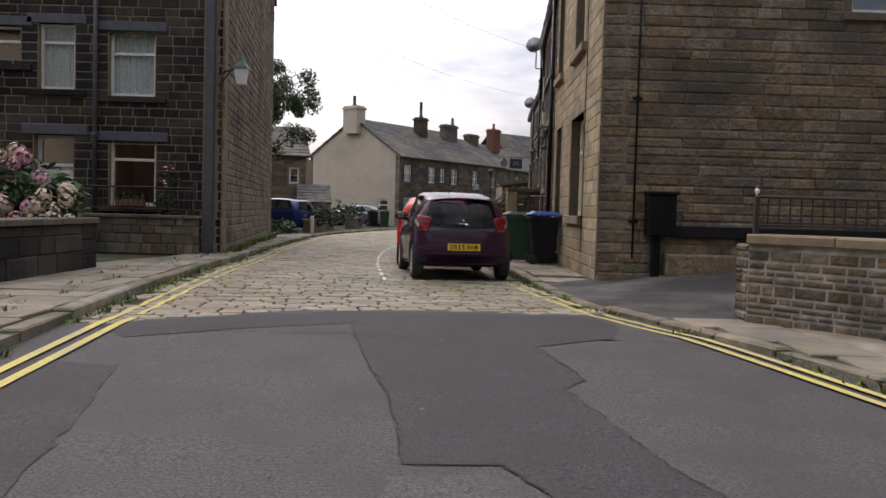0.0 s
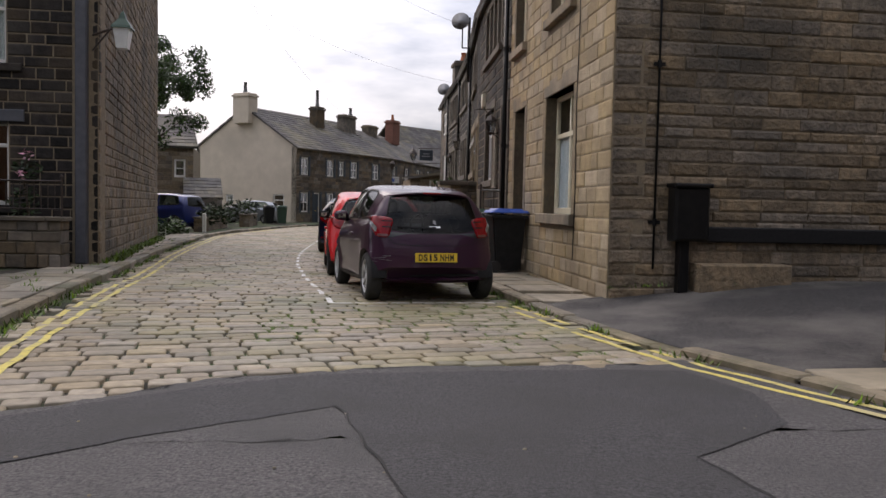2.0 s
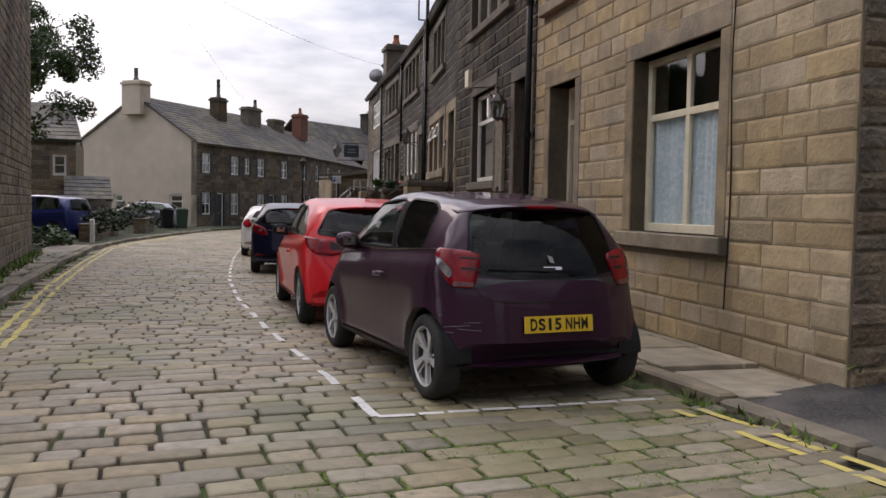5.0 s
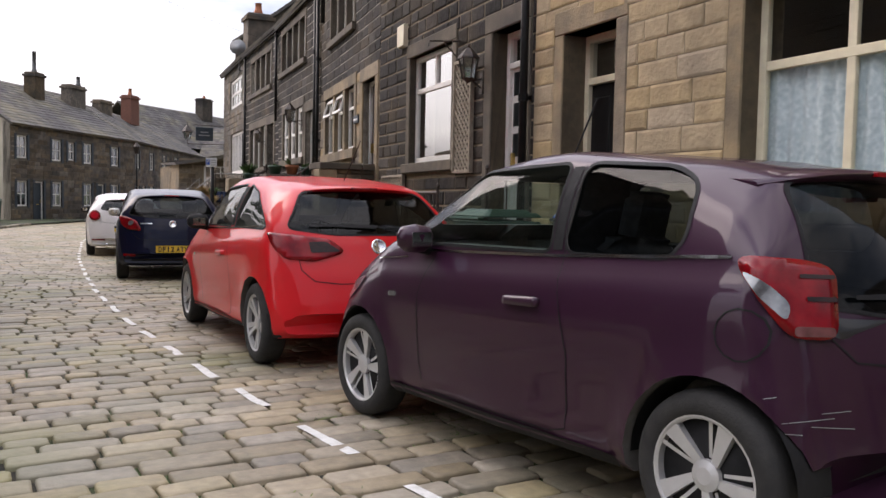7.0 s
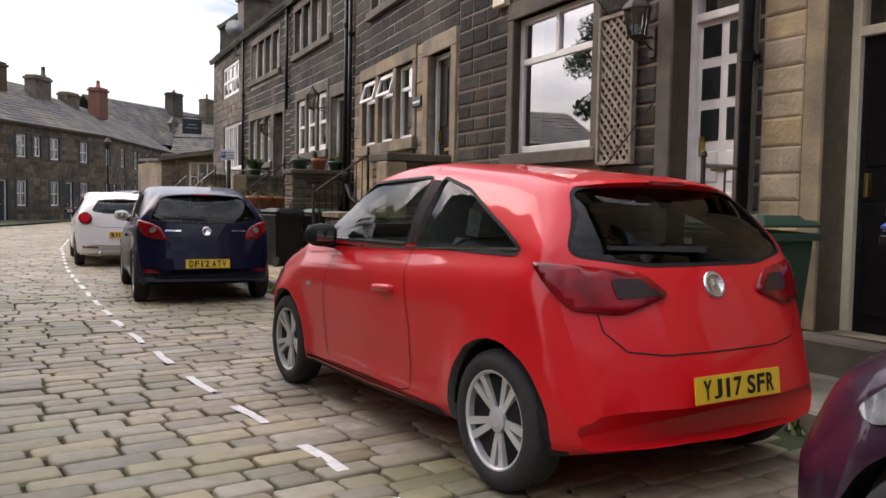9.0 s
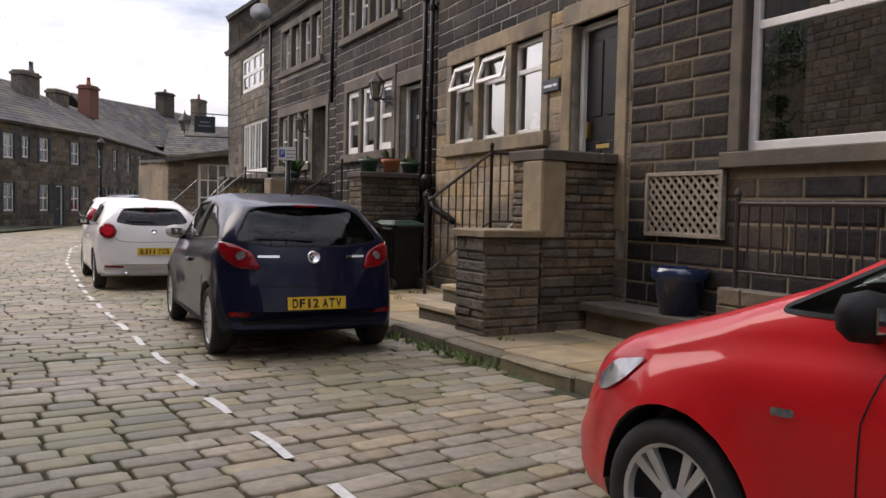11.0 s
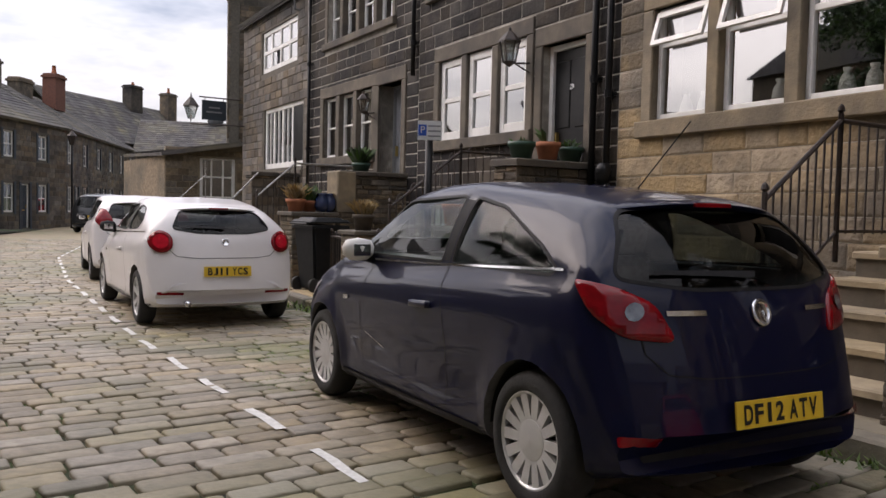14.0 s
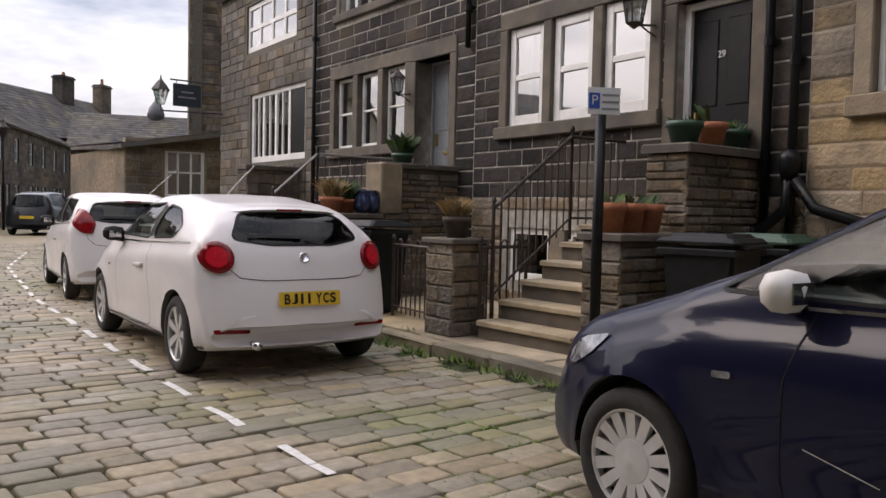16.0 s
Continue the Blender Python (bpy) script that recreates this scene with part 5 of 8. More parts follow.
def prism(outline, axis, a, b):
    """A closed prism over an outline: axis 'y' takes (x, z), 'x' takes (y, z), 'z' takes (x, y)."""
    put = {"y": lambda p, h: (p[0], h, p[1]), "x": lambda p, h: (h, p[0], p[1]), "z": lambda p, h: (p[0], p[1], h)}[axis]
    n = len(outline)
    v = [put(p, a) for p in outline] + [put(p, b) for p in outline]
    f = [tuple(range(n)), tuple(range(2 * n - 1, n - 1, -1))] + [(i, i + n, (i + 1) % n + n, (i + 1) % n) for i in range(n)]
    bm = bmesh.new()
    vs = [bm.verts.new(p) for p in v]
    for q in f:
        bm.faces.new([vs[i] for i in q])
    bmesh.ops.recalc_face_normals(bm, faces=bm.faces[:])
    me = bpy.data.meshes.new("prism")
    bm.to_mesh(me)
    bm.free()
    return me


def rounded(pts, r=0.04, n=4):
    """An outline with rounded corners."""
    out = []
    m = len(pts)
    for i in range(m):
        p0, p, p1 = (Vector((*pts[j % m], 0)) for j in (i - 1, i, i + 1))
        a, b = p0 - p, p1 - p
        q = min(r, a.length * 0.45, b.length * 0.45)
        a, b = p + a.normalized() * q, p + b.normalized() * q
        for k in range(n + 1):
            t = k / n
            s = a * (1 - t) ** 2 + p * 2 * t * (1 - t) + b * t ** 2
            out.append((s.x, s.y))
    return out


CAR_SCALE = 0.96


LETTERS = {}


def plate_letter(ch):
    """One character of a number plate, 79 mm high and up to 50 mm wide, in the (y, z) plane."""
    if ch not in LETTERS:
        cu = bpy.data.curves.new("text", "FONT")
        cu.body, cu.size, cu.offset = ch, 0.1, 0.003
        tmp = new("text", cu)
        bpy.context.view_layer.update()
        me = bpy.data.meshes.new_from_object(tmp.evaluated_get(bpy.context.evaluated_depsgraph_get()))
        bpy.data.objects.remove(tmp)
        xs, zs = [p.co.x for p in me.vertices], [p.co.y for p in me.vertices]
        wide = 0.014 if ch == "I" else 0.022 if ch == "1" else 0.050
        for p in me.vertices:
            p.co = (0, -((p.co.x - min(xs)) / (max(xs) - min(xs)) - 0.5) * wide, ((p.co.y - min(zs)) / (max(zs) - min(zs)) - 0.5) * 0.079)
        me.materials.clear()
        LETTERS[ch] = me
    return LETTERS[ch]


class Car:
    """A hatchback. Its own space: x ahead, y to its left, z up, the ground at 0, the middle of the wheelbase at x = 0."""

    def __init__(self, label, paint, wheelbase, front, rear, width, top, belt, plan, sill, category="car", r=0.29, tumble=0.80, bow=(0.22, 0.30)):
        self.wb, self.xr, self.xf, self.W, self.r = wheelbase, -wheelbase / 2 - rear, wheelbase / 2 + front, width, r
        self.ob = thing("parked_car", label, category, "parked cars")
        self.paint = paint
        N = 112
        k = np.linspace(0, 1, N)
        xs = 0.6 * (self.xr + (self.xf - self.xr) * (0.5 - 0.5 * np.cos(math.pi * k))) + 0.4 * (self.xr + (self.xf - self.xr) * k)
        zt = smooth_curve(top, xs, 30)
        zb = smooth_curve(belt, xs, 60)
        ww = smooth_curve(plan, xs, 3) * width / 2
        zs = smooth_curve(sill, xs, 4)
        taper = smooth_curve([(self.xr, 0.76), (self.xr + 0.45, 0.85), (-wheelbase / 2 + 0.35, 0.94), (0.0, 1.0), (0.6, 1.0), (self.xf, 0.92)], xs, 250)
        flank = [(0.0, 0.90), (0.05, 0.955), (0.14, 0.975), (0.25, 0.982), (0.36, 0.985), (0.48, 0.991), (0.60, 0.998), (0.70, 1.0), (0.78, 0.996), (0.84, 0.988), (0.885, 0.976), (0.92, 0.958), (0.96, 0.938), (1.0, 0.922)]
        smooth = lambda q: max(0.0, min(1.0, q)) ** 2 * (3 - 2 * max(0.0, min(1.0, q)))
        xb, xa = -wheelbase / 2 + 0.25, 0.35
        v, f = [], []
        for x, t, b, w, s, tap in zip(xs, zt, zb, ww, zs, taper):
            b = min(b, t - 0.035)
            g = max(0.0, t - b)
            cab = smooth(0.25 + g / 0.5) if g > 0.04 else smooth(0.25 + g / 0.5) * g / 0.04
            side = lambda q: w * (1 - (1 - tumble * tap) * cab * q ** 1.7)
            h = b - s
            pts = [(0, s), (w * 0.6, s)] + [(w * m, s + h * q) for q, m in flank]
            pts += [(side(q) * m, b + g * z) for q, z, m in ((0.14, 0.12, 0.920), (0.3, 0.28, 0.918), (0.46, 0.44, 0.916), (0.62, 0.60, 0.913), (0.78, 0.75, 0.909), (0.90, 0.865, 0.897), (0.97, 0.935, 0.865), (1, 0.97, 0.80), (1, 0.987, 0.68), (1, 0.996, 0.48), (1, 1.0, 0.25))] + [(0, t + 0.006)]
            half = []
            for y, z in pts:
                u = min(1.0, y / (width / 2))
                px = x + bow[0] * u ** 2.4 * smooth((xb - x) / (xb - self.xr)) - bow[1] * u ** 2.4 * smooth((x - xa) / (self.xf - xa))
                if y > width * 0.4:
                    for wx in (-wheelbase / 2, wheelbase / 2):   # swollen lips round the arches
                        d = math.hypot(px - wx, z - r) - (r + 0.045)
                        y += 0.022 * smooth(1 - max(d, 0.0) / 0.10) * smooth(1 + d / 0.2)
                    if abs(px) < wheelbase / 2 - r:   # hollow above the sill
                        y -= 0.014 * math.exp(-((z - 0.40) / 0.075) ** 2) * smooth((wheelbase / 2 - r - abs(px)) / 0.2)
                half.append((px, y, z))
            v += half + [(x_, -y_, z_) for x_, y_, z_ in half[-2:0:-1]]
        R = 2 * len(pts) - 2
        for i in range(N - 1):
            f += [(i * R + j, (i + 1) * R + j, (i + 1) * R + (j + 1) % R, i * R + (j + 1) % R) for j in range(R)]
        f += [tuple(range(R)), tuple(range(N * R - 1, (N - 1) * R - 1, -1))]
        bm = bmesh.new()
        vs = [bm.verts.new(p) for p in v]
        for q in f:
            bm.faces.new([vs[i] for i in q])
        bmesh.ops.recalc_face_normals(bm, faces=bm.faces[:])
        self.bvh = BVHTree.FromBMesh(bm)
        self.shell = bpy.data.meshes.new("body")
        bm.to_mesh(self.shell)
        bm.free()
        self.top, self.belt, self.cuts, self.plan = top, belt, [], plan

    def cast(self, view, a, b):
        """The body's surface at (a, b) of a view: left or right (x, z), rear or front (y, z), above (x, y)."""
        o, d = {"left": ((a, 3, b), (0, -1, 0)), "right": ((a, -3, b), (0, 1, 0)), "rear": ((self.xr - 3, a, b), (1, 0, 0)), "front": ((self.xf + 3, a, b), (-1, 0, 0)), "above": ((a, b, 4), (0, 0, -1)),
                "corner_left": ((self.xr + 0.15 + 0.7071 * a - 2, self.W * 0.425 + 0.7071 * a + 2, b), (0.7071, -0.7071, 0)), "corner_right": ((self.xr + 0.15 + 0.7071 * a - 2, -self.W * 0.425 - 0.7071 * a - 2, b), (0.7071, 0.7071, 0))}[view]
        hit = self.bvh.ray_cast(Vector(o), Vector(d))
        return (hit[0], hit[1]) if hit[0] else (None, None)

    def panel(self, name, view, outline, lift, material, parent=None, label="", fine=0.06, thick=0.0, even=False):
        """A sheet that lies on the body over an outline in a view."""
        pts = [Vector(p) for p in outline]
        n = len(pts)
        x0, x1 = min(p.x for p in pts), max(p.x for p in pts)
        y0, y1 = min(p.y for p in pts), max(p.y for p in pts)
        grid = [Vector((x, y)) for x in np.arange(x0 + fine, x1, fine) for y in np.arange(y0 + fine, y1, fine)]
        grid = [p for p in grid if inside_top([(q.x, q.y) for q in pts], p.x, p.y) and min((p - q).length for q in pts) > fine * 0.4]
        vs, _, fs, *_ = delaunay_2d_cdt(pts + grid, [(i, (i + 1) % n) for i in range(n)], [], 1, 1e-5)
        v, keep, last = [], {}, None
        for i, p in enumerate(vs):
            hit, no = self.cast(view, p.x, p.y)
            if hit is not None and abs(no[{"left": 1, "right": 1, "rear": 0, "front": 0, "above": 2}.get(view, 0)]) > (0.3 if "corner" not in view else -1):
                keep[i] = len(v)
                v.append(hit + no * lift)
        if even:   # one even curve for a pane
            d = {"left": 1, "right": 1}.get(view, 0)
            A = np.array([(1, p[1 - d], p.z, p[1 - d] ** 2, p.z ** 2, p[1 - d] * p.z) for p in v])
            k = np.linalg.lstsq(A, np.array([p[d] for p in v]), rcond=None)[0]
            for p, q in zip(v, A @ k):
                p[d] = q
        f = [[keep[j] for j in q] for q in fs if all(j in keep for j in q)]
        sign = -1 if view in ("left", "front", "above") else 1
        out = []
        for q in f:
            a, b, c = (v[j] for j in q[:3])
            nrm = (b - a).cross(c - a)
            _, no = self.bvh.find_nearest((a + b + c) / 3)[:2]
            out.append(q if nrm.dot(no) > 0 else q[::-1])
        if thick:
            k = len(v)
            v2 = list(v)
            for p in v:
                _, no = self.bvh.find_nearest(p)[:2]
                v2.append(p - no * thick)
            edges = {}
            for q in out:
                for a, b in zip(q, q[1:] + q[:1]):
                    edges[(a, b)] = edges.get((a, b), 0) + 1
            rim = [(a, b) for a, b in edges if (b, a) not in edges]
            out = out + [(b, a, a + k, b + k) for a, b in rim]
            v = v2
        ob = part(name, mesh_of(name, v, out, True), material, parent or self.ob, label)
        return ob

    def seam(self, view, pts, w=0.006, parent=None, material="trim_black", lift=0.003, name="seam"):
        """A thin dark gap or strip along a line on the body."""
        v, f = [], []
        fine = []
        for (a, b), (c, d) in zip(pts, pts[1:]):
            m = max(2, int(math.hypot(c - a, d - b) / 0.05))
            fine += [(a + (c - a) * i / m, b + (d - b) * i / m, c - a, d - b) for i in range(m)]
        fine.append((*pts[-1], pts[-1][0] - pts[-2][0], pts[-1][1] - pts[-2][1]))
        ok = []
        for a, b, da, db in fine:
            q = math.hypot(da, db) or 1
            row = []
            for s in (-w / 2, w / 2):
                hit, no = self.cast(view, a - db / q * s, b + da / q * s)
                if hit is not None:
                    row.append(hit + no * lift)
            if len(row) == 2:
                ok.append(len(v))
                v += row
            else:
                ok.append(None)
        for i, j in zip(ok, ok[1:]):
            if i is not None and j is not None:
                f.append((i, i + 1, j + 1, j))
        if f:
            return part(name, mesh_of(name, v, f), material, parent or self.ob)

    def arches(self, grow=0.05):
        for x in (-self.wb / 2, self.wb / 2):
            R = self.r + grow
            o = [(x + R * math.cos(a), self.r + R * math.sin(a)) for a in np.linspace(-0.25, math.pi + 0.25, 22)] + [(x - R * 0.97, -0.1), (x + R * 0.97, -0.1)]
            for s in (1, -1):
                self.cuts.append(prism(o, "y", s * (self.W / 2 - 0.24), s * (self.W / 2 + 0.2)))

    def side_windows(self, outlines, material="car_glass"):
        self.sides = [(rounded(o, r), m or material) for o, r, m in outlines]

    def finish(self, rear_glass, front_glass, cabin):
        """Hollows the cabin, cuts the glass openings and the arches, and glazes."""
        self.arches()
        self.cuts.append(self.cabin_cut(cabin))
        for o, _ in self.sides:
            for s in (1, -1):
                self.cuts.append(prism(o, "y", s * self.W * 0.06, s * (self.W / 2 + 0.2)))
        self.cuts.append(prism(rear_glass, "x", self.xr - 0.2, self.xr + 1.05))
        self.cuts.append(prism(front_glass, "x", self.xf - 1.9, self.xf + 0.2))
        me = to_solid("body", self.shell, self.cuts)
        me.materials[0] = MATS[self.paint]
        me.polygons.foreach_set("use_smooth", [True] * len(me.polygons))
        body = part("body", me, self.paint, self.ob)
        me.set_sharp_from_angle(angle=radians(38))
        self.body = body
        grow = lambda o, k=1.012: [(sum(p[0] for p in o) / len(o) + (q[0] - sum(p[0] for p in o) / len(o)) * k, sum(p[1] for p in o) / len(o) + (q[1] - sum(p[1] for p in o) / len(o)) * k) for q in o]
        for view in ("left", "right"):
            for o, m in self.sides:
                self.panel("side_window", view, grow(o, 0.995), -0.007, m, fine=0.1, even=True)
        self.panel("rear_window", "rear", grow(rear_glass, 0.998), -0.004, "car_glass_dark", fine=0.05)
        self.panel("windscreen", "front", grow(front_glass, 0.995), -0.006, "car_glass", fine=0.1, even=True)
        self.seam("rear", rear_glass + rear_glass[:1], 0.014, lift=0.003, name="window_seal")
        for view in ("left", "right"):
            for o, m in self.sides:
                self.seam(view, o + o[:1], 0.014, lift=0.004, name="window_seal")
        return body

    def cabin_cut(self, outline):
        """The hollow of the cabin: the side outline, as wide as the shell allows at each corner."""
        half = []
        for x, z in outline:
            best = self.W * 0.365
            for dx in (-0.06, 0.0, 0.06):
                for dz in (0.0, 0.05):
                    hit, _ = self.cast("left", x + dx, z + dz)
                    if hit is not None:
                        best = min(best, abs(hit.y) - 0.07)
            half.append(max(0.2, best))
        n = len(outline)
        bm = bmesh.new()
        a = [bm.verts.new((x, h, z)) for (x, z), h in zip(outline, half)]
        b = [bm.verts.new((x, -h, z)) for (x, z), h in zip(outline, half)]
        bm.faces.new(a)
        bm.faces.new(b[::-1])
        for i in range(n):
            bm.faces.new((a[i], b[i], b[(i + 1) % n], a[(i + 1) % n]))
        bmesh.ops.triangulate(bm, faces=bm.faces[:])
        bmesh.ops.recalc_face_normals(bm, faces=bm.faces[:])
        me = bpy.data.meshes.new("cabin")
        bm.to_mesh(me)
        bm.free()
        return me

    def interior(self, seat="seat_pale", dash="seat_pale", wheel_side=-1):
        z = 0.42
        for y in (0.36, -0.36):
            s = Shape().box(-0.35, y - 0.24, z, 0.2, y + 0.24, z + 0.14, 0.05)
            m = Matrix.Translation((-0.35, y, z + 0.1)) @ Matrix.Rotation(radians(-14), 4, "Y")
            s.box(-0.08, -0.22, 0, 0.06, 0.22, 0.56, 0.05, m).box(-0.07, -0.13, 0.58, 0.03, 0.13, 0.76, 0.04, m)
            part("seat", s.mesh("seat"), seat, self.ob)
        s = Shape().box(-self.wb / 2 + 0.1, -0.55, z, -self.wb / 2 + 0.4, 0.55, z + 0.4, 0.06)
        part("rear_bench", s.mesh("bench"), seat, self.ob)
        part("dashboard", Shape().box(0.62, -self.W * 0.36, 0.6, 0.95, self.W * 0.36, 0.93, 0.06).mesh("dash"), dash, self.ob)
        ring = Shape()
        c = Matrix.Translation((0.5, wheel_side * 0.36, 0.9)) @ Matrix.Rotation(radians(-65), 4, "Y")
        pts = [c @ Vector((0.18 * math.cos(a), 0.18 * math.sin(a), 0)) for a in np.linspace(0, 2 * math.pi, 17)]
        ring.path(pts, 0.014)
        ring.bar(pts[0], pts[8], 0.016)
        part("steering_wheel", ring.mesh("steering", True), "trim_black", self.ob)

    def wheels(self, style, tyre_w=0.185, inset=0.015, rim_r=0.205, spokes=5):
        r = self.r
        barrel = Shape().lathe([(rim_r * 0.96, 0.0), (rim_r * 0.96, tyre_w - 0.05), (0.0, tyre_w - 0.05)], 28).mesh("wheel", True)
        barrel.materials.append(MATS["trim_black"])
        prof = [(rim_r, 0.012), (rim_r + 0.015, 0.0), (r - 0.03, 0.004), (r - 0.008, 0.02), (r, 0.05), (r, tyre_w - 0.05), (r - 0.008, tyre_w - 0.02), (r - 0.03, tyre_w - 0.004), (rim_r + 0.015, tyre_w), (rim_r, tyre_w - 0.012)]
        tyre = Shape().lathe(prof, 36)
        tyre.f = [q for q in tyre.f if len(q) == 4]
        tyre = tyre.mesh("tyre", True)
        tyre.materials.append(MATS["tyre"])
        s = Shape()
        zf = tyre_w - 0.012
        s.lathe([(rim_r * 0.93, zf - 0.05), (rim_r * 0.93, zf - 0.008), (rim_r * 0.97, zf), (rim_r * 1.01, zf), (rim_r * 1.02, zf - 0.01)], 36)
        s.f = [q for q in s.f if len(q) == 4]
        s.lathe([(0.055, zf - 0.06), (0.055, zf - 0.018), (0.03, zf - 0.01), (0.0, zf - 0.01)], 14)
        for i in range(spokes):
            a = 2 * math.pi * i / spokes
            m = Matrix.Rotation(a, 4, "Z")
            if style == "twin":
                for d in (-0.17, 0.17):
                    q = m @ Matrix.Rotation(d, 4, "Z")
                    s.add([q @ Vector(p) for p in ((0.04, -0.013, zf - 0.03), (0.04, 0.013, zf - 0.03), (rim_r * 0.96, 0.019, zf - 0.008), (rim_r * 0.96, -0.019, zf - 0.008), (0.04, -0.012, zf - 0.06), (0.04, 0.012, zf - 0.06), (rim_r * 0.96, 0.016, zf - 0.05), (rim_r * 0.96, -0.016, zf - 0.05))], [(0, 3, 2, 1), (0, 4, 7, 3), (1, 2, 6, 5)])
            else:
                if style == "blade":   # broad swept spokes in bright and dark
                    m = m @ Matrix.Rotation(-0.16, 4, "Z")
                    q = Matrix.Rotation(0.30, 4, "Z")
                    a0, a1 = Vector((0.045, -0.012, zf - 0.022)), Vector((0.045, 0.016, zf - 0.022))
                    b0, b1 = q @ Vector((rim_r * 0.96, -0.036, zf - 0.006)), q @ Vector((rim_r * 0.96, 0.028, zf - 0.006))
                    s.add([m @ p for p in (a0, a1, b1, b0)] + [m @ (p - Vector((0, 0, 0.04))) for p in (a0, a1, b1, b0)], [(0, 3, 2, 1), (0, 4, 7, 3), (1, 2, 6, 5)])
                    q = Matrix.Rotation(0.62, 4, "Z")
                    s.add([m @ q @ Vector(p) for p in ((0.05, -0.006, zf - 0.04), (0.05, 0.006, zf - 0.04), (rim_r * 0.96, 0.008, zf - 0.012), (rim_r * 0.96, -0.008, zf - 0.012))], [(0, 3, 2, 1)])
                    continue
                w0, w1 = {"cap": (0.02, 0.026), "five": (0.022, 0.034)}[style]
                s.add([m @ Vector(p) for p in ((0.04, -w0, zf - 0.02), (0.04, w0, zf - 0.02), (rim_r * 0.96, w1, zf - 0.006), (rim_r * 0.96, -w1, zf - 0.006), (0.04, -w0, zf - 0.06), (0.04, w0, zf - 0.06), (rim_r * 0.96, w1, zf - 0.05), (rim_r * 0.96, -w1, zf - 0.05))], [(0, 3, 2, 1), (0, 4, 7, 3), (1, 2, 6, 5)])
        if style == "cap":
            s.lathe([(rim_r * 0.44, zf - 0.03), (rim_r * 0.42, zf - 0.014), (0.0, zf - 0.004)], 28)
        rim = s.mesh("rim")
        rim.materials.append(MATS["alloy"])
        for x in (-self.wb / 2, self.wb / 2):
            for side in (1, -1):
                m = Matrix.Translation((x, side * (self.W / 2 - inset - tyre_w), r)) @ Matrix.Rotation(radians(-90 * side), 4, "X") @ Matrix.Rotation(random.uniform(0, 1), 4, "Z")
                wh = part("wheel", barrel, "", self.ob, "", m)
                part("tyre", tyre, "", wh)
                part("rim", rim, "", wh, "silver wheel face")
                # dark liner in the arch
                R = r + 0.045
                v, f = [], []
                for a in np.linspace(0, math.pi, 15):
                    for yy in (side * (self.W / 2 - 0.235), side * (self.W / 2 - 0.05)):
                        v.append((x + R * math.cos(a), yy, r + R * math.sin(a)))
                f = [(2 * i, 2 * i + 1, 2 * i + 3, 2 * i + 2) for i in range(14)]
                part("arch_liner", mesh_of("liner", v, f, True), "trim_black", self.ob)

    def mirrors(self, x, z, material, foot="trim_black", size=1.0):
        for s in (1, -1):
            hit, no = self.cast("left" if s > 0 else "right", x, z)
            y = abs(hit.y) if hit else self.W / 2
            sh = Shape()
            m = Matrix.Translation((x - 0.02, s * (y + 0.1 * size), z + 0.05))
            sh.lathe([(0.0, -0.07), (0.05, -0.062), (0.085, -0.03), (0.09, 0.02), (0.07, 0.06), (0.0, 0.075)], 14, m @ Matrix.Diagonal((0.75, 1.15, 1.0, 1)) @ Matrix.Scale(size, 4))
            mi = part("mirror", sh.mesh("mirror", True), material, self.ob)
            part("mirror_arm", Shape().bar((x + 0.01, s * (y - 0.02), z - 0.01), (x - 0.01, s * (y + 0.08), z + 0.01), 0.028, 8).mesh("arm", True), foot, mi)
            part("mirror_glass", Shape().box(x - 0.085, s * (y + 0.1) - 0.055, z + 0.015, x - 0.078, s * (y + 0.1) + 0.055, z + 0.085).mesh("mirror_glass"), "chrome", mi)

    def number_plate(self, text, y, z, view="rear", w=0.52, tilt=6):
        hit, no = self.cast(view, y, z)
        h2, _ = self.cast(view, y, z + 0.05)
        h3, _ = self.cast(view, y, z - 0.05)
        x = min(p.x for p in (hit, h2 or hit, h3 or hit)) - 0.012
        pl = part("number_plate", Shape().box(-0.004, -w / 2, -0.055, 0.004, w / 2, 0.055).mesh("plate"), "plate_yellow", self.ob, "yellow rear number plate", Matrix.Translation((x, y, z)) @ Matrix.Rotation(radians(tilt), 4, "Y"))
        if text:
            u = 0.5 * (sum(0.033 if ch == " " else 0.050 for ch in text) + 0.011 * (len(text) - 3))
            for ch, nxt in zip(text, text[1:] + " "):
                if ch == " ":
                    u -= 0.033
                    continue
                part("letter", plate_letter(ch), "plate_ink", pl, "", Matrix.Translation((-0.0065, u - 0.025, 0)))
                u -= 0.050 + (0.011 if nxt != " " else 0.0)
        return pl

    def badge(self, y, z, r, view="rear"):
        hit, no = self.cast(view, y, z)
        if hit:
            q = no.to_track_quat("Z", "Y").to_matrix().to_4x4()
            part("badge", Shape().lathe([(r, 0.0), (r, 0.006), (r * 0.8, 0.012), (r * 0.72, 0.006), (0, 0.007)], 20, Matrix.Translation(hit) @ q).mesh("badge", True), "chrome", self.ob, "round chrome badge")

    def spoiler(self, x, z, reach, half, material):
        """A lip that carries the roof out over the rear window; x, z: the roof's end at the middle."""
        v, f = [], []
        n = 24
        for i in range(n + 1):
            u = -1 + 2 * i / n
            dx, dz = 0.13 * abs(u) ** 2.4, -0.05 * abs(u) ** 2.6
            e = 1 - 0.5 * abs(u) ** 6
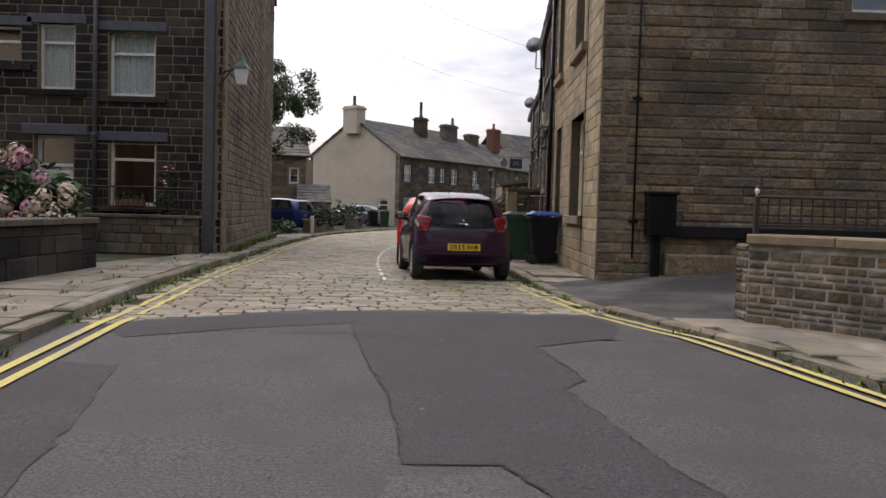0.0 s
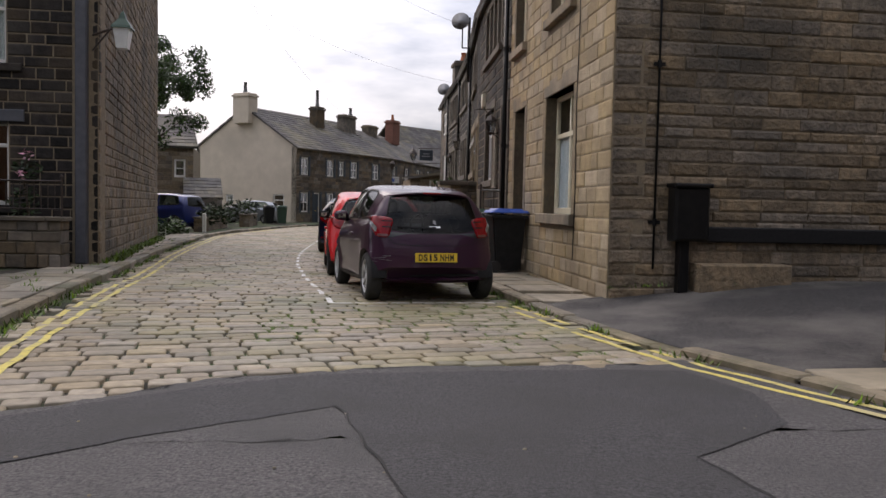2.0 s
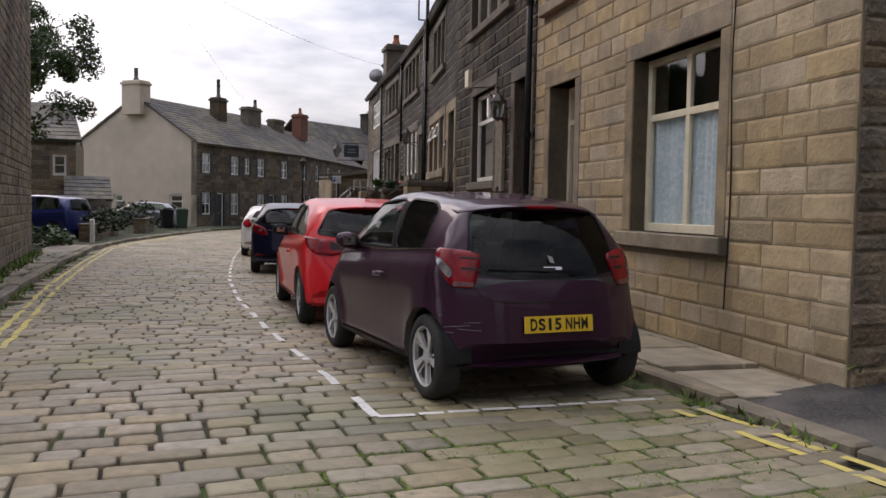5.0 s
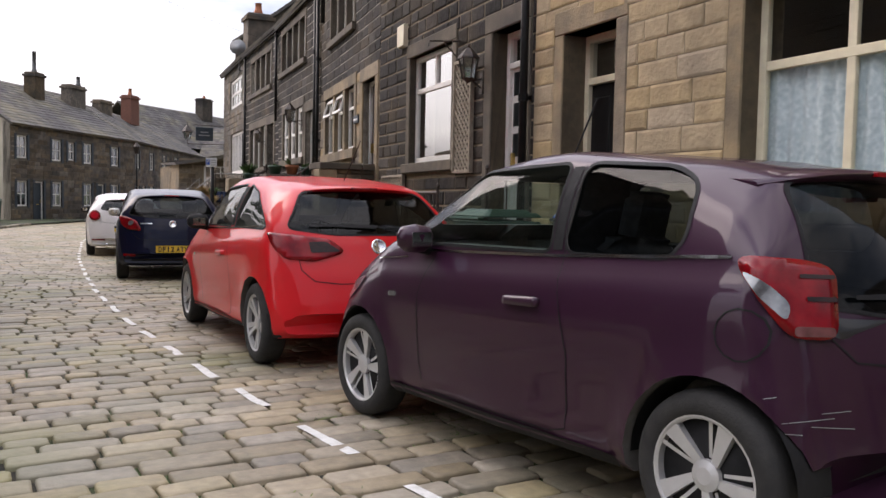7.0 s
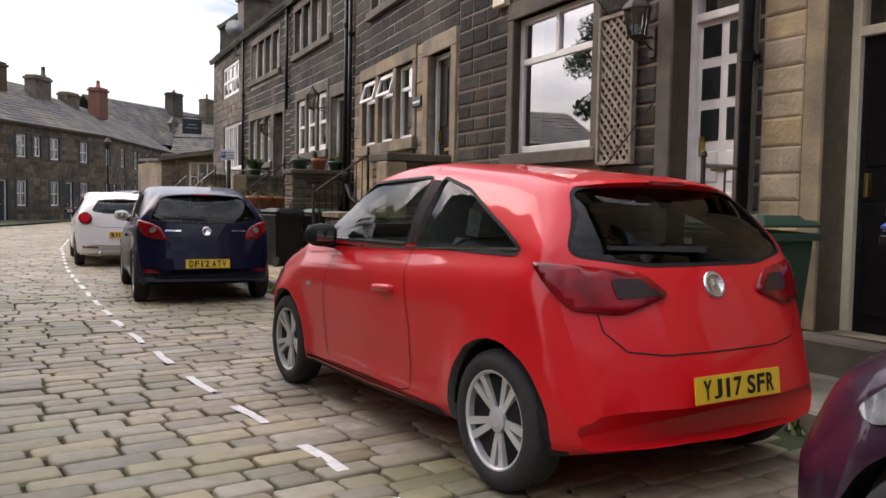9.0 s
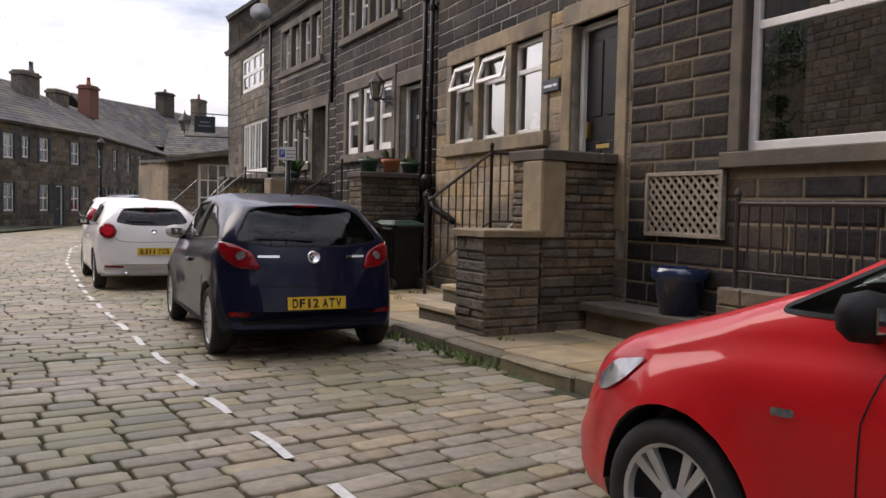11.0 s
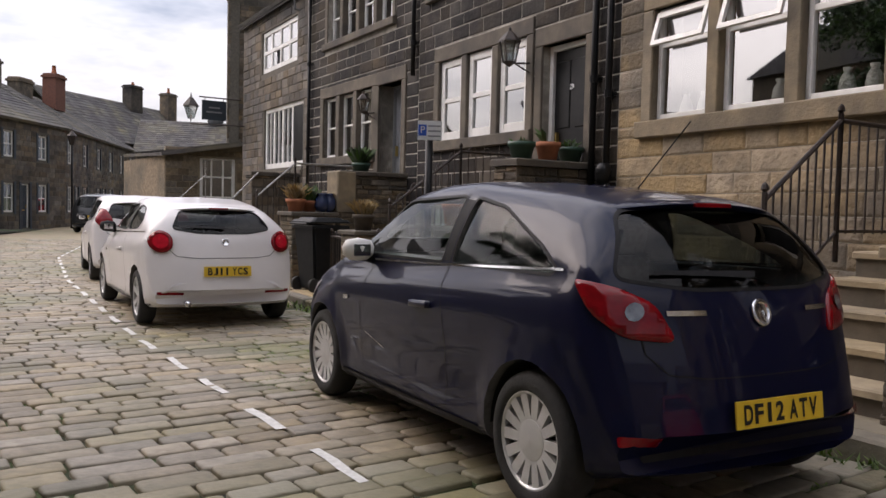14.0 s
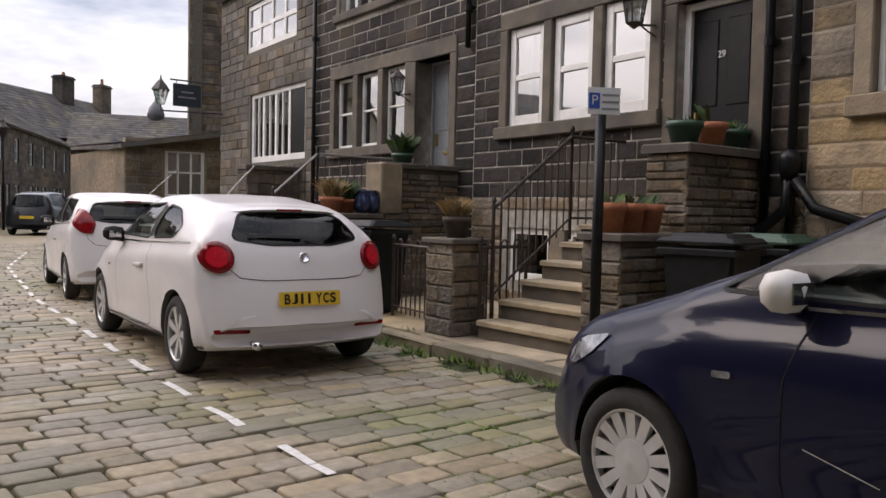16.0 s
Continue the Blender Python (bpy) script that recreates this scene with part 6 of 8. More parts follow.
            v += [(x + 0.24 + dx * 0.6, u * half, z + 0.040 + dz * 0.9), (x + 0.10 + dx, u * half, z + 0.030 + dz), (x - reach * e * 0.8 + dx, u * half, z + 0.012 + dz), (x - reach * e + dx, u * half, z + 0.002 + dz), (x - reach * e + 0.012 + dx, u * half, z - 0.014 + dz), (x + 0.06 + dx, u * half, z - 0.035 + dz), (x + 0.2 + dx, u * half, z - 0.02 + dz)]
        for i in range(n):
            f += [(i * 7 + j, i * 7 + (j + 1) % 7, i * 7 + 7 + (j + 1) % 7, i * 7 + 7 + j) for j in range(7)]
        f += [tuple(range(6, -1, -1)), tuple(range(n * 7, n * 7 + 7))]
        me = mesh_of("spoiler", v, f, True)
        me.set_sharp_from_angle(angle=radians(50))
        return part("spoiler", me, material, self.ob, "roof spoiler over the rear window")

    def park(self, x, y, yaw, z=None):
        """x, y: the middle of the rear axle; yaw: degrees from +y, to the left."""
        a = radians(yaw)
        d = Vector((-math.sin(a), math.cos(a), 0))
        p = Vector((x, y, 0)) + d * self.wb / 2 * CAR_SCALE
        z0, z1 = ground_z(y), ground_z(y + self.wb)
        pitch = -math.degrees(math.atan2(z1 - z0, self.wb))
        k = CAR_SCALE
        self.ob.matrix_world = pose(p.x, p.y, (z0 + z1) / 2 + 0.004 if z is None else z, 0, 0, yaw + 90) @ pose(0, 0, 0, 0, pitch, 0) @ Matrix.Scale(k, 4)


def hatch(label, paint, wb, front, rear, W, H, belt_z, nose, rear_style, plate, r=0.3, win=None, glass_side="car_glass", detail=True, wheel=("twin", 5), mirror="paint", rear_w=(0.5, 0.62), plate_z=0.6, lamps=None, sill_z=0.2, category="car", belt_rise=0.1, tumble=0.82):
    """A small hatchback: rear_style is (bumper top, glass foot, glass foot inset, roof end inset)."""
    xr, xf = -wb / 2 - rear, wb / 2 + front
    bt, gz, gi, ri = rear_style
    top = [(xr, 0.42), (xr + 0.012, bt), (xr + gi * 0.42, bt + 0.05), (xr + gi * 0.6, bt + (gz - bt) * 0.55), (xr + gi, gz), (xr + (gi + ri) / 2, (gz + H - 0.1) / 2 + 0.03), (xr + ri, H - 0.125), (xr + ri + 0.25, H - 0.075), (xr + ri + 1.0, H), (-0.05, H - 0.01), (0.28, H - 0.06),
           (xf - nose - 0.28, belt_z + 0.13), (xf - nose + 0.1, belt_z + 0.01), (xf - 0.3, belt_z - 0.14), (xf - 0.1, belt_z - 0.27), (xf, 0.45)]
    belt = [(xr, 0.40), (xr + gi, belt_z + belt_rise), (-wb / 2 + 0.5, belt_z + belt_rise * 0.6), (0.3, belt_z - 0.02), (xf - nose, belt_z - 0.06), (xf - 0.2, belt_z - 0.24), (xf, 0.42)]
    plan = [(xr, 0.86), (xr + 0.03, 0.91), (xr + 0.12, 0.95), (xr + 0.35, 0.975), (-wb / 2 + 0.2, 0.985), (0, 0.99), (wb / 2 - 0.1, 0.98), (xf - 0.45, 0.965), (xf - 0.15, 0.90), (xf - 0.03, 0.80), (xf, 0.72)]
    sill = [(xr, 0.27), (xr + 0.12, 0.225), (-wb / 2, sill_z + 0.02), (0, sill_z - 0.01), (wb / 2, sill_z), (xf - 0.1, 0.21), (xf, 0.28)]
    c = Car(label, paint, wb, front, rear, W, top, belt, plan, sill, category, r, tumble)
    c.H, c.gz, c.gi, c.ri, c.nose, c.belt_z = H, gz, gi, ri, nose, belt_z
    roof_z = H - 0.09
    ws_foot = xf - nose - 0.25
    if win is None:
        b0 = belt_z + 0.045
        win = [([(-0.30, b0), (-0.28, roof_z), (0.32, roof_z - 0.03), (ws_foot - 0.12, b0 + 0.02)], 0.05, None),
               ([(-0.38, b0), (-0.36, roof_z), (xr + ri + 0.42, roof_z - 0.03), (xr + gi + 0.42, b0 + 0.1), (xr + gi + 0.52, b0 + 0.05)], 0.06, None)]
    c.side_windows(win, glass_side)
    rw0, rw1 = rear_w
    rear_glass = rounded([(-rw1, gz + 0.04), (-rw0, H - 0.165), (-rw0 * 0.5, H - 0.145), (rw0 * 0.5, H - 0.145), (rw0, H - 0.165), (rw1, gz + 0.04), (rw1 * 0.5, gz - 0.005), (-rw1 * 0.5, gz - 0.005)], 0.06)
    fw = W / 2 * 0.73
    front_glass = rounded([(-fw, belt_z + 0.13), (-fw * 0.8, H - 0.12), (fw * 0.8, H - 0.12), (fw, belt_z + 0.13)], 0.06)
    cabin = [(xr + gi + 0.2, 0.45), (xr + gi + 0.14, gz + 0.02), (xr + ri + 0.08, H - 0.15), (0.2, H - 0.12), (ws_foot - 0.1, belt_z + 0.06), (ws_foot - 0.1, 0.45)]
    c.finish(rear_glass, front_glass, cabin)
    c.interior()
    c.wheels(wheel[0], spokes=wheel[1], rim_r=r * 0.71)
    c.mirrors(ws_foot - 0.30, belt_z + 0.01, paint if mirror == "paint" else mirror)
    c.number_plate(plate, 0.0, plate_z)
    if detail:
        (p0, p1), (q0, q1) = win[0][0][:2], win[1][0][:2]
        for view in ("left", "right"):
            c.panel("pillar_trim", view, [(p0[0] - 0.012 + (p1[0] - p0[0]) * k, p0[1] + 0.012 + (p1[1] - p0[1] - 0.03) * k) for k in np.linspace(0, 1, 14)] + [(q0[0] + 0.012 + (q1[0] - q0[0]) * k, q0[1] + 0.012 + (q1[1] - q0[1] - 0.03) * k) for k in np.linspace(1, 0, 14)], 0.004, "trim_black", fine=0.02, label="black door pillar between the side windows")
            xd0, xd1 = -0.40, ws_foot - 0.28
            c.seam(view, [(xd0 - 0.02, roof_z + 0.05), (xd0 - 0.05, 0.9), (xd0 - 0.12, 0.6), (xd0 - 0.1, 0.3), (xd0, 0.27), (xd1 - 0.05, 0.27), (xd1, 0.4), (xd1 - 0.02, 0.75), (xd1 - 0.1, belt_z)])
            c.seam(view, [(xr + gi + 0.34, belt_z + 0.06), (-0.40, belt_z + 0.024), (ws_foot - 0.2, belt_z + 0.0)], 0.012, material="chrome" if detail != "plain" else "trim_black", lift=0.006, name="belt_strip")
            h = c.panel("door_handle", view, rounded([(-0.36, 0.775), (-0.36, 0.815), (-0.15, 0.805), (-0.15, 0.77)], 0.02), 0.028, paint, thick=0.03, fine=0.05)
            c.seam(view, [(xr + 0.25, 0.26), (-wb / 2 - r - 0.06, 0.25)], 0.02)
            c.panel("side_repeater", view, rounded([(ws_foot - 0.1, 0.72), (ws_foot - 0.1, 0.745), (ws_foot - 0.02, 0.74), (ws_foot - 0.02, 0.715)], 0.01), 0.008, "lens_clear")
            c.seam(view, [(-wb / 2 + r + 0.06, 0.235), (wb / 2 - r - 0.06, 0.235)], 0.05, lift=0.008, name="sill_trim")
            c.panel("headlamp", view, rounded([(xf - 0.66, 0.795), (xf - 0.46, 0.755), (xf - 0.35, 0.66), (xf - 0.43, 0.63), (xf - 0.56, 0.70)], 0.04), 0.008, "lens_clear", fine=0.08)
        low = plate_z + 0.14
        c.seam("rear", [(-W * 0.37, gz), (-W * 0.35, low + 0.10), (-W * 0.30, low + 0.02), (-W * 0.2, low), (W * 0.2, low), (W * 0.30, low + 0.02), (W * 0.35, low + 0.10), (W * 0.37, gz)])
        c.panel("rear_wiper", "rear", rounded([(0.0, gz + 0.035), (-0.02, gz + 0.06), (rw1 * 0.75, gz + 0.065), (rw1 * 0.75, gz + 0.05)], 0.01), 0.02, "trim_black")
        c.spoiler(xr + ri - 0.02, H - 0.128, 0.07, W * 0.345, paint)
        part("high_brake_light", Shape().box(xr + ri - 0.102, -0.11, H - 0.139, xr + ri - 0.05, 0.11, H - 0.121, 0.003).mesh("high_brake_light"), "lens_red", c.ob)
        if paint not in ("paint_red", "paint_white"):
            c.panel("lower_bumper", "rear", rounded([(-W * 0.36, 0.305), (-W * 0.37, 0.335), (W * 0.37, 0.335), (W * 0.36, 0.305)], 0.02), 0.006, "trim_black", fine=0.09)
    return c


# the purple car, first of the parked row
car = hatch("dark plum purple small hatchback parked on the setts", "paint_purple", 2.34, 0.66, 0.46, 1.62, 1.445, 0.965, 0.72, (0.60, 0.84, 0.07, 0.36), "DS15 NHM", r=0.29, wheel=("blade", 5), plate_z=0.54, rear_w=(0.50, 0.60), belt_rise=0.05,
            win=[([(-0.36, 1.0), (-0.35, 1.375), (0.28, 1.355), (0.86, 1.0)], 0.05, None), ([(-0.44, 1.0), (-0.43, 1.375), (-0.86, 1.345), (-1.0, 1.28), (-1.03, 1.08), (-0.97, 1.005)], 0.07, "car_glass_dark")])
for s, view in ((1, "left"), (-1, "right")):
    cv = "corner_" + view
    lamp = car.panel("tail_lamp", cv, rounded([(-0.10, 0.77), (-0.11, 0.99), (0.0, 1.02), (0.20, 1.03), (0.16, 0.92), (0.05, 0.78)], 0.05), 0.016, "lens_red", fine=0.035, thick=0.02)
    car.panel("lamp_bar", cv, rounded([(-0.1, 0.885), (-0.1, 0.9), (0.0, 0.905), (0.0, 0.89)], 0.008), 0.02, "lens_dark", lamp)
    car.panel("lamp_bar", cv, rounded([(-0.1, 0.955), (-0.1, 0.968), (0.02, 0.973), (0.02, 0.96)], 0.008), 0.02, "lens_dark", lamp)
    car.panel("reverse_lamp", cv, rounded([(-0.09, 0.78), (-0.09, 0.81), (0.04, 0.815), (0.04, 0.785)], 0.015), 0.02, "lens_smoke", lamp)
    car.panel("indicator_lamp", cv, rounded([(0.06, 0.83), (0.05, 0.88), (0.12, 0.95), (0.18, 0.98), (0.15, 0.91)], 0.02), 0.02, "lens_clear", lamp)
car.panel("tailgate_panel", "rear", rounded([(-0.555, 0.775), (-0.575, 0.84), (0.575, 0.84), (0.555, 0.775)], 0.03), 0.004, "paint_black", fine=0.05, label="glossy black panel under the rear window")
car.panel("emblem", "rear", [(-0.02, 0.93), (-0.015, 0.975), (0.02, 0.985), (0.015, 0.94)], 0.01, "grey_text", label="small chrome emblem")
car.seam("rear", [(-0.07, 0.90), (0.07, 0.90)], 0.02, material="chrome", lift=0.01, name="model_bar")
car.seam("left", [(car.xr + 0.34 + 0.085 * math.cos(a), 0.78 + 0.085 * math.sin(a)) for a in np.linspace(0, 6.3, 14)], 0.006)
for a, b, c, d in ((0.10, 0.555, 0.14, 0.550), (0.12, 0.535, 0.20, 0.522), (0.09, 0.50, 0.15, 0.512), (0.16, 0.488, 0.19, 0.492), (0.22, 0.60, 0.25, 0.592)):
    car.seam("left", [(car.xr + a, b), (car.xr + c, d)], 0.0025, material="grey_text", name="scratch")
part("aerial", Shape().bar((0.3, 0, 1.44), (0.12, 0, 1.75), 0.005).mesh("aerial"), "trim_black", car.ob, "thin black roof aerial")
for view in ("left", "right"):
    car.seam(view, [(1.06, 0.90), (0.74, 0.925)], 0.008, material="chrome", lift=0.008, name="chrome_strip")
car.park(0.26, 12.80, 7.8)

# the red three-door
car = hatch("bright red three-door hatchback parked by the houses", "paint_red", 2.51, 0.82, 0.60, 1.70, 1.47, 0.985, 0.95, (0.62, 0.99, 0.17, 0.52), "YJ17 SFR", r=0.305, wheel=("twin", 5), plate_z=0.49, mirror="trim_black", belt_rise=0.06,
            win=[([(-0.38, 1.02), (-0.44, 1.38), (0.26, 1.36), (0.92, 1.02)], 0.05, None), ([(-0.47, 1.02), (-0.53, 1.375), (-0.80, 1.31), (-1.22, 1.12), (-1.36, 1.045), (-1.33, 1.02)], 0.03, None)], rear_w=(0.50, 0.67))
for s, view in ((1, "left"), (-1, "right")):
    lamp = car.panel("tail_lamp", "corner_" + view, rounded([(-0.33, 0.86), (-0.22, 0.95), (0.0, 0.98), (0.22, 1.0), (0.15, 0.9), (0.05, 0.81), (-0.15, 0.79)], 0.04), 0.016, "lens_red", fine=0.035, thick=0.02)
    car.panel("reverse_lamp", "corner_" + view, rounded([(-0.30, 0.86), (-0.2, 0.93), (-0.09, 0.93), (-0.12, 0.85)], 0.02), 0.02, "lens_dark", lamp)
    car.panel("mud_flap", view, rounded([(-car.wb / 2 - 0.40, 0.24), (-car.wb / 2 - 0.33, 0.42), (-car.wb / 2 - 0.30, 0.42), (-car.wb / 2 - 0.33, 0.24)], 0.01), 0.01, "trim_black")
car.badge(0, 0.90, 0.062)
part("aerial", Shape().bar((-1.0, 0, 1.42), (-1.34, 0, 1.72), 0.0035).mesh("aerial"), "trim_black", car.ob, "thin black roof aerial")
car.park(-0.14, 16.72, 1.6)

# the navy three-door
car = hatch("navy blue three-door hatchback with white mirror caps", "paint_navy", 2.51, 0.82, 0.62, 1.68, 1.46, 0.985, 0.95, (0.60, 0.98, 0.13, 0.48), "DF12 ATV", r=0.30, wheel=("cap", 14), plate_z=0.49, mirror="white_paint", belt_rise=0.06,
            win=[([(-0.38, 1.02), (-0.43, 1.37), (0.26, 1.35), (0.92, 1.02)], 0.05, None), ([(-0.47, 1.02), (-0.52, 1.36), (-0.80, 1.31), (-1.20, 1.14), (-1.36, 1.045), (-1.33, 1.02)], 0.03, None)], rear_w=(0.50, 0.66))
for s, view in ((1, "left"), (-1, "right")):
    lamp = car.panel("tail_lamp", "corner_" + view, rounded([(-0.20, 0.77), (-0.11, 0.92), (0.04, 0.985), (0.21, 1.02), (0.14, 0.89), (0.0, 0.79)], 0.05), 0.016, "lens_red", fine=0.035, thick=0.02)
    car.panel("indicator_lamp", "corner_" + view, [(-0.03 + 0.036 * math.cos(a), 0.89 + 0.036 * math.sin(a)) for a in np.linspace(0, 5.8, 12)], 0.022, "lens_clear", lamp)
    car.seam("rear", [(s * 0.3, 0.885), (s * 0.48, 0.885)], 0.02, material="chrome", lift=0.008, name="model_bar")
    car.panel("rear_reflector", "rear", rounded([(s * 0.55, 0.37), (s * 0.55, 0.41), (s * 0.72, 0.42), (s * 0.72, 0.38)], 0.01), 0.012, "lens_red")
car.badge(0, 0.88, 0.06)
car.seam("left", [(0.5, 0.54), (0.25, 0.48)], 0.004, material="alloy", name="scratch")
part("aerial", Shape().bar((-1.0, 0, 1.42), (-1.34, 0, 1.72), 0.0035).mesh("aerial"), "trim_black", car.ob, "thin black roof aerial")
car.park(-0.40, 24.15, -5.0)

# the white car with round tail lamps
car = hatch("white three-door hatchback with round red tail lamps", "paint_white", 2.51, 0.84, 0.70, 1.72, 1.43, 0.975, 0.95, (0.64, 1.03, 0.17, 0.52), "BJ11 YCS", r=0.305, wheel=("five", 7), plate_z=0.62, belt_rise=0.07,
            win=[([(-0.34, 1.03), (-0.38, 1.34), (0.28, 1.32), (0.88, 1.03)], 0.05, None), ([(-0.43, 1.035), (-0.47, 1.33), (-0.8, 1.29), (-1.1, 1.15), (-1.0, 1.06)], 0.08, None)], rear_w=(0.43, 0.55), mirror="trim_black", tumble=0.77)
for s in (1, -1):
    lamp = car.panel("tail_lamp", "rear", [(s * (0.66 + 0.115 * math.cos(a)), 0.93 + 0.115 * math.sin(a)) for a in np.linspace(0, 6.1, 22)], 0.024, "lens_red", fine=0.04, thick=0.03)
    car.panel("lamp_ring", "rear", [(s * (0.66 + 0.075 * math.cos(a)), 0.93 + 0.075 * math.sin(a)) for a in np.linspace(0, 6.1, 18)], 0.03, "lens_bright", lamp, fine=0.04)
    car.panel("reflector", "rear", rounded([(s * 0.45, 0.36), (s * 0.45, 0.39), (s * 0.72, 0.40), (s * 0.72, 0.37)], 0.01), 0.016, "lens_red")
car.badge(0, 0.93, 0.045)
car.panel("lower_lip", "rear", rounded([(-0.66, 0.40), (-0.52, 0.50), (0.52, 0.50), (0.66, 0.40)], 0.05), 0.012, "paint_white", fine=0.1, thick=0.012)
part("exhaust_pipe", Shape().bar((car.xr + 0.35, 0.42, 0.27), (car.xr + 0.02, 0.42, 0.27), 0.032, 12).mesh("exhaust", True), "chrome", car.ob, "chrome exhaust tip")
car.park(-0.42, 30.68, -3.2)

# the second white car
car = hatch("white five-door hatchback with tall red tail lamps", "paint_white", 2.49, 0.83, 0.63, 1.72, 1.48, 0.985, 0.95, (0.62, 1.06, 0.14, 0.46), "", r=0.30, wheel=("five", 7), plate_z=0.6, rear_w=(0.5, 0.6), mirror="trim_black")
for s, view in ((1, "left"), (-1, "right")):
    car.panel("tail_lamp", "corner_" + view, rounded([(-0.12, 0.90), (-0.13, 1.05), (0.05, 1.22), (0.2, 1.24), (0.15, 1.02), (0.02, 0.92)], 0.04), 0.016, "lens_red", fine=0.035, thick=0.02)
car.park(0.10, 36.05, -7.0)

# far parked cars, simpler
car = hatch("dark estate car parked beyond the bend", "paint_black", 2.6, 0.85, 0.8, 1.8, 1.72, 1.08, 0.95, (0.7, 1.1, 0.12, 0.3), "", r=0.34, wheel=("five", 7), plate_z=0.7, detail=False)
car.park(3.6, 58.5, -30)
car = hatch("red car parked at the far end", "paint_red", 2.5, 0.8, 0.7, 1.72, 1.45, 0.97, 0.95, (0.62, 1.04, 0.16, 0.5), "", wheel=("five", 7), detail=False)
car.park(7.2, 66.0, -26)
car = hatch("silver grey estate car parked before the gable", "paint_silver", 2.65, 0.85, 0.85, 1.78, 1.5, 0.97, 0.95, (0.66, 1.02, 0.16, 0.5), "", wheel=("five", 7), detail=False)
car.park(-4.6, 53.6, 78)
car = hatch("blue off-roader parked beside the stone house", "paint_blue", 2.5, 0.75, 0.75, 1.75, 1.68, 1.08, 0.95, (0.7, 1.1, 0.1, 0.3), "", r=0.34, wheel=("five", 6), detail=False)
car.park(-7.05, 39.4, 62)

# ---- forecourts, steps and railings ----


def stone_block_wall(name, x0, y0, x1, y1, z0, z1, label, material="grit_brown", core="mortar_dark", seed=1, course=(0.08, 0.14), length=(0.16, 0.42), cope=0.0, cope_mat="ashlar_dark", category="garden wall", joint=(0.003, 0.008)):
    """A free-standing rubble wall on a rectangle of the plan: core, courses on its four faces, a coping."""
    rnd = random.Random(seed)
    t = thing(name, label, category)
    part("core", Shape().box(x0 + 0.02, y0 + 0.02, z0, x1 - 0.02, y1 - 0.02, z1 - 0.005).mesh("core"), core, t)
    v, f, n = [], [], 0
    for a, b, nrm in (((x0, y0), (x1, y0), (0, -1)), ((x1, y1), (x0, y1), (0, 1)), ((x0, y1), (x0, y0), (-1, 0)), ((x1, y0), (x1, y1), (1, 0))):
        A, B = Vector((*a, 0)), Vector((*b, 0))
        L, u, nn = (B - A).length, (B - A).normalized(), Vector((*nrm, 0))
        m = Matrix(((u.x, nn.x, 0, A.x), (u.y, nn.y, 0, A.y), (0, 0, 1, 0), (0, 0, 0, 1))) @ Matrix.Translation((0, -0.018, 0))
        bv, bf = [], []
        z = z0
        while z < z1 - 0.03:
            h = min(rnd.uniform(*course), z1 - z)
            if z1 - z - h < 0.04:
                h = z1 - z
            q = 0.0
            while q < L - 0.01:
                w = rnd.uniform(*length)
                if L - q - w < length[0]:
                    w = L - q
                cv, cf = [], []
                block(cv, cf, q, q + w, z, z + h, 0.018 * rnd.uniform(0.7, 1.6), rnd.uniform(*joint), rnd.uniform(0.008, 0.018), 1, 1)
                cv = [m @ Vector(p) for p in cv]
                if m.to_3x3().determinant() < 0:
                    cf = [tuple(reversed(e)) for e in cf]
                if nrm in ((0, -1), (-1, 0)) and n < 120:
                    part("stone", mesh_of("stone", cv, cf), material, t)
                    n += 1
                else:
                    k = len(v)
                    v += cv
                    f += [tuple(i + k for i in e) for e in cf]
                q += w
            z += h
    if v:
        tagged(part("stonework", mesh_of("stonework", v, f), material, t), kind="stuff")
    if cope:
        u = x0 - 0.04
        along_x = (x1 - x0) > (y1 - y0)
        p, e = (x0 - 0.04, x1 + 0.04) if along_x else (y0 - 0.04, y1 + 0.04)
        while p < e - 0.01:
            w = min(rnd.uniform(0.5, 0.9), e - p)
            bx = (p + 0.004, y0 - 0.04, z1, p + w - 0.004, y1 + 0.04, z1 + cope) if along_x else (x0 - 0.04, p + 0.004, z1, x1 + 0.04, p + w - 0.004, z1 + cope)
            part("coping_stone", Shape().box(*bx, 0.014).mesh("coping"), cope_mat, t)
            p += w
    return t


def steps(x0, y0, y1, z0, n, rise, tread, label, material="step_stone"):
    """Steps that climb away from the street (+x); each one a stone."""
    t = thing("steps", label, "steps")
    for i in range(n):
        part("step", Shape().box(x0 + i * tread, y0 + 0.003 * i, z0, x0 + (i + 1) * tread + (1.0 if i == n - 1 else 0.05), y1 - 0.003 * i, z0 + rise * (i + 1) - 0.05).mesh("step"), "ashlar_dark", t)
        part("tread", Shape().box(x0 + i * tread - 0.03, y0 - 0.01, z0 + rise * (i + 1) - 0.05, x0 + (i + 1) * tread + (1.0 if i == n - 1 else 0.0), y1 + 0.01, z0 + rise * (i + 1), 0.012).mesh("tread"), material, t)
    return t


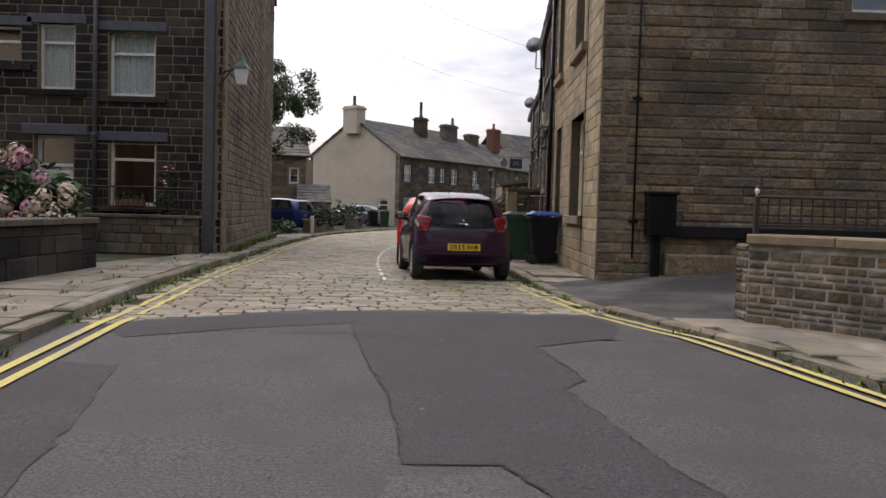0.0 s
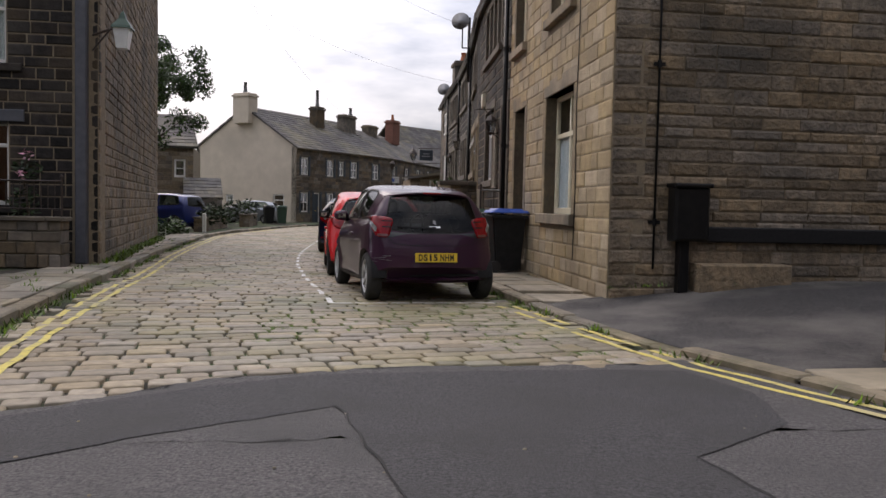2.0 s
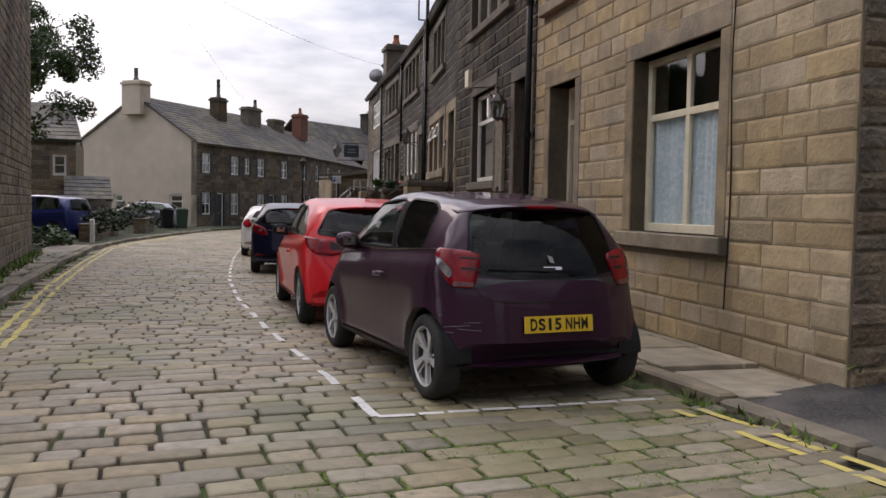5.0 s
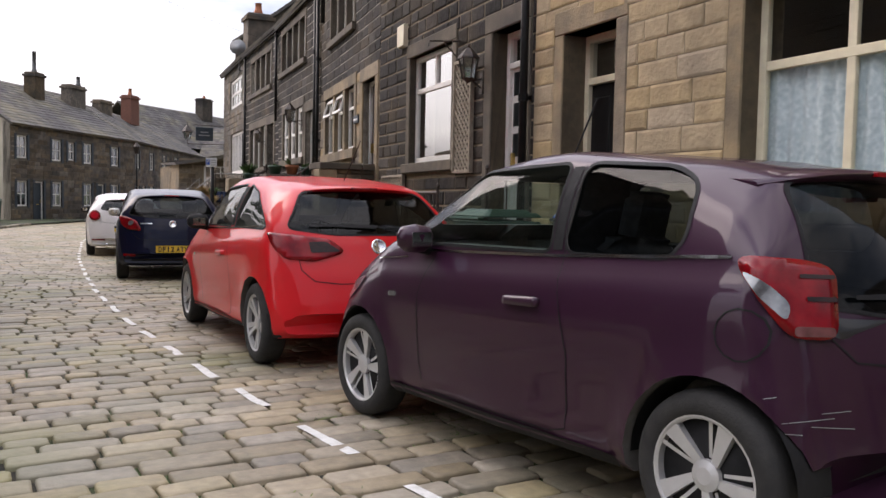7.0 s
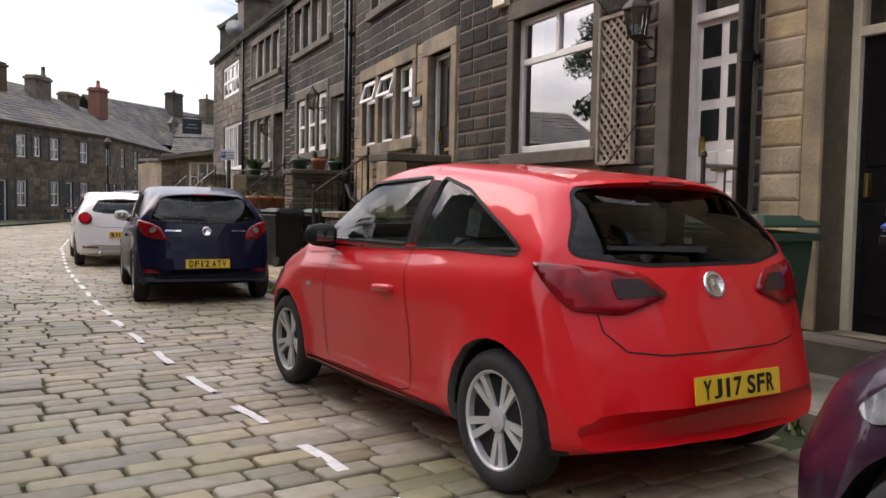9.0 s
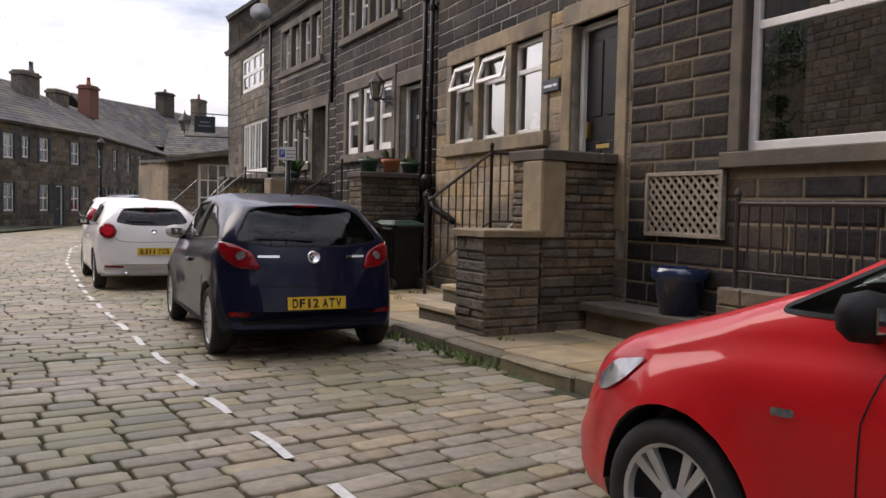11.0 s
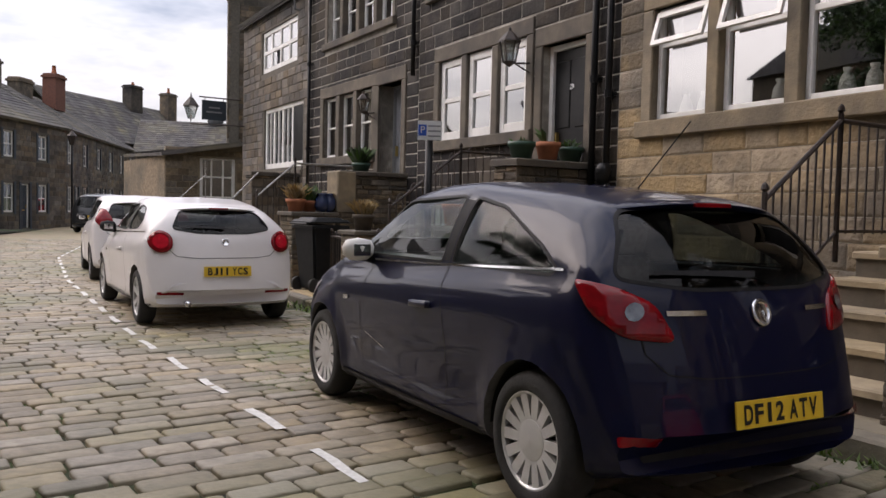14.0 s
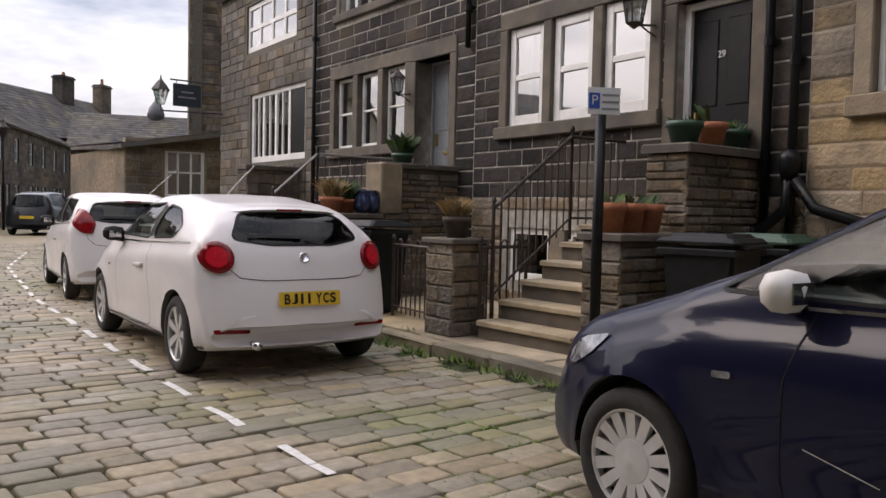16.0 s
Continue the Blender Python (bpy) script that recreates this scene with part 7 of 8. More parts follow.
def railing(pts, h, label, gap=0.12, hoop=False, rail_mat="iron", name="railing", foot=None, grab=0.0):
    """An iron railing along a line of points (its foot): posts, two rails, bars."""
    t = thing(name, label, "railing")
    for (a, b) in zip(pts, pts[1:]):
        a, b = Vector(a), Vector(b)
        up = Vector((0, 0, h))
        L = (b - a).length
        part("top_rail", Shape().bar(a + up, b + up, 0.018, 6).mesh("rail"), rail_mat, t)
        part("bottom_rail", Shape().bar(a + Vector((0, 0, 0.12)), b + Vector((0, 0, 0.12)), 0.012, 6).mesh("rail"), "iron", t)
        n = max(2, int(L / gap))
        for i in range(n + 1):
            p = a.lerp(b, i / n)
            if i in (0, n):
                q = Shape().bar(p - Vector((0, 0, 0.1)), p + up + Vector((0, 0, 0.05)), 0.02, 6).lathe([(0.0, -0.03), (0.028, 0.0), (0.02, 0.03), (0, 0.05)], 8, Matrix.Translation(p + up + Vector((0, 0, 0.07))))
                part("post", q.mesh("post"), "iron", t)
            elif hoop:
                k = Shape()
                if i % 2 and i < n - 1:
                    e = a.lerp(b, (i + 1) / n)
                    arc = [p + Vector((0, 0, 0.05)), p + up]
                    arc += [p.lerp(e, 0.5 - 0.5 * math.cos(s)) + up + Vector((0, 0, 0.07 * math.sin(s))) for s in np.linspace(0.3, math.pi - 0.3, 5)] + [e + up, e + Vector((0, 0, 0.05))]
                    part("hoop_bar", k.path(arc, 0.009, 5).mesh("hoop"), "iron", t)
            else:
                part("baluster", Shape().bar(p + Vector((0, 0, 0.1)), p + up, 0.009, 5).mesh("baluster"), "iron", t)
    return t


def pot(x, y, z, r, h, material, label, plant=None, seed=1):
    t = thing("plant_pot", label, "plant pot", at=pose(x, y, z))
    part("pot", Shape().lathe([(r * 0.68, 0), (r * 0.9, h * 0.72), (r, h * 0.75), (r * 1.02, h), (r * 0.9, h), (r * 0.85, h * 0.85), (0, h * 0.83)], 18).mesh("pot", True), material, t)
    if plant:
        rnd = random.Random(seed)
        v, f = [], []
        kind, n, s = plant
        for i in range(n):
            a, lean = rnd.uniform(0, 6.28), rnd.uniform(0.1, 0.9)
            L = s * rnd.uniform(0.6, 1.1)
            d = Vector((math.cos(a) * lean, math.sin(a) * lean, 1)).normalized()
            b = Vector((rnd.uniform(-r, r) * 0.5, rnd.uniform(-r, r) * 0.5, h * 0.85))
            side = d.cross(Vector((math.cos(a + 1), math.sin(a + 1), 0.2))).normalized()
            w = L * (0.035 if kind == "dry_grass" else 0.14)
            k = len(v)
            v += [b - side * w * 0.4, b + side * w * 0.4, b + d * L * 0.6 + side * w, b + d * L + Vector((math.cos(a), math.sin(a), -0.4)) * L * 0.15, b + d * L * 0.6 - side * w]
            f.append((k, k + 1, k + 2, k + 3, k + 4))
        tagged(part("foliage", mesh_of("foliage", v, f), kind, t), kind="stuff")
    return t


def wheelie_bin(x, y, z, yaw, body, lid, label):
    t = thing("wheelie_bin", label, "wheelie bin", "wheelie bins", at=pose(x, y, z, 0, 0, yaw))
    v = [(-0.22, -0.2, 0.03), (0.22, -0.2, 0.03), (0.22, 0.22, 0.03), (-0.22, 0.22, 0.03), (-0.28, -0.27, 0.95), (0.28, -0.27, 0.95), (0.28, 0.3, 0.98), (-0.28, 0.3, 0.98)]
    f = [(3, 2, 1, 0), (0, 1, 5, 4), (1, 2, 6, 5), (2, 3, 7, 6), (3, 0, 4, 7), (4, 5, 6, 7)]
    bm = bmesh.new()
    vs = [bm.verts.new(p) for p in v]
    for q in f:
        bm.faces.new([vs[i] for i in q])
    bmesh.ops.bevel(bm, geom=bm.edges[:], offset=0.03, segments=2, affect="EDGES")
    part("bin_body", bm, body, t)
    part("bin_rim", Shape().box(-0.3, -0.3, 0.9, 0.3, 0.32, 0.95, 0.01).mesh("rim"), body, t)
    lidm = Shape().box(-0.3, -0.32, 0.985, 0.3, 0.33, 1.03, 0.03).box(-0.24, -0.24, 1.025, 0.24, 0.26, 1.06, 0.03)
    part("bin_lid", lidm.mesh("lid"), lid, t)
    part("bin_handle", Shape().bar((-0.24, 0.37, 0.97), (0.24, 0.37, 0.97), 0.017, 8).bar((-0.2, 0.3, 0.97), (-0.2, 0.37, 0.97), 0.015).bar((0.2, 0.3, 0.97), (0.2, 0.37, 0.97), 0.015).mesh("handle"), body, t)
    for s in (-0.24, 0.24):
        part("bin_wheel", Shape().bar((s - 0.025, 0.24, 0.1), (s + 0.025, 0.24, 0.1), 0.1, 14).mesh("wheel"), "tyre", t)
    return t


def lantern(w, u, z, label, out=0.28, size=1.0):
    """A black wall lantern with glass sides on a bracket."""
    t = thing("wall_lantern", label, "lantern")
    part("bracket", w.shape(Shape().bar((u, 0, z - 0.12), (u, out, z - 0.16), 0.012).bar((u, 0, z - 0.25), (u, out * 0.7, z - 0.16), 0.01).add(*face_box(u - 0.04, u + 0.04, z - 0.3, z - 0.05, -0.01, 0.03)), "bracket"), "iron", t)
    m = Matrix.Translation((u, out, z)) @ Matrix.Scale(size, 4)
    part("lamp_glass", w.shape(Shape().lathe([(0.07, -0.13), (0.11, 0.1)], 6, m), "glass"), "window_glass", t)
    part("lamp_cap", w.shape(Shape().lathe([(0.135, 0.1), (0.13, 0.12), (0.04, 0.22), (0.015, 0.23), (0.02, 0.26), (0, 0.29)], 6, m), "cap"), "iron", t)
    part("lamp_base", w.shape(Shape().lathe([(0.0, -0.19), (0.03, -0.17), (0.085, -0.13), (0.07, -0.125)], 6, m), "base"), "iron", t)
    for i in range(6):
        a = 2 * math.pi * i / 6
        part("lamp_strut", w.shape(Shape().bar(m @ Vector((0.075 * math.cos(a), 0.075 * math.sin(a), -0.13)), m @ Vector((0.115 * math.cos(a), 0.115 * math.sin(a), 0.1)), 0.008, 4), "strut"), "iron", t)
    return t


def lattice(w, u0, u1, z0, z1, label, step=0.13):
    t = thing("lattice_panel", label, "trellis")
    for nm, a, b, c, d in (("frame_side", u0, u0 + 0.04, z0, z1), ("frame_side", u1 - 0.04, u1, z0, z1), ("frame_rail", u0, u1, z0 - 0.02, z0 + 0.02), ("frame_rail", u0, u1, z1 - 0.02, z1 + 0.02)):
        part(nm, w.shape(Shape().add(*face_box(a, b, c, d, 0.02, 0.075 if nm == "frame_side" else 0.07, 0.005)), nm), "wood_pale", t)
    W, H = u1 - u0, z1 - z0
    for s in (1, -1):
        k = -H
        while k < W:
            a0 = max(0, k)
            a1 = min(W, k + H)
            if a1 - a0 > 0.04:
                p = (u0 + (a0 if s > 0 else W - a0), 0.035 + 0.012 * (s > 0), z0 + a0 - k)
                q = (u0 + (a1 if s > 0 else W - a1), 0.035 + 0.012 * (s > 0), z0 + a1 - k)
                d = (Vector(q) - Vector(p)).normalized()
                o = Vector((-d.z, 0, d.x)) * 0.014
                e = Vector((0, 0.01, 0))
                sh = Shape().add([Vector(p) - o, Vector(p) + o, Vector(q) + o, Vector(q) - o, Vector(p) - o + e, Vector(p) + o + e, Vector(q) + o + e, Vector(q) - o + e], [(0, 1, 2, 3), (7, 6, 5, 4), (0, 4, 5, 1), (1, 5, 6, 2), (2, 6, 7, 3), (3, 7, 4, 0)])
                part("slat", w.shape(sh, "slat"), "wood_pale", t)
            k += step
    return t


P_ = PAVE
# the cottage: stoop with a high parapet, steps and a railing
g0 = ground_z(24) + P_ - 0.02
stone_block_wall("stoop_wall", 1.18, 23.5, 1.82, 24.02, g0, 1.08, "low stone pier wall at the cottage steps", "grit_mid", course=(0.06, 0.13), seed=61, cope=0.07, cope_mat="ashlar")
stone_block_wall("stoop_wall", 1.84, 23.5, 2.80, 24.02, g0, 1.83, "tall rubble parapet wall beside the cottage steps", course=(0.06, 0.12), seed=62, cope=0.1)
solo("gate_pier", Shape().box(1.80, 23.47, 1.085, 2.10, 23.8, 1.825, 0.02).mesh("pier"), "step_stone", "pale dressed stone pier at the head of the steps", "pier")
steps(1.3, 24.04, 24.95, g0, 5, 0.185, 0.3, "worn stone steps up to the cottage door")
railing([(1.35, 24.92, 0.5), (2.19, 24.92, 1.08), (2.92, 24.92, 1.08)], 0.9, "black iron railing beside the cottage steps", 0.11)
solo("hand_rail", Shape().path([(1.36, 24.1, 0.75), (2.0, 24.1, 1.25), (2.0, 24.1, 1.0)], 0.016, 6).mesh("handrail"), "rail_grey", "worn metal handrail of the cottage steps", "handrail")
lattice(wb, wb.u_at(22.0), wb.u_at(22.98), 1.14, 1.70, "low wooden lattice panel over an opening painted black", 0.1)
# no hollow here: a flat black sheet paints the opening's shade on the wall
solo("wall_recess", wb.shape(Shape().add(*face_box(wb.u_at(22.0), wb.u_at(22.98), 1.14, 1.70, -0.005, 0.028)), "recess"), "black_paint", "black sheet painted as the shade behind the lattice", "recess")
bench = thing("stone_ledge", "low stone ledge on blocks by the house wall", "ledge")
part("ledge_top", Shape().box(2.28, 20.9, 0.36, 2.72, 23.45, 0.44, 0.012).mesh("top"), "ashlar_dark", bench)
part("ledge_base", Shape().box(2.34, 20.95, 0.1, 2.7, 23.4, 0.36).mesh("base"), "grit_dark", bench)
pot(2.5, 22.35, 0.44, 0.25, 0.42, "ceramic_blue", "large dark blue glazed pot on the ledge")

# the house of the black door
g0 = ground_z(29) + P_ - 0.02
stone_block_wall("stoop_wall", 1.55, 28.75, 2.32, 29.15, g0, 1.06, "low rubble wall with flower pots beside the steps", seed=63, cope=0.06)
stone_block_wall("stoop_wall", 2.34, 28.72, 3.55, 29.15, g0, 1.8, "rubble parapet wall with pots on its coping", "grit_brown", seed=64, cope=0.08, course=(0.055, 0.11))
steps(1.5, 29.17, 30.35, g0, 6, 0.18, 0.27, "buff stone steps up to the black door")
railing([(1.7, 30.4, 0.35), (2.75, 30.4, 1.1), (3.6, 30.4, 1.1)], 0.95, "black hooped iron railing of the steps", 0.11, True)
for x, r_, h_, m_, pl in ((2.56, 0.16, 0.2, "bin_green", ("leaf", 9, 0.1)), (2.95, 0.15, 0.22, "terracotta", ("leaf", 4, 0.22)), (3.3, 0.16, 0.18, "bin_green", ("leaf", 60, 0.14))):
    pot(x, 28.92, 1.88, r_, h_, m_, "clay flower pot with a small plant on the parapet", pl, int(x * 10))
for x in (1.66, 1.9, 2.14):
    pot(x, 28.95, 1.12, 0.13, 0.24, "terracotta", "terracotta pot on the low wall", ("leaf", 14, 0.14), int(x * 10))
wheelie_bin(2.0, 28.25, g0 + 0.0, 190, "bin_black", "bin_black", "black wheelie bin beside the steps")
wheelie_bin(2.72, 28.2, g0 + 0.0, 184, "bin_black", "bin_green", "black wheelie bin with a dark green lid")
wheelie_bin(1.75, 32.45, g0, 96, "bin_black", "bin_black", "black wheelie bin beside the railings")
stone_block_wall("gate_pillar", 1.3, 30.5, 1.72, 30.92, g0, 0.96, "square stone pillar with a flat cap", "grit_mid", seed=65, course=(0.12, 0.17), cope=0.05)
pot(1.5, 30.7, 1.01, 0.14, 0.2, "bark", "brown pot with a dry grass dome", ("dry_grass", 500, 0.24), 5)
railing([(1.6, 30.98, g0), (1.75, 32.1, g0)], 0.8, "low black iron railing along the area", 0.1, True)
railing([(1.55, 30.4, g0), (2.2, 30.46, g0)], 0.85, "short black iron gate by the steps", 0.09, True, name="iron_gate")
sp = thing("parking_sign", "black post with a small blue and white parking sign", "road sign", at=pose(1.12, 28.62, ground_z(28.6) + P_, 0, 0, -31))
part("post", Shape().bar((0, 0, -0.05), (0, 0, 2.05), 0.04, 10).mesh("post", True), "black_paint", sp)
plate = part("sign_plate", Shape().box(-0.12, -0.065, 1.88, 0.12, -0.055, 2.07, 0.0).mesh("plate"), "sign_white", sp, "white sign plate")
part("blue_square", Shape().box(-0.112, -0.07, 1.92, -0.032, -0.066, 2.03).mesh("square"), "sign_blue", plate, "blue square")
cu = bpy.data.curves.new("text", "FONT")
cu.body, cu.size, cu.align_x, cu.align_y = "P", 0.1, "CENTER", "CENTER"
tmp = new("text", cu)
bpy.context.view_layer.update()
me = bpy.data.meshes.new_from_object(tmp.evaluated_get(bpy.context.evaluated_depsgraph_get()))
bpy.data.objects.remove(tmp)
for q in me.vertices:
    q.co = (q.co.x - 0.072, -0.073, q.co.y + 1.975)
me.materials.clear()
part("letter", me, "white_paint", plate)
for i in range(3):
    part("writing_bar", Shape().box(-0.015, -0.069, 1.91 + 0.05 * i, 0.11, -0.066, 1.925 + 0.05 * i).mesh("bar"), "grey_text", plate)

# the leaded house
g0 = ground_z(34) + P_ - 0.02
stone_block_wall("stoop_wall", 2.6, 33.55, 3.85, 34.0, g0, 1.82, "rubble parapet wall with thin courses", "grit_brown", seed=66, course=(0.06, 0.1), cope=0.07)
solo("gate_pier", Shape().box(2.52, 33.5, 1.22, 2.86, 33.9, 1.88, 0.02).mesh("pier"), "ashlar", "pale dressed stone pier on the parapet", "pier")
stone_block_wall("stoop_wall", 1.75, 33.5, 2.5, 34.0, g0, 1.15, "low rubble wall with pots and jars on it", "grit_brown", seed=67, course=(0.06, 0.1), cope=0.06)
steps(1.8, 34.02, 35.1, g0, 6, 0.185, 0.28, "stone steps up to the grey door")
railing([(1.8, 35.15, 0.5), (2.5, 35.15, 1.1), (3.9, 35.15, 1.1)], 0.95, "black iron railing with a pale handrail", 0.12, rail_mat="rail_grey")
pot(1.9, 33.72, 1.21, 0.16, 0.2, "terracotta", "clay pot with a dry grass dome", ("dry_grass", 300, 0.3), 6)
pot(2.15, 33.75, 1.21, 0.13, 0.18, "terracotta", "clay pot with green leaves", ("leaf", 90, 0.3), 7)
for x in (2.3, 2.43):
    solo("glazed_jar", Shape().lathe([(0.08, 0), (0.12, 0.08), (0.12, 0.2), (0.07, 0.27), (0.09, 0.3)], 14).mesh("jar", True), "ceramic_blue", "dark glazed jar on the low wall", "jar", at=pose(x, 33.62, 1.21))
pot(3.2, 34.0, 1.85, 0.16, 0.2, "bin_green", "planter with leafy green plant", ("leaf", 110, 0.34), 8)
# the shop's raised front
g0 = ground_z(40) + P_ - 0.02
stone_block_wall("stoop_wall", 3.0, 38.6, 4.05, 39.0, g0, 1.95, "dark stone parapet wall of the shop steps", "grit_dark", seed=68, course=(0.14, 0.2), cope=0.08)
stone_block_wall("stoop_wall", 2.5, 39.0, 2.9, 43.0, g0, 1.0, "low dark stone wall before the shop", "grit_dark", seed=69, course=(0.14, 0.2), cope=0.06)
solo("hand_rail", Shape().path([(2.0, 38.4, 0.0), (2.0, 38.4, 0.9), (3.1, 38.5, 2.0), (3.1, 38.75, 2.0)], 0.018, 6).mesh("handrail"), "rail_grey", "pale sloping handrail of the shop steps", "handrail")
solo("hand_rail", Shape().path([(2.3, 43.6, 0.0), (2.3, 43.6, 0.9), (3.6, 43.7, 2.1), (3.6, 43.7, 0.1)], 0.018, 6).mesh("handrail"), "rail_grey", "pale sloping handrail further along", "handrail")

# lattice house: step, rail, lantern, trellis, box
lattice(wb, wb.u_at(19.62), wb.u_at(20.16), 1.7, 3.08, "tall wooden trellis panel on the house wall", 0.1)
lantern(wb, wb.u_at(19.42), 2.92, "black lantern with glass sides beside the trellis", 0.2)
lantern(wd, wd.u_at(30.0), 3.35, "black lantern on a bracket between window and door", 0.34, 1.1)
lantern(we, we.u_at(34.8), 3.15, "small black lantern beside the door", 0.25, 0.9)
solo("alarm_box", wb.shape(Shape().add(*face_box(wb.u_at(22.25), wb.u_at(22.0), 3.62, 3.95, 0, 0.09, 0.015)), "box"), "cream_paint", "small cream alarm box on the wall", "alarm box")
solo("flower_bracket", wb.shape(Shape().path([(wb.u_at(20.05), 0.02, 3.35), (wb.u_at(20.05), 0.45, 3.32), (wb.u_at(20.05), 0.47, 3.25)], 0.01).path([(wb.u_at(20.05), 0.02, 3.1), (wb.u_at(20.05), 0.25, 3.31)], 0.008), "bracket"), "iron", "black iron hanging basket bracket", "bracket")
railing([(1.9, 18.25, 0.75), (2.42, 18.3, 0.75)], 0.85, "short iron handrail at the white door", 0.2, rail_mat="rail_grey")
railing([(1.9, 19.4, 0.8), (1.95, 21.3, 0.8)], 0.62, "iron railing with lattice before the window", 0.1)
solo("stoop", Shape().box(1.86, 18.22, 0.15, 2.5, 19.4, 0.74, 0.02).mesh("stoop"), "ashlar_dark", "stone door stoop of the white door", "stoop")
stone_block_wall("area_wall", 1.86, 19.42, 2.0, 21.4, 0.15, 0.8, "low stone wall before the lattice house", "grit_dark", seed=72, course=(0.14, 0.2))
solo("door_step", Shape().box(2.12, 16.8, 0.15, 2.45, 17.7, 0.42, 0.02).mesh("step"), "ashlar_dark", "worn stone step under the black door", "step")
wheelie_bin(1.62, 17.55, ground_z(17.5) + P_, 94, "bin_green", "bin_green", "dark green wheelie bin against the house")
wheelie_bin(2.02, 16.45, ground_z(16.4) + P_, 92, "bin_black", "bin_blue", "black wheelie bin with a blue lid")
for i, (l0, l1) in enumerate(cl_):   # ornaments on the sill inside
    for k in (0.3, 0.62)[: 2 - i % 2]:
        u_ = l0 + (l1 - l0) * k
        solo("vase", wc.shape(Shape().lathe([(0.05, 0.0), (0.075, 0.06), (0.06, 0.16), (0.03, 0.21), (0.04, 0.25)], 12, Matrix.Translation((u_, -0.2, C_win[2] + 0.02))), "vase", True), "white_paint", "pale ceramic vase on the window sill", "vase", "sill ornaments")
nm = thing("name_plate", "dark slate house name plate with worn lettering", "sign")
part("plate", wc.shape(Shape().add(*face_box(wc.u_at(24.62), wc.u_at(24.98), 2.72, 2.86, 0.02, 0.05, 0.006)), "plate"), "sign_dark", nm)
for a, b in ((24.66, 24.74), (24.76, 24.94)):
    part("writing_bar", wc.shape(Shape().add(*face_box(wc.u_at(a), wc.u_at(b), 2.77, 2.80, 0.05, 0.052)), "bar"), "sign_white", nm)
solo("facade_cable", wa.shape(Shape().path([(wa.u_at(13.45) + 0.02 * math.sin(z * 3), 0.025, z) for z in np.linspace(0.6, 6.4, 24)], 0.007, 5), "cable"), "trim_black", "thin dark cable down the house front", "cable")
drain = thing("drain_pipe", "black bent waste pipes at the house corner", "pipe")
part("pipe", wd.shape(Shape().path([(0.1, 0.12, 1.7), (0.1, 0.14, 1.35), (0.45, 0.16, 1.05), (0.45, 0.16, 0.3)], 0.055, 8), "pipe", True), "black_paint", drain)
part("pipe", wc.shape(Shape().path([(wc.L - 0.9, 0.1, 1.15), (wc.L - 0.15, 0.1, 1.35), (wc.L + 0.02, 0.14, 1.6)], 0.05, 8), "pipe", True), "black_paint", drain)
part("hopper", wd.shape(Shape().lathe([(0.05, 1.55), (0.09, 1.7), (0.1, 1.78), (0.06, 1.86)], 10, Matrix.Translation((0.1, 0.12, 0))), "hopper", True), "black_paint", drain)

def wall_text(w, text, u, z, n, size, material, parent):
    """Letters laid on a wall."""
    cu = bpy.data.curves.new("text", "FONT")
    cu.body, cu.size, cu.align_x, cu.align_y = text, size, "CENTER", "CENTER"
    tmp = new("text", cu)
    bpy.context.view_layer.update()
    me = bpy.data.meshes.new_from_object(tmp.evaluated_get(bpy.context.evaluated_depsgraph_get()))
    bpy.data.objects.remove(tmp)
    for q in me.vertices:
        q.co = w.m @ Vector((u - q.co.x, n, z + q.co.y))
    me.materials.clear()
    return part("house_number", me, material, parent, "pale house number")


wall_text(wd, "29", (D_door[0] + D_door[1]) / 2, 2.85, -0.125, 0.095, "sign_white", d_leaf)

# dishes, chimneys of the row


def dish(p, yaw, r, label):
    t = thing("satellite_dish", label, "satellite dish", at=pose(*p, 0, 0, yaw))
    prof = [(r * k, r * 0.32 * k * k) for k in (0.02, 0.3, 0.55, 0.8, 1.0)]
    bm = Shape().lathe(prof, 20, Matrix.Rotation(radians(75), 4, "X")).mesh("dish", True)
    part("reflector", bm, "grey_text", t)
    part("feed_arm", Shape().bar((0, 0, -r * 0.8), (0, -r * 0.9, -r * 0.2), 0.012).mesh("arm"), "grey_text", t)
    part("mount", Shape().path([(0, 0.05, 0), (0, 0.25, -0.05), (0, 0.25, -0.7)], 0.022).path([(0, 0.25, -0.7), (0.3, 0.25, -0.72)], 0.02).mesh("mount"), "lead", t)
    return t


dish((2.85, 27.3, 6.75), -20, 0.27, "grey satellite dish on a bracket above the eaves")
dish((3.9, 38.5, 6.35), -20, 0.27, "grey satellite dish at the eaves")
solo("vent_pipe", Shape().bar((3.1, 27.3, 5.0), (3.1, 27.3, 6.9), 0.045, 8).mesh("vent", True), "black_paint", "black vent pipe rising past the gutter", "pipe")
chimney((6.2, 33.2), 1.5, 0.8, 7.2, 9.6, [(-0.4, 0.5), (0.4, 0.5)], "grit_dark", 0, "sooty stone chimney with two pots")
chimney((6.0, 23.3), 1.5, 0.8, 7.2, 9.8, [(-0.4, 0.5), (0.4, 0.5)], "grit_dark", 0, "sooty stone chimney with two pots")
chimney((5.0, 40.2), 0.9, 0.7, 6.2, 7.9, [(0, 0.4)], "grit_dark", 0, "stone chimney close behind the eaves")

# ---- beyond the shop: gabled house, outbuilding, hanging sign ----
wh1 = Wall("wall_gabled_house", (6.5, 50.5), (10.5, 60.0), -0.3, 8.8, "brown stone house with a gable beyond the shop", "mortar_dark")
wh1.hole(1.2, 2.2, 3.6, 4.9, 0.12)
wh1.build()
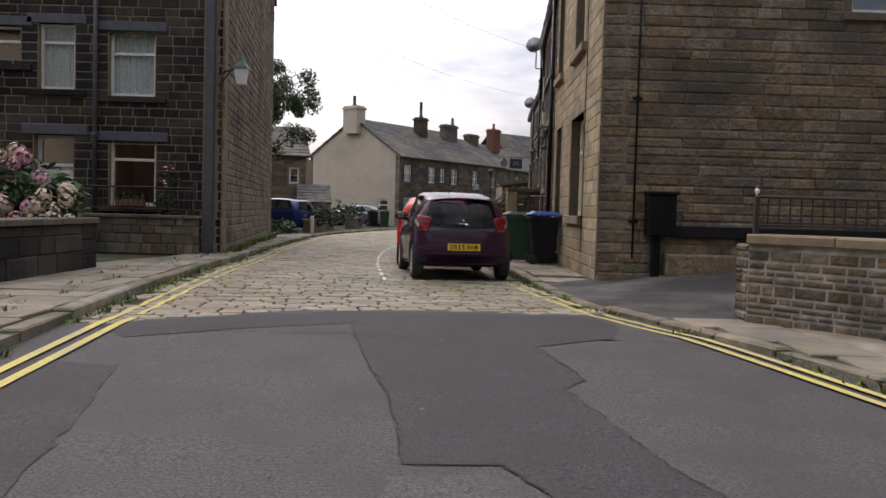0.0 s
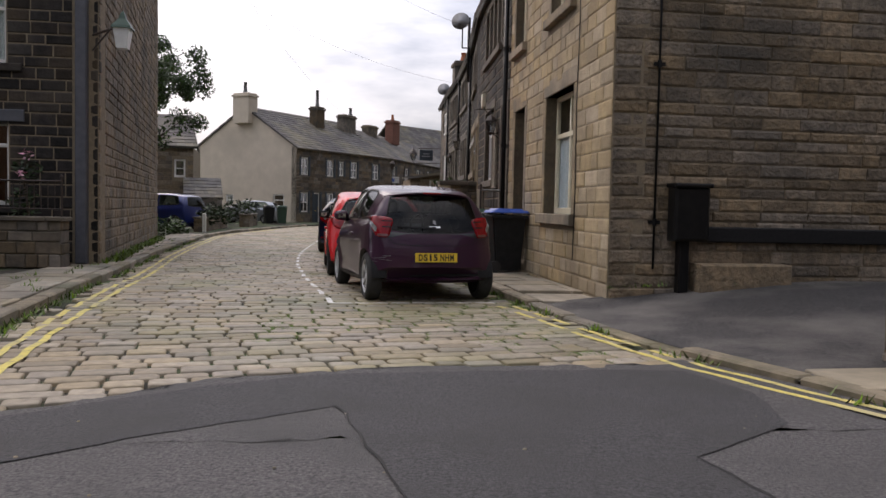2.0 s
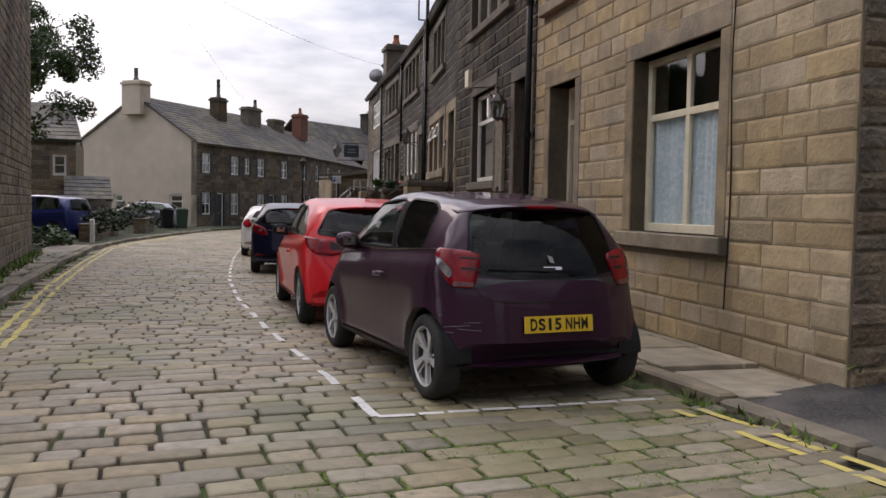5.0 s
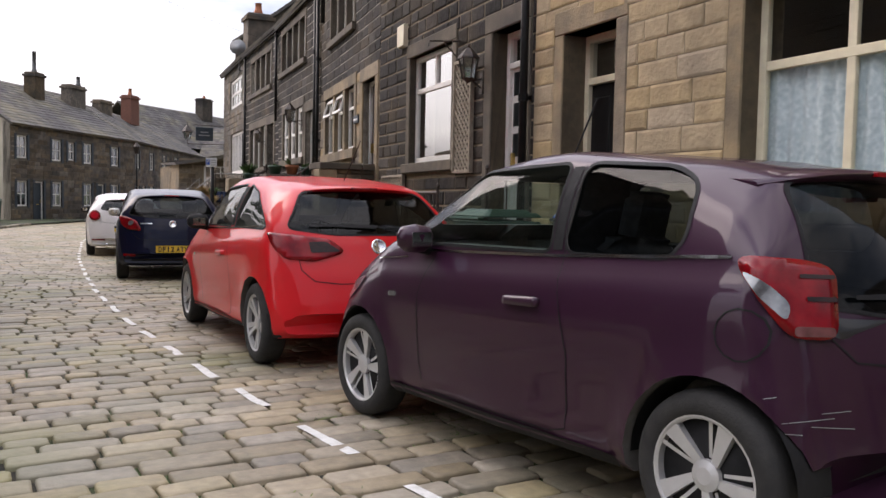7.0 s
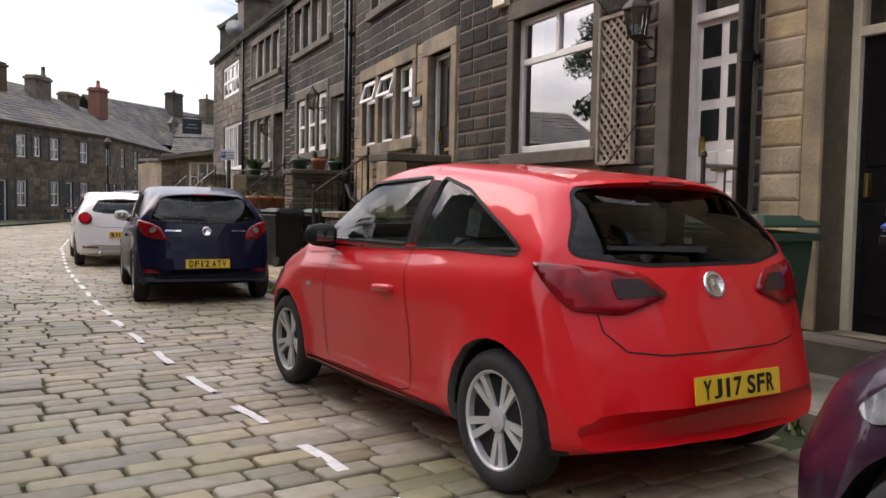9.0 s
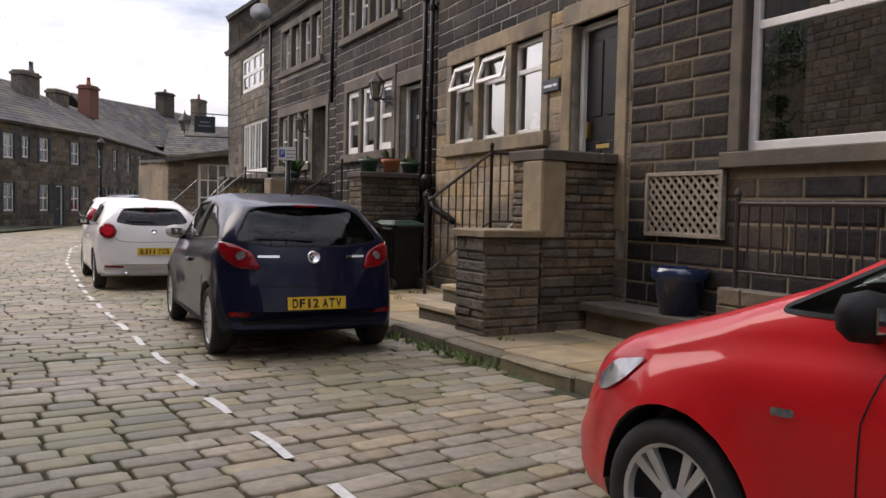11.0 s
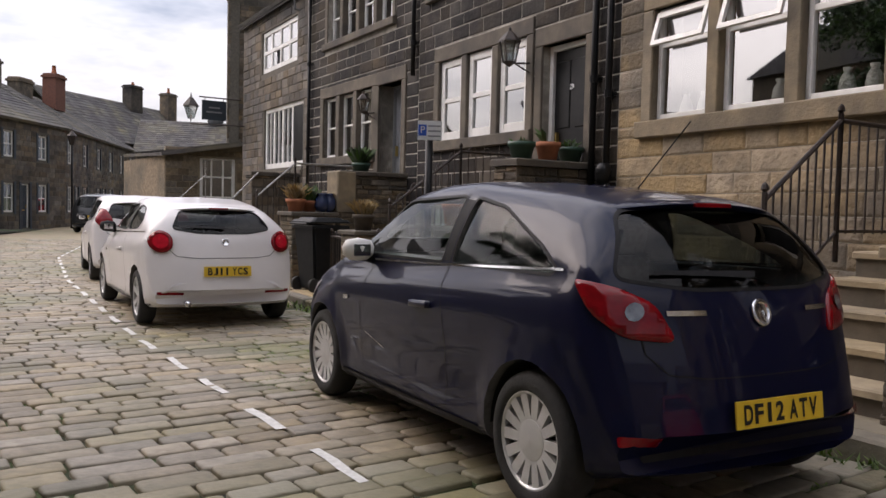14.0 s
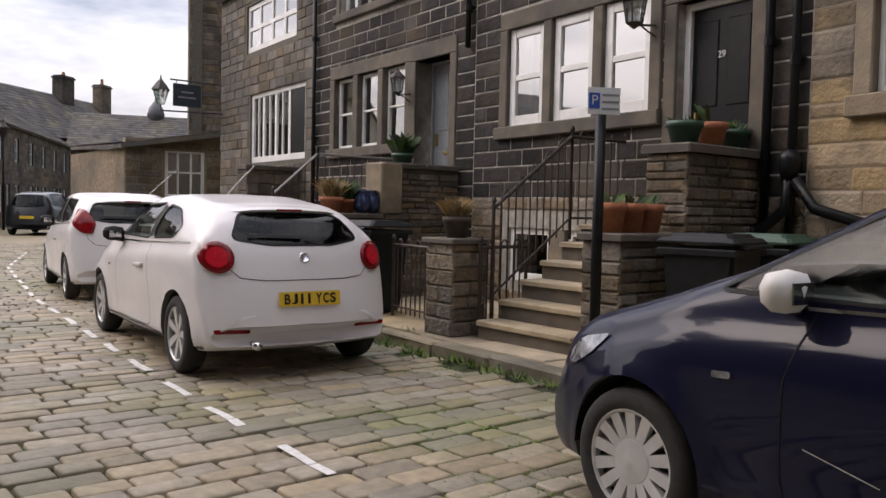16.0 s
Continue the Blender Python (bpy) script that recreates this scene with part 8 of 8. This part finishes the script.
window(wh1, 1.2, 2.2, 3.6, 4.9, "white upstairs window of the gabled house", "white_paint", 0.1, (0.5,), (0.5,), 0.06)
wh1.stones("grit_brown", (0.18, 0.24), (0.3, 0.6), 81)
wh2 = Wall("wall_gabled_house_end", (6.5, 50.5), (14.5, 48.5), -0.3, 8.8, "gable end rising above the shop", "mortar_dark", -1, top=[(0, 8.8), (8.2, 8.8), (4.1, 12.0)])
wh2.build()
wh2.stones("grit_brown", (0.18, 0.24), (0.3, 0.6), 82)
roof_slab("roof_gabled_house", [(6.3, 50.3, 8.8), (10.3, 60.0, 8.8), (14.0, 58.5, 12.0), (10.4, 49.3, 12.0)], 0.12, "slate roof of the gabled house", 14, cols=14)
ws2 = Wall("wall_outbuilding", (3.3, 46.6), (5.9, 46.2), -0.3, 3.0, "low stone outbuilding with a paned window", "mortar_tan", -1, top=[(0, 2.75), (2.63, 3.3), (2.63, 2.7), (0, 2.7)])
so = ws2.hole(1.0, 2.05, 0.7, 2.75, 0.06)
ws2.build()
window(ws2, *so, "white-framed window of twelve small panes", "white_paint", 0.03, (0.33, 0.66), (0.2, 0.4, 0.7), 0.09, bar_w=0.05)
ws2.stones("grit_mid", (0.16, 0.22), (0.3, 0.6), 83)
solo("outbuilding_side", Shape().box(3.3, 46.7, -0.3, 3.7, 52.0, 2.75).mesh("side"), "grit_mid", "side wall of the stone outbuilding", "wall", kind="structure")
roof_slab("roof_outbuilding", [(3.1, 46.3, 2.8), (6.0, 45.9, 3.3), (6.4, 52, 3.5), (3.3, 52, 3.0)], 0.1, "flat stone roof of the outbuilding", 8, cols=6)
hs = thing("hanging_sign", "dark blue-grey hanging sign on an iron bracket", "sign", at=pose(3.75, 43.5, 3.82, 0, 0, 0))
part("board", Shape().box(-0.33, -0.025, -0.26, 0.33, 0.025, 0.26, 0.01).mesh("board"), "sign_dark", hs)
part("bracket", Shape().bar((-0.4, 0, 0.34), (0.75, 0, 0.34), 0.018).bar((-0.25, 0, 0.34), (-0.25, 0, 0.25), 0.01).bar((0.25, 0, 0.34), (0.25, 0, 0.25), 0.01).mesh("bracket"), "iron", hs)
for i, (a, b) in enumerate(((-0.15, 0.15), (-0.22, 0.2))):
    part("writing_bar", Shape().box(a, -0.03, 0.05 - 0.12 * i, b, -0.026, 0.09 - 0.12 * i).mesh("bar"), "grey_text", hs)
sl = thing("street_lantern", "black tapered street lantern on a bracket arm", "street lamp", at=pose(3.1, 43.4, 3.75))
part("lamp_glass", Shape().lathe([(0.09, -0.2), (0.19, 0.12)], 6).mesh("glass"), "window_glass", sl)
part("lamp_cap", Shape().lathe([(0.22, 0.12), (0.2, 0.16), (0.06, 0.34), (0.03, 0.36), (0, 0.5)], 6).mesh("cap"), "iron", sl)
part("lamp_arm", Shape().path([(0, 0, -0.2), (0, 0, -0.34), (1.4, -0.5, -0.34)], 0.02).mesh("arm"), "iron", sl)
solo("roof_cupola", Shape().lathe([(0.62, 0.0), (0.62, 0.5), (0.66, 0.55), (0.5, 1.1), (0.2, 1.5), (0.08, 1.6), (0.1, 1.75), (0, 1.9)], 10).mesh("cupola", True), "lead", "pale domed cupola on the ridge of the far house", "cupola", at=pose(17.6, 85.8, 7.3))
far_lamp = thing("street_lamp", "tall black street lamp on the far pavement", "street lamp", at=pose(3.6, 64.2, 0))
part("column", Shape().bar((0, 0, 0), (0, 0, 4.0), 0.06, 8, 0.04).mesh("column", True), "black_paint", far_lamp)
part("lamp_head", Shape().lathe([(0.1, 4.0), (0.22, 4.4), (0.24, 4.42), (0.05, 4.65), (0, 4.8)], 6).mesh("head"), "iron", far_lamp)
rs = thing("round_sign", "white road sign with a round symbol on a pole", "road sign", at=pose(8.6, 68.0, 0, 0, 0, -25))
part("pole", Shape().bar((0, 0, 0), (0, 0, 3.0), 0.04).mesh("pole"), "grey_text", rs)
part("plate", Shape().box(-0.4, -0.05, 2.0, 0.4, -0.03, 3.0).mesh("plate"), "sign_white", rs)
part("disc", Shape().lathe([(0.28, 0), (0.28, 0.01), (0, 0.012)], 18, Matrix.Translation((0, -0.05, 2.6)) @ Matrix.Rotation(radians(90), 4, "X")).mesh("disc"), "sign_blue", rs)

# ---- left side: garden wall with hydrangea, low wall, lamp, tree ----
g0 = ground_z(12) + P_ - 0.02
stone_block_wall("garden_wall", -11.0, 11.6, -5.15, 12.1, g0, 0.9, "dark stone garden wall under a hydrangea", "grit_sooty", seed=91, course=(0.2, 0.3), length=(0.4, 0.8), cope=0.08)
stone_block_wall("garden_wall", -5.55, 8.2, -5.13, 11.58, g0, 0.9, "dark stone garden wall beside the pavement", "grit_sooty", seed=92, course=(0.2, 0.3), length=(0.4, 0.8), cope=0.08)
stone_block_wall("front_wall", -9.5, 16.3, -5.0, 16.7, ground_z(16) + P_ - 0.02, 0.92, "low stone wall before the left house", "grit_dark", seed=93, course=(0.16, 0.22), cope=0.06)
railing([(-7.3, 16.5, 0.98), (-5.05, 16.5, 0.98)], 0.55, "thin dark railing on the front wall", 0.1)


def leaf_cloud(t, name, material, centres, n, size, seed, flat=0.4):
    """Many small leaves scattered in clumps."""
    rnd = random.Random(seed)
    v, f = [], []
    for i in range(n):
        c, r = centres[rnd.randrange(len(centres))]
        d = Vector((rnd.gauss(0, 1), rnd.gauss(0, 1), rnd.gauss(0, 1))).normalized() * r * rnd.random() ** 0.45
        p = Vector(c) + d
        a = Vector((rnd.gauss(0, 1), rnd.gauss(0, 1), rnd.gauss(0, flat))).normalized()
        b = a.cross(Vector((rnd.gauss(0, 1), rnd.gauss(0, 1), rnd.gauss(0, 1)))).normalized()
        s = size * rnd.uniform(0.6, 1.3)
        k = len(v)
        v += [p - a * s, p + b * s * 0.42 - a * s * 0.1, p + a * s, p - b * s * 0.42 - a * s * 0.1]
        f.append((k, k + 1, k + 2, k + 3))
    return tagged(part(name, mesh_of(name, v, f), material, t), kind="stuff")


hyd = thing("hydrangea", "hydrangea bush with pink and cream flower heads on the wall", "shrub", at=pose(-6.05, 11.85, 0.95))
rnd = random.Random(77)
leaf_cloud(hyd, "foliage", "leaf", [((-0.5, 0, 0.25), 0.45), ((0.1, 0, 0.4), 0.5), ((0.5, 0, 0.2), 0.4), ((-0.9, 0, 0.4), 0.5), ((-1.4, 0, 0.3), 0.5)], 1500, 0.09, 3)
for i in range(62):
    x = rnd.uniform(-1.7, 0.85)
    top = 0.95 - 0.75 * max(0, x) - 0.1 * max(0, -x - 0.6)
    z = rnd.uniform(-0.1, top)
    p = Vector((x, -0.42 - 0.1 * rnd.random() + 0.35 * (z / top) ** 2, z))
    head = Shape()
    r_ = rnd.uniform(0.085, 0.14)
    fv, ff = [], []
    for k in range(60):
        d = Vector((rnd.gauss(0, 1), rnd.gauss(0, 1), rnd.gauss(0, 1))).normalized()
        c = p + d * r_
        e = d.orthogonal().normalized()
        e = Matrix.Rotation(rnd.uniform(0, 3), 3, d) @ e
        g_ = d.cross(e)
        s_ = r_ * 0.26
        q = len(fv)
        fv += [c + e * s_, c + g_ * s_, c - e * s_, c - g_ * s_]
        ff.append((q, q + 1, q + 2, q + 3))
    part("flower_head", mesh_of("flower", fv, ff), "petal_pink" if z > 0.45 and rnd.random() < 0.75 or rnd.random() < 0.2 else "petal_cream", hyd)
rose = thing("climbing_rose", "thin climbing rose with pink blooms by the house wall", "shrub", at=pose(-5.75, 16.95, 0.9))
part("stem", Shape().path([(0, 0, -0.6), (0.05, 0, 0.2), (-0.03, 0, 0.7), (0.06, 0, 1.1)], 0.015).mesh("stem"), "bark", rose)
leaf_cloud(rose, "foliage", "leaf_dark", [((0, 0, 0.3), 0.3), ((0.05, 0, 0.8), 0.22)], 240, 0.06, 8)
leaf_cloud(rose, "bloom", "petal_pink", [((0.06, -0.1, 1.05), 0.12), ((0, -0.1, 0.75), 0.1)], 30, 0.05, 9)
box_ = thing("window_box", "dark red window box with small plants", "planter", at=pose(-6.62, 17.36, 1.14))
part("trough", Shape().box(-0.3, -0.2, 0, 0.3, -0.05, 0.14, 0.01).mesh("trough"), "brick_red", box_)
leaf_cloud(box_, "foliage", "leaf_dark", [((0, -0.12, 0.2), 0.12), ((-0.2, -0.12, 0.18), 0.1), ((0.2, -0.12, 0.18), 0.1)], 120, 0.05, 10)
ch = thing("ceiling_lamp", "small warm lamp bulbs glowing inside the room", "lamp", at=pose(-6.35, 18.5, 2.02))
for i in range(3):
    part("bulb", Shape().lathe([(0, -0.05), (0.035, -0.02), (0.035, 0.02), (0, 0.05)], 8, Matrix.Translation((0.1 * i, 0, 0))).mesh("bulb", True), "warm_bulb", ch)
sl = thing("street_lantern", "old green and glass street lantern on the house corner", "street lamp", at=pose(-4.3, 17.15, 3.95))
part("lamp_glass", Shape().lathe([(0.12, -0.22), (0.18, 0.1)], 4, Matrix.Rotation(0.78, 4, "Z")).mesh("glass"), "sign_white", sl, "pale frosted glass")
part("lamp_cap", Shape().lathe([(0.22, 0.1), (0.2, 0.14), (0.08, 0.26), (0.05, 0.34), (0, 0.4)], 4, Matrix.Rotation(0.78, 4, "Z")).mesh("cap"), "bin_green", sl)
part("lamp_arm", Shape().path([(-0.5, 0.1, 0.0), (-0.1, 0, 0.12), (0, 0, 0.12)], 0.02).path([(-0.5, 0.1, -0.25), (-0.2, 0.0, 0.08)], 0.015).mesh("arm"), "iron", sl)


def tree(name, p, h, label, seed, leaves=5200, spread=2.6, mat_="leaf_dark"):
    t = thing(name, label, "tree", at=pose(*p))
    rnd = random.Random(seed)
    s = Shape()
    pts = [Vector((0, 0, -0.1)), Vector((0.1, 0.1, h * 0.2)), Vector((-0.1, 0, h * 0.4)), Vector((0.15, 0.1, h * 0.65))]
    for i, (a, b) in enumerate(zip(pts, pts[1:])):
        s.bar(a, b, 0.2 - 0.05 * i, 8, 0.15 - 0.05 * i)
    part("trunk", s.mesh("trunk"), "bark", t)
    cl = []
    for i in range(13):
        a = rnd.uniform(0, 6.28)
        base = pts[1].lerp(pts[3], rnd.random())
        e = base + Vector((math.cos(a) * spread * rnd.uniform(0.4, 1), math.sin(a) * spread * rnd.uniform(0.4, 1), h * rnd.uniform(0.05, 0.38)))
        mid = base.lerp(e, 0.5) + Vector((0, 0, 0.25))
        part("limb", Shape().bar(base, mid, 0.06, 6, 0.04).bar(mid, e, 0.04, 6, 0.012).mesh("limb"), "bark", t)
        cl += [(e, rnd.uniform(0.4, 0.9)), (mid, rnd.uniform(0.4, 0.8))]
        for j in range(2):
            cl.append((e + Vector((rnd.uniform(-1, 1), rnd.uniform(-1, 1), rnd.uniform(-0.5, 0.9))), rnd.uniform(0.25, 0.5)))
    leaf_cloud(t, "crown", mat_, cl, leaves, 0.075, seed + 1, 1.0)
    return t


tree("tree", (-8.2, 34.2, 0.05), 6.9, "leafy garden tree behind the dark stone house", 5, 19000, 2.3, "leaf")
hedge = thing("hedge", "low green verge plants by the garden wall", "shrub", at=pose(-7.0, 33.2, 0.1))
leaf_cloud(hedge, "foliage", "leaf", [((0.2, 0, 0.2), 0.5), ((0.6, 0.5, 0.15), 0.4), ((-0.3, -0.4, 0.25), 0.5), ((0.4, 1.2, 0.15), 0.4)], 900, 0.08, 12)
stone_block_wall("verge_wall", -6.3, 36.6, -5.9, 44.0, 0.05, 0.6, "low stone wall along the bend", "grit_mid", seed=94, cope=0.06)
stone_block_wall("verge_wall", -5.4, 44.6, -4.9, 49.0, 0.05, 0.65, "low stone wall along the bend", "grit_mid", seed=95, cope=0.06)
wallplants = thing("ivy", "dark ivy hanging over the low wall", "plant", at=pose(-6.0, 40, 0.6))
leaf_cloud(wallplants, "foliage", "leaf_dark", [((0, -2, 0.1), 0.45), ((0, 0, 0.2), 0.5), ((0.2, 2, 0.1), 0.5), ((0.4, 5, 0.3), 0.6), ((0.8, 7, 0.3), 0.6)], 1200, 0.1, 14)
solo("bollard", Shape().box(-0.07, -0.07, 0, 0.07, 0.07, 0.75, 0.02).mesh("bollard"), "white_paint", "short white marker post on the verge", "bollard", at=pose(-5.8, 36.0, 0.08))
wheelie_bin(-4.4, 50.6, 0.1, 20, "bin_black", "bin_black", "black wheelie bin beside the far wall")
wheelie_bin(-3.7, 51.0, 0.1, 10, "bin_green", "bin_green", "green wheelie bin beside the far wall")
# the cottage left of the cream gable
lc = Wall("wall_left_cottage", (-16.0, 49.5), (-8.5, 50.0), -0.2, 4.3, "grey stone cottage behind the tree", "mortar_tan", -1)
lo = lc.hole(6.5, 7.1, 2.6, 3.6, 0.1)
lc.build()
window(lc, *lo, "narrow white cottage window", "white_paint", 0.05, (), (0.5,), 0.1)
lc.stones("grit_mid", (0.2, 0.26), (0.4, 0.8), 84)
roof_slab("roof_left_cottage", [(-16.2, 49.3, 4.3), (-8.2, 49.8, 4.3), (-9.2, 53.5, 6.4), (-16.2, 53.5, 6.4)], 0.12, "stone slate roof of the left cottage", 10, cols=16)
Wall("wall_left_cottage_end", (-8.5, 50.0), (-9.2, 57.0), -0.2, 4.3, "end wall of the left cottage", "mortar_tan", -1).build()
roof_slab("roof_porch", [(-8.6, 47.6, 1.5), (-6.6, 47.9, 1.5), (-7.0, 50.0, 2.6), (-9.0, 49.8, 2.6)], 0.1, "low slate roof of the cottage porch", 6, cols=6)
solo("porch_wall", Shape().box(-8.6, 47.8, -0.1, -6.9, 49.9, 1.5).mesh("porch"), "grit_mid", "stone walls of the cottage porch", "porch", kind="structure")

# ---- near right: corner wall with railing ----
g0 = ground_z(8) + P_ - 0.03
stone_block_wall("corner_wall", 3.0, 8.0, 3.42, 8.34, g0, 0.98, "rubble corner wall end with pale mortar", "grit_brown", "mortar_pale", 101, (0.05, 0.11), (0.1, 0.3), joint=(0.007, 0.013))
cw = Wall("corner_retaining_wall", (3.0, 8.0), (5.2, 5.2), g0 - 0.1, 0.98, "low rubble retaining wall with pale mortar and flat coping", "mortar_pale", -1, 0.5, "garden wall", "")
cw.build()
cw.stones("grit_brown", (0.05, 0.12), (0.1, 0.32), 102, 160, (0, 4, 0, 1), proud=0.010, joint=0.024)
q = 0.0
rnd = random.Random(6)
while q < cw.L:
    w_ = rnd.uniform(0.6, 0.95)
    part("coping_stone", cw.shape(Shape().add(*face_box(q, q + w_ - 0.008, 0.98, 1.08, -0.5, 0.06, 0.015)), "coping"), "ashlar", cw.ob)
    q += w_
terr = solo("terrace", mesh_of("terrace", [(3.05, 8.1, 1.03), (5.3, 5.3, 1.03), (14, 5.3, 1.03), (14, 8.5, 1.03), (3.6, 8.5, 1.03)], [(0, 1, 2, 3, 4)]), "flag", "paved terrace behind the corner wall", "terrace", kind="structure")
Wall("terrace_wall", (3.3, 8.34), (14.0, 8.5), 0.0, 1.02, "stone side of the terrace towards the drive", "mortar_tan", 1, 0.3).build()
railing([(3.12, 8.15, 1.05), (6.5, 8.3, 1.05)], 0.4, "black iron railing on the terrace edge", 0.11)

post = thing("railing_post", "black iron newel post with a pale ball finial", "railing post")
part("post", Shape().box(3.09, 8.12, 1.03, 3.14, 8.17, 1.46, 0.008).mesh("post"), "iron", post)
part("finial", Shape().lathe([(0.02, 0.0), (0.014, 0.02), (0.034, 0.05), (0.036, 0.07), (0.024, 0.095), (0.0, 0.102)], 12, Matrix.Translation((3.115, 8.145, 1.46)) @ Matrix.Scale(0.75, 4)).mesh("finial", True), "white_paint", post, "pale ball finial")

# ---- behind the camera: plain houses that close the street ----


def plain_house(name, x0, y0, x1, y1, h, seed):
    t = thing(name, "plain dark stone house closing the street", "house", kind="structure")
    part("wall", Shape().box(x0, y0, -0.3, x1, y1, h).mesh("wall"), "grit_mid", t)
    cx = (y0 + y1) / 2
    s = Shape().add([(x0 - 0.2, y0 - 0.2, h), (x1 + 0.2, y0 - 0.2, h), (x1 + 0.2, y1 + 0.2, h), (x0 - 0.2, y1 + 0.2, h), (x0, cx, h + 3), (x1, cx, h + 3)], [(0, 1, 5, 4), (2, 3, 4, 5), (1, 2, 5), (3, 0, 4), (3, 2, 1, 0)])
    part("roof", s.mesh("roof"), "slate", t)


plain_house("house_behind", -16, -20, 2, -11, 7, 1)
plain_house("house_behind", 6, -22, 30, -12, 7, 2)
plain_house("house_behind", -26, -8, -11, 9, 6.5, 3)
plain_house("house_behind", 15, -8, 27, 10, 6.5, 4)
plain_house("house_behind", -27, 31.5, -13.5, 46.5, 6.5, 5)

# ---- wires over the street ----
for a, b, sag in (((-4.9, 18.0, 8.3), (3.3, 27.5, 6.6), 0.5), ((-6.0, 28.0, 8.6), (3.9, 36.0, 6.3), 0.6), ((-5.0, 19.0, 8.5), (0.4, 66.0, 7.9), 0.7)):
    A, B = Vector(a), Vector(b)
    pts = [A.lerp(B, k) - Vector((0, 0, sag * 4 * k * (1 - k))) for k in np.linspace(0, 1, 13)]
    solo("overhead_wire", Shape().path(pts, 0.0035, 4).mesh("wire"), "trim_black", "thin black overhead wire across the street", "wire", "overhead wires")

# ---- grass and moss in the joints ----


def tufts(name, spots, label, seed, n=9, size=0.09, material="moss", rise=(0.4, 1.6)):
    rnd = random.Random(seed)
    v, f = [], []
    for x, y, z in spots:
        for i in range(n):
            a, L = rnd.uniform(0, 6.28), size * rnd.uniform(0.4, 1.2)
            d = Vector((math.cos(a), math.sin(a), rnd.uniform(*rise))).normalized()
            s = Vector((-d.y, d.x, 0)).normalized() * L * 0.14
            b = Vector((x + rnd.gauss(0, 0.04), y + rnd.gauss(0, 0.06), z))
            k = len(v)
            v += [b - s, b + s, b + d * L]
            f.append((k, k + 1, k + 2))
    return solo(name, mesh_of(name, v, f), material, label, "grass", kind="stuff")


rnd = random.Random(31)
spots = []
for y in np.arange(2, 30, 0.12):
    if noise.noise(Vector((y * 0.7, 0, 0))) > -0.1:
        spots.append((left_x(y) + rnd.uniform(-0.02, 0.1), y, ground_z(y)))
    if noise.noise(Vector((y * 0.8, 5, 0))) > -0.05:
        spots.append((right_x(y) - rnd.uniform(-0.02, 0.12), y, ground_z(y)))
for y in np.arange(23, 34, 0.1):
    spots.append((right_x(y) - rnd.uniform(-0.02, 0.2), y, ground_z(y)))
tufts("kerb_grass", spots, "green grass and moss along the kerbs", 1)
spots = []
while len(spots) < 4200:
    x, y = rnd.uniform(-1.5, 1.6), rnd.choice((rnd.uniform(8.8, 15), rnd.uniform(9, 12.5), rnd.uniform(19, 34), rnd.uniform(25, 32)))
    if noise.noise(Vector((x * 0.9, y * 0.6, 2))) > 0.02 and x < right_x(y):
        spots.append((x, y, ground_z(y) - 0.010))
tufts("joint_moss", spots, "small moss and weeds between the setts", 2, 14, 0.045, rise=(0.05, 0.4))
spots = [(rnd.uniform(right_x(y) + 0.2, row_x(y) - 0.1), y, ground_z(y) + PAVE) for y in np.arange(19, 33, 0.6)]
spots += [(left_x(y) - rnd.uniform(0.2, 1.0), y, ground_z(y) + PAVE) for y in np.arange(3, 30, 0.5)] + [(2.3 + 0.2 * i, 11.97, 0.38 + 0.01 * i) for i in range(10)]
tufts("pavement_weeds", spots, "small weeds between the flagstones", 3, 10, 0.07)
spots = [(-4.75 - (y - 17.3) * 0.13 + rnd.uniform(0.02, 0.3), y, ground_z(y) + PAVE) for y in np.arange(17.5, 30, 0.08)]
tufts("verge_grass", spots, "rough grass at the foot of the side wall", 4, 8, 0.14)

# ---- single setts where the walk passes nearest ----
rnd = random.Random(55)
kinds = {}
for cx, cy, ln, dp, ang in near_setts:
    key = (round(ln, 2), rnd.randrange(3))
    if key not in kinds:
        v, f = [], []
        sett_mesh(v, f, 0, 0, 0, ln - rnd.uniform(0.014, 0.03), 0.17 - rnd.uniform(0.01, 0.018), 0, rnd)
        kinds[key] = mesh_of("sett", v, f, True)
    ob = part("sett", kinds[key], "sett", setts)
    ob.matrix_world = Matrix.Translation((cx, cy, ground_z(cy))) @ Matrix.Rotation(ang + rnd.uniform(-0.03, 0.03), 4, "Z") @ Matrix.Diagonal((1, dp / 0.17, 1, 1))
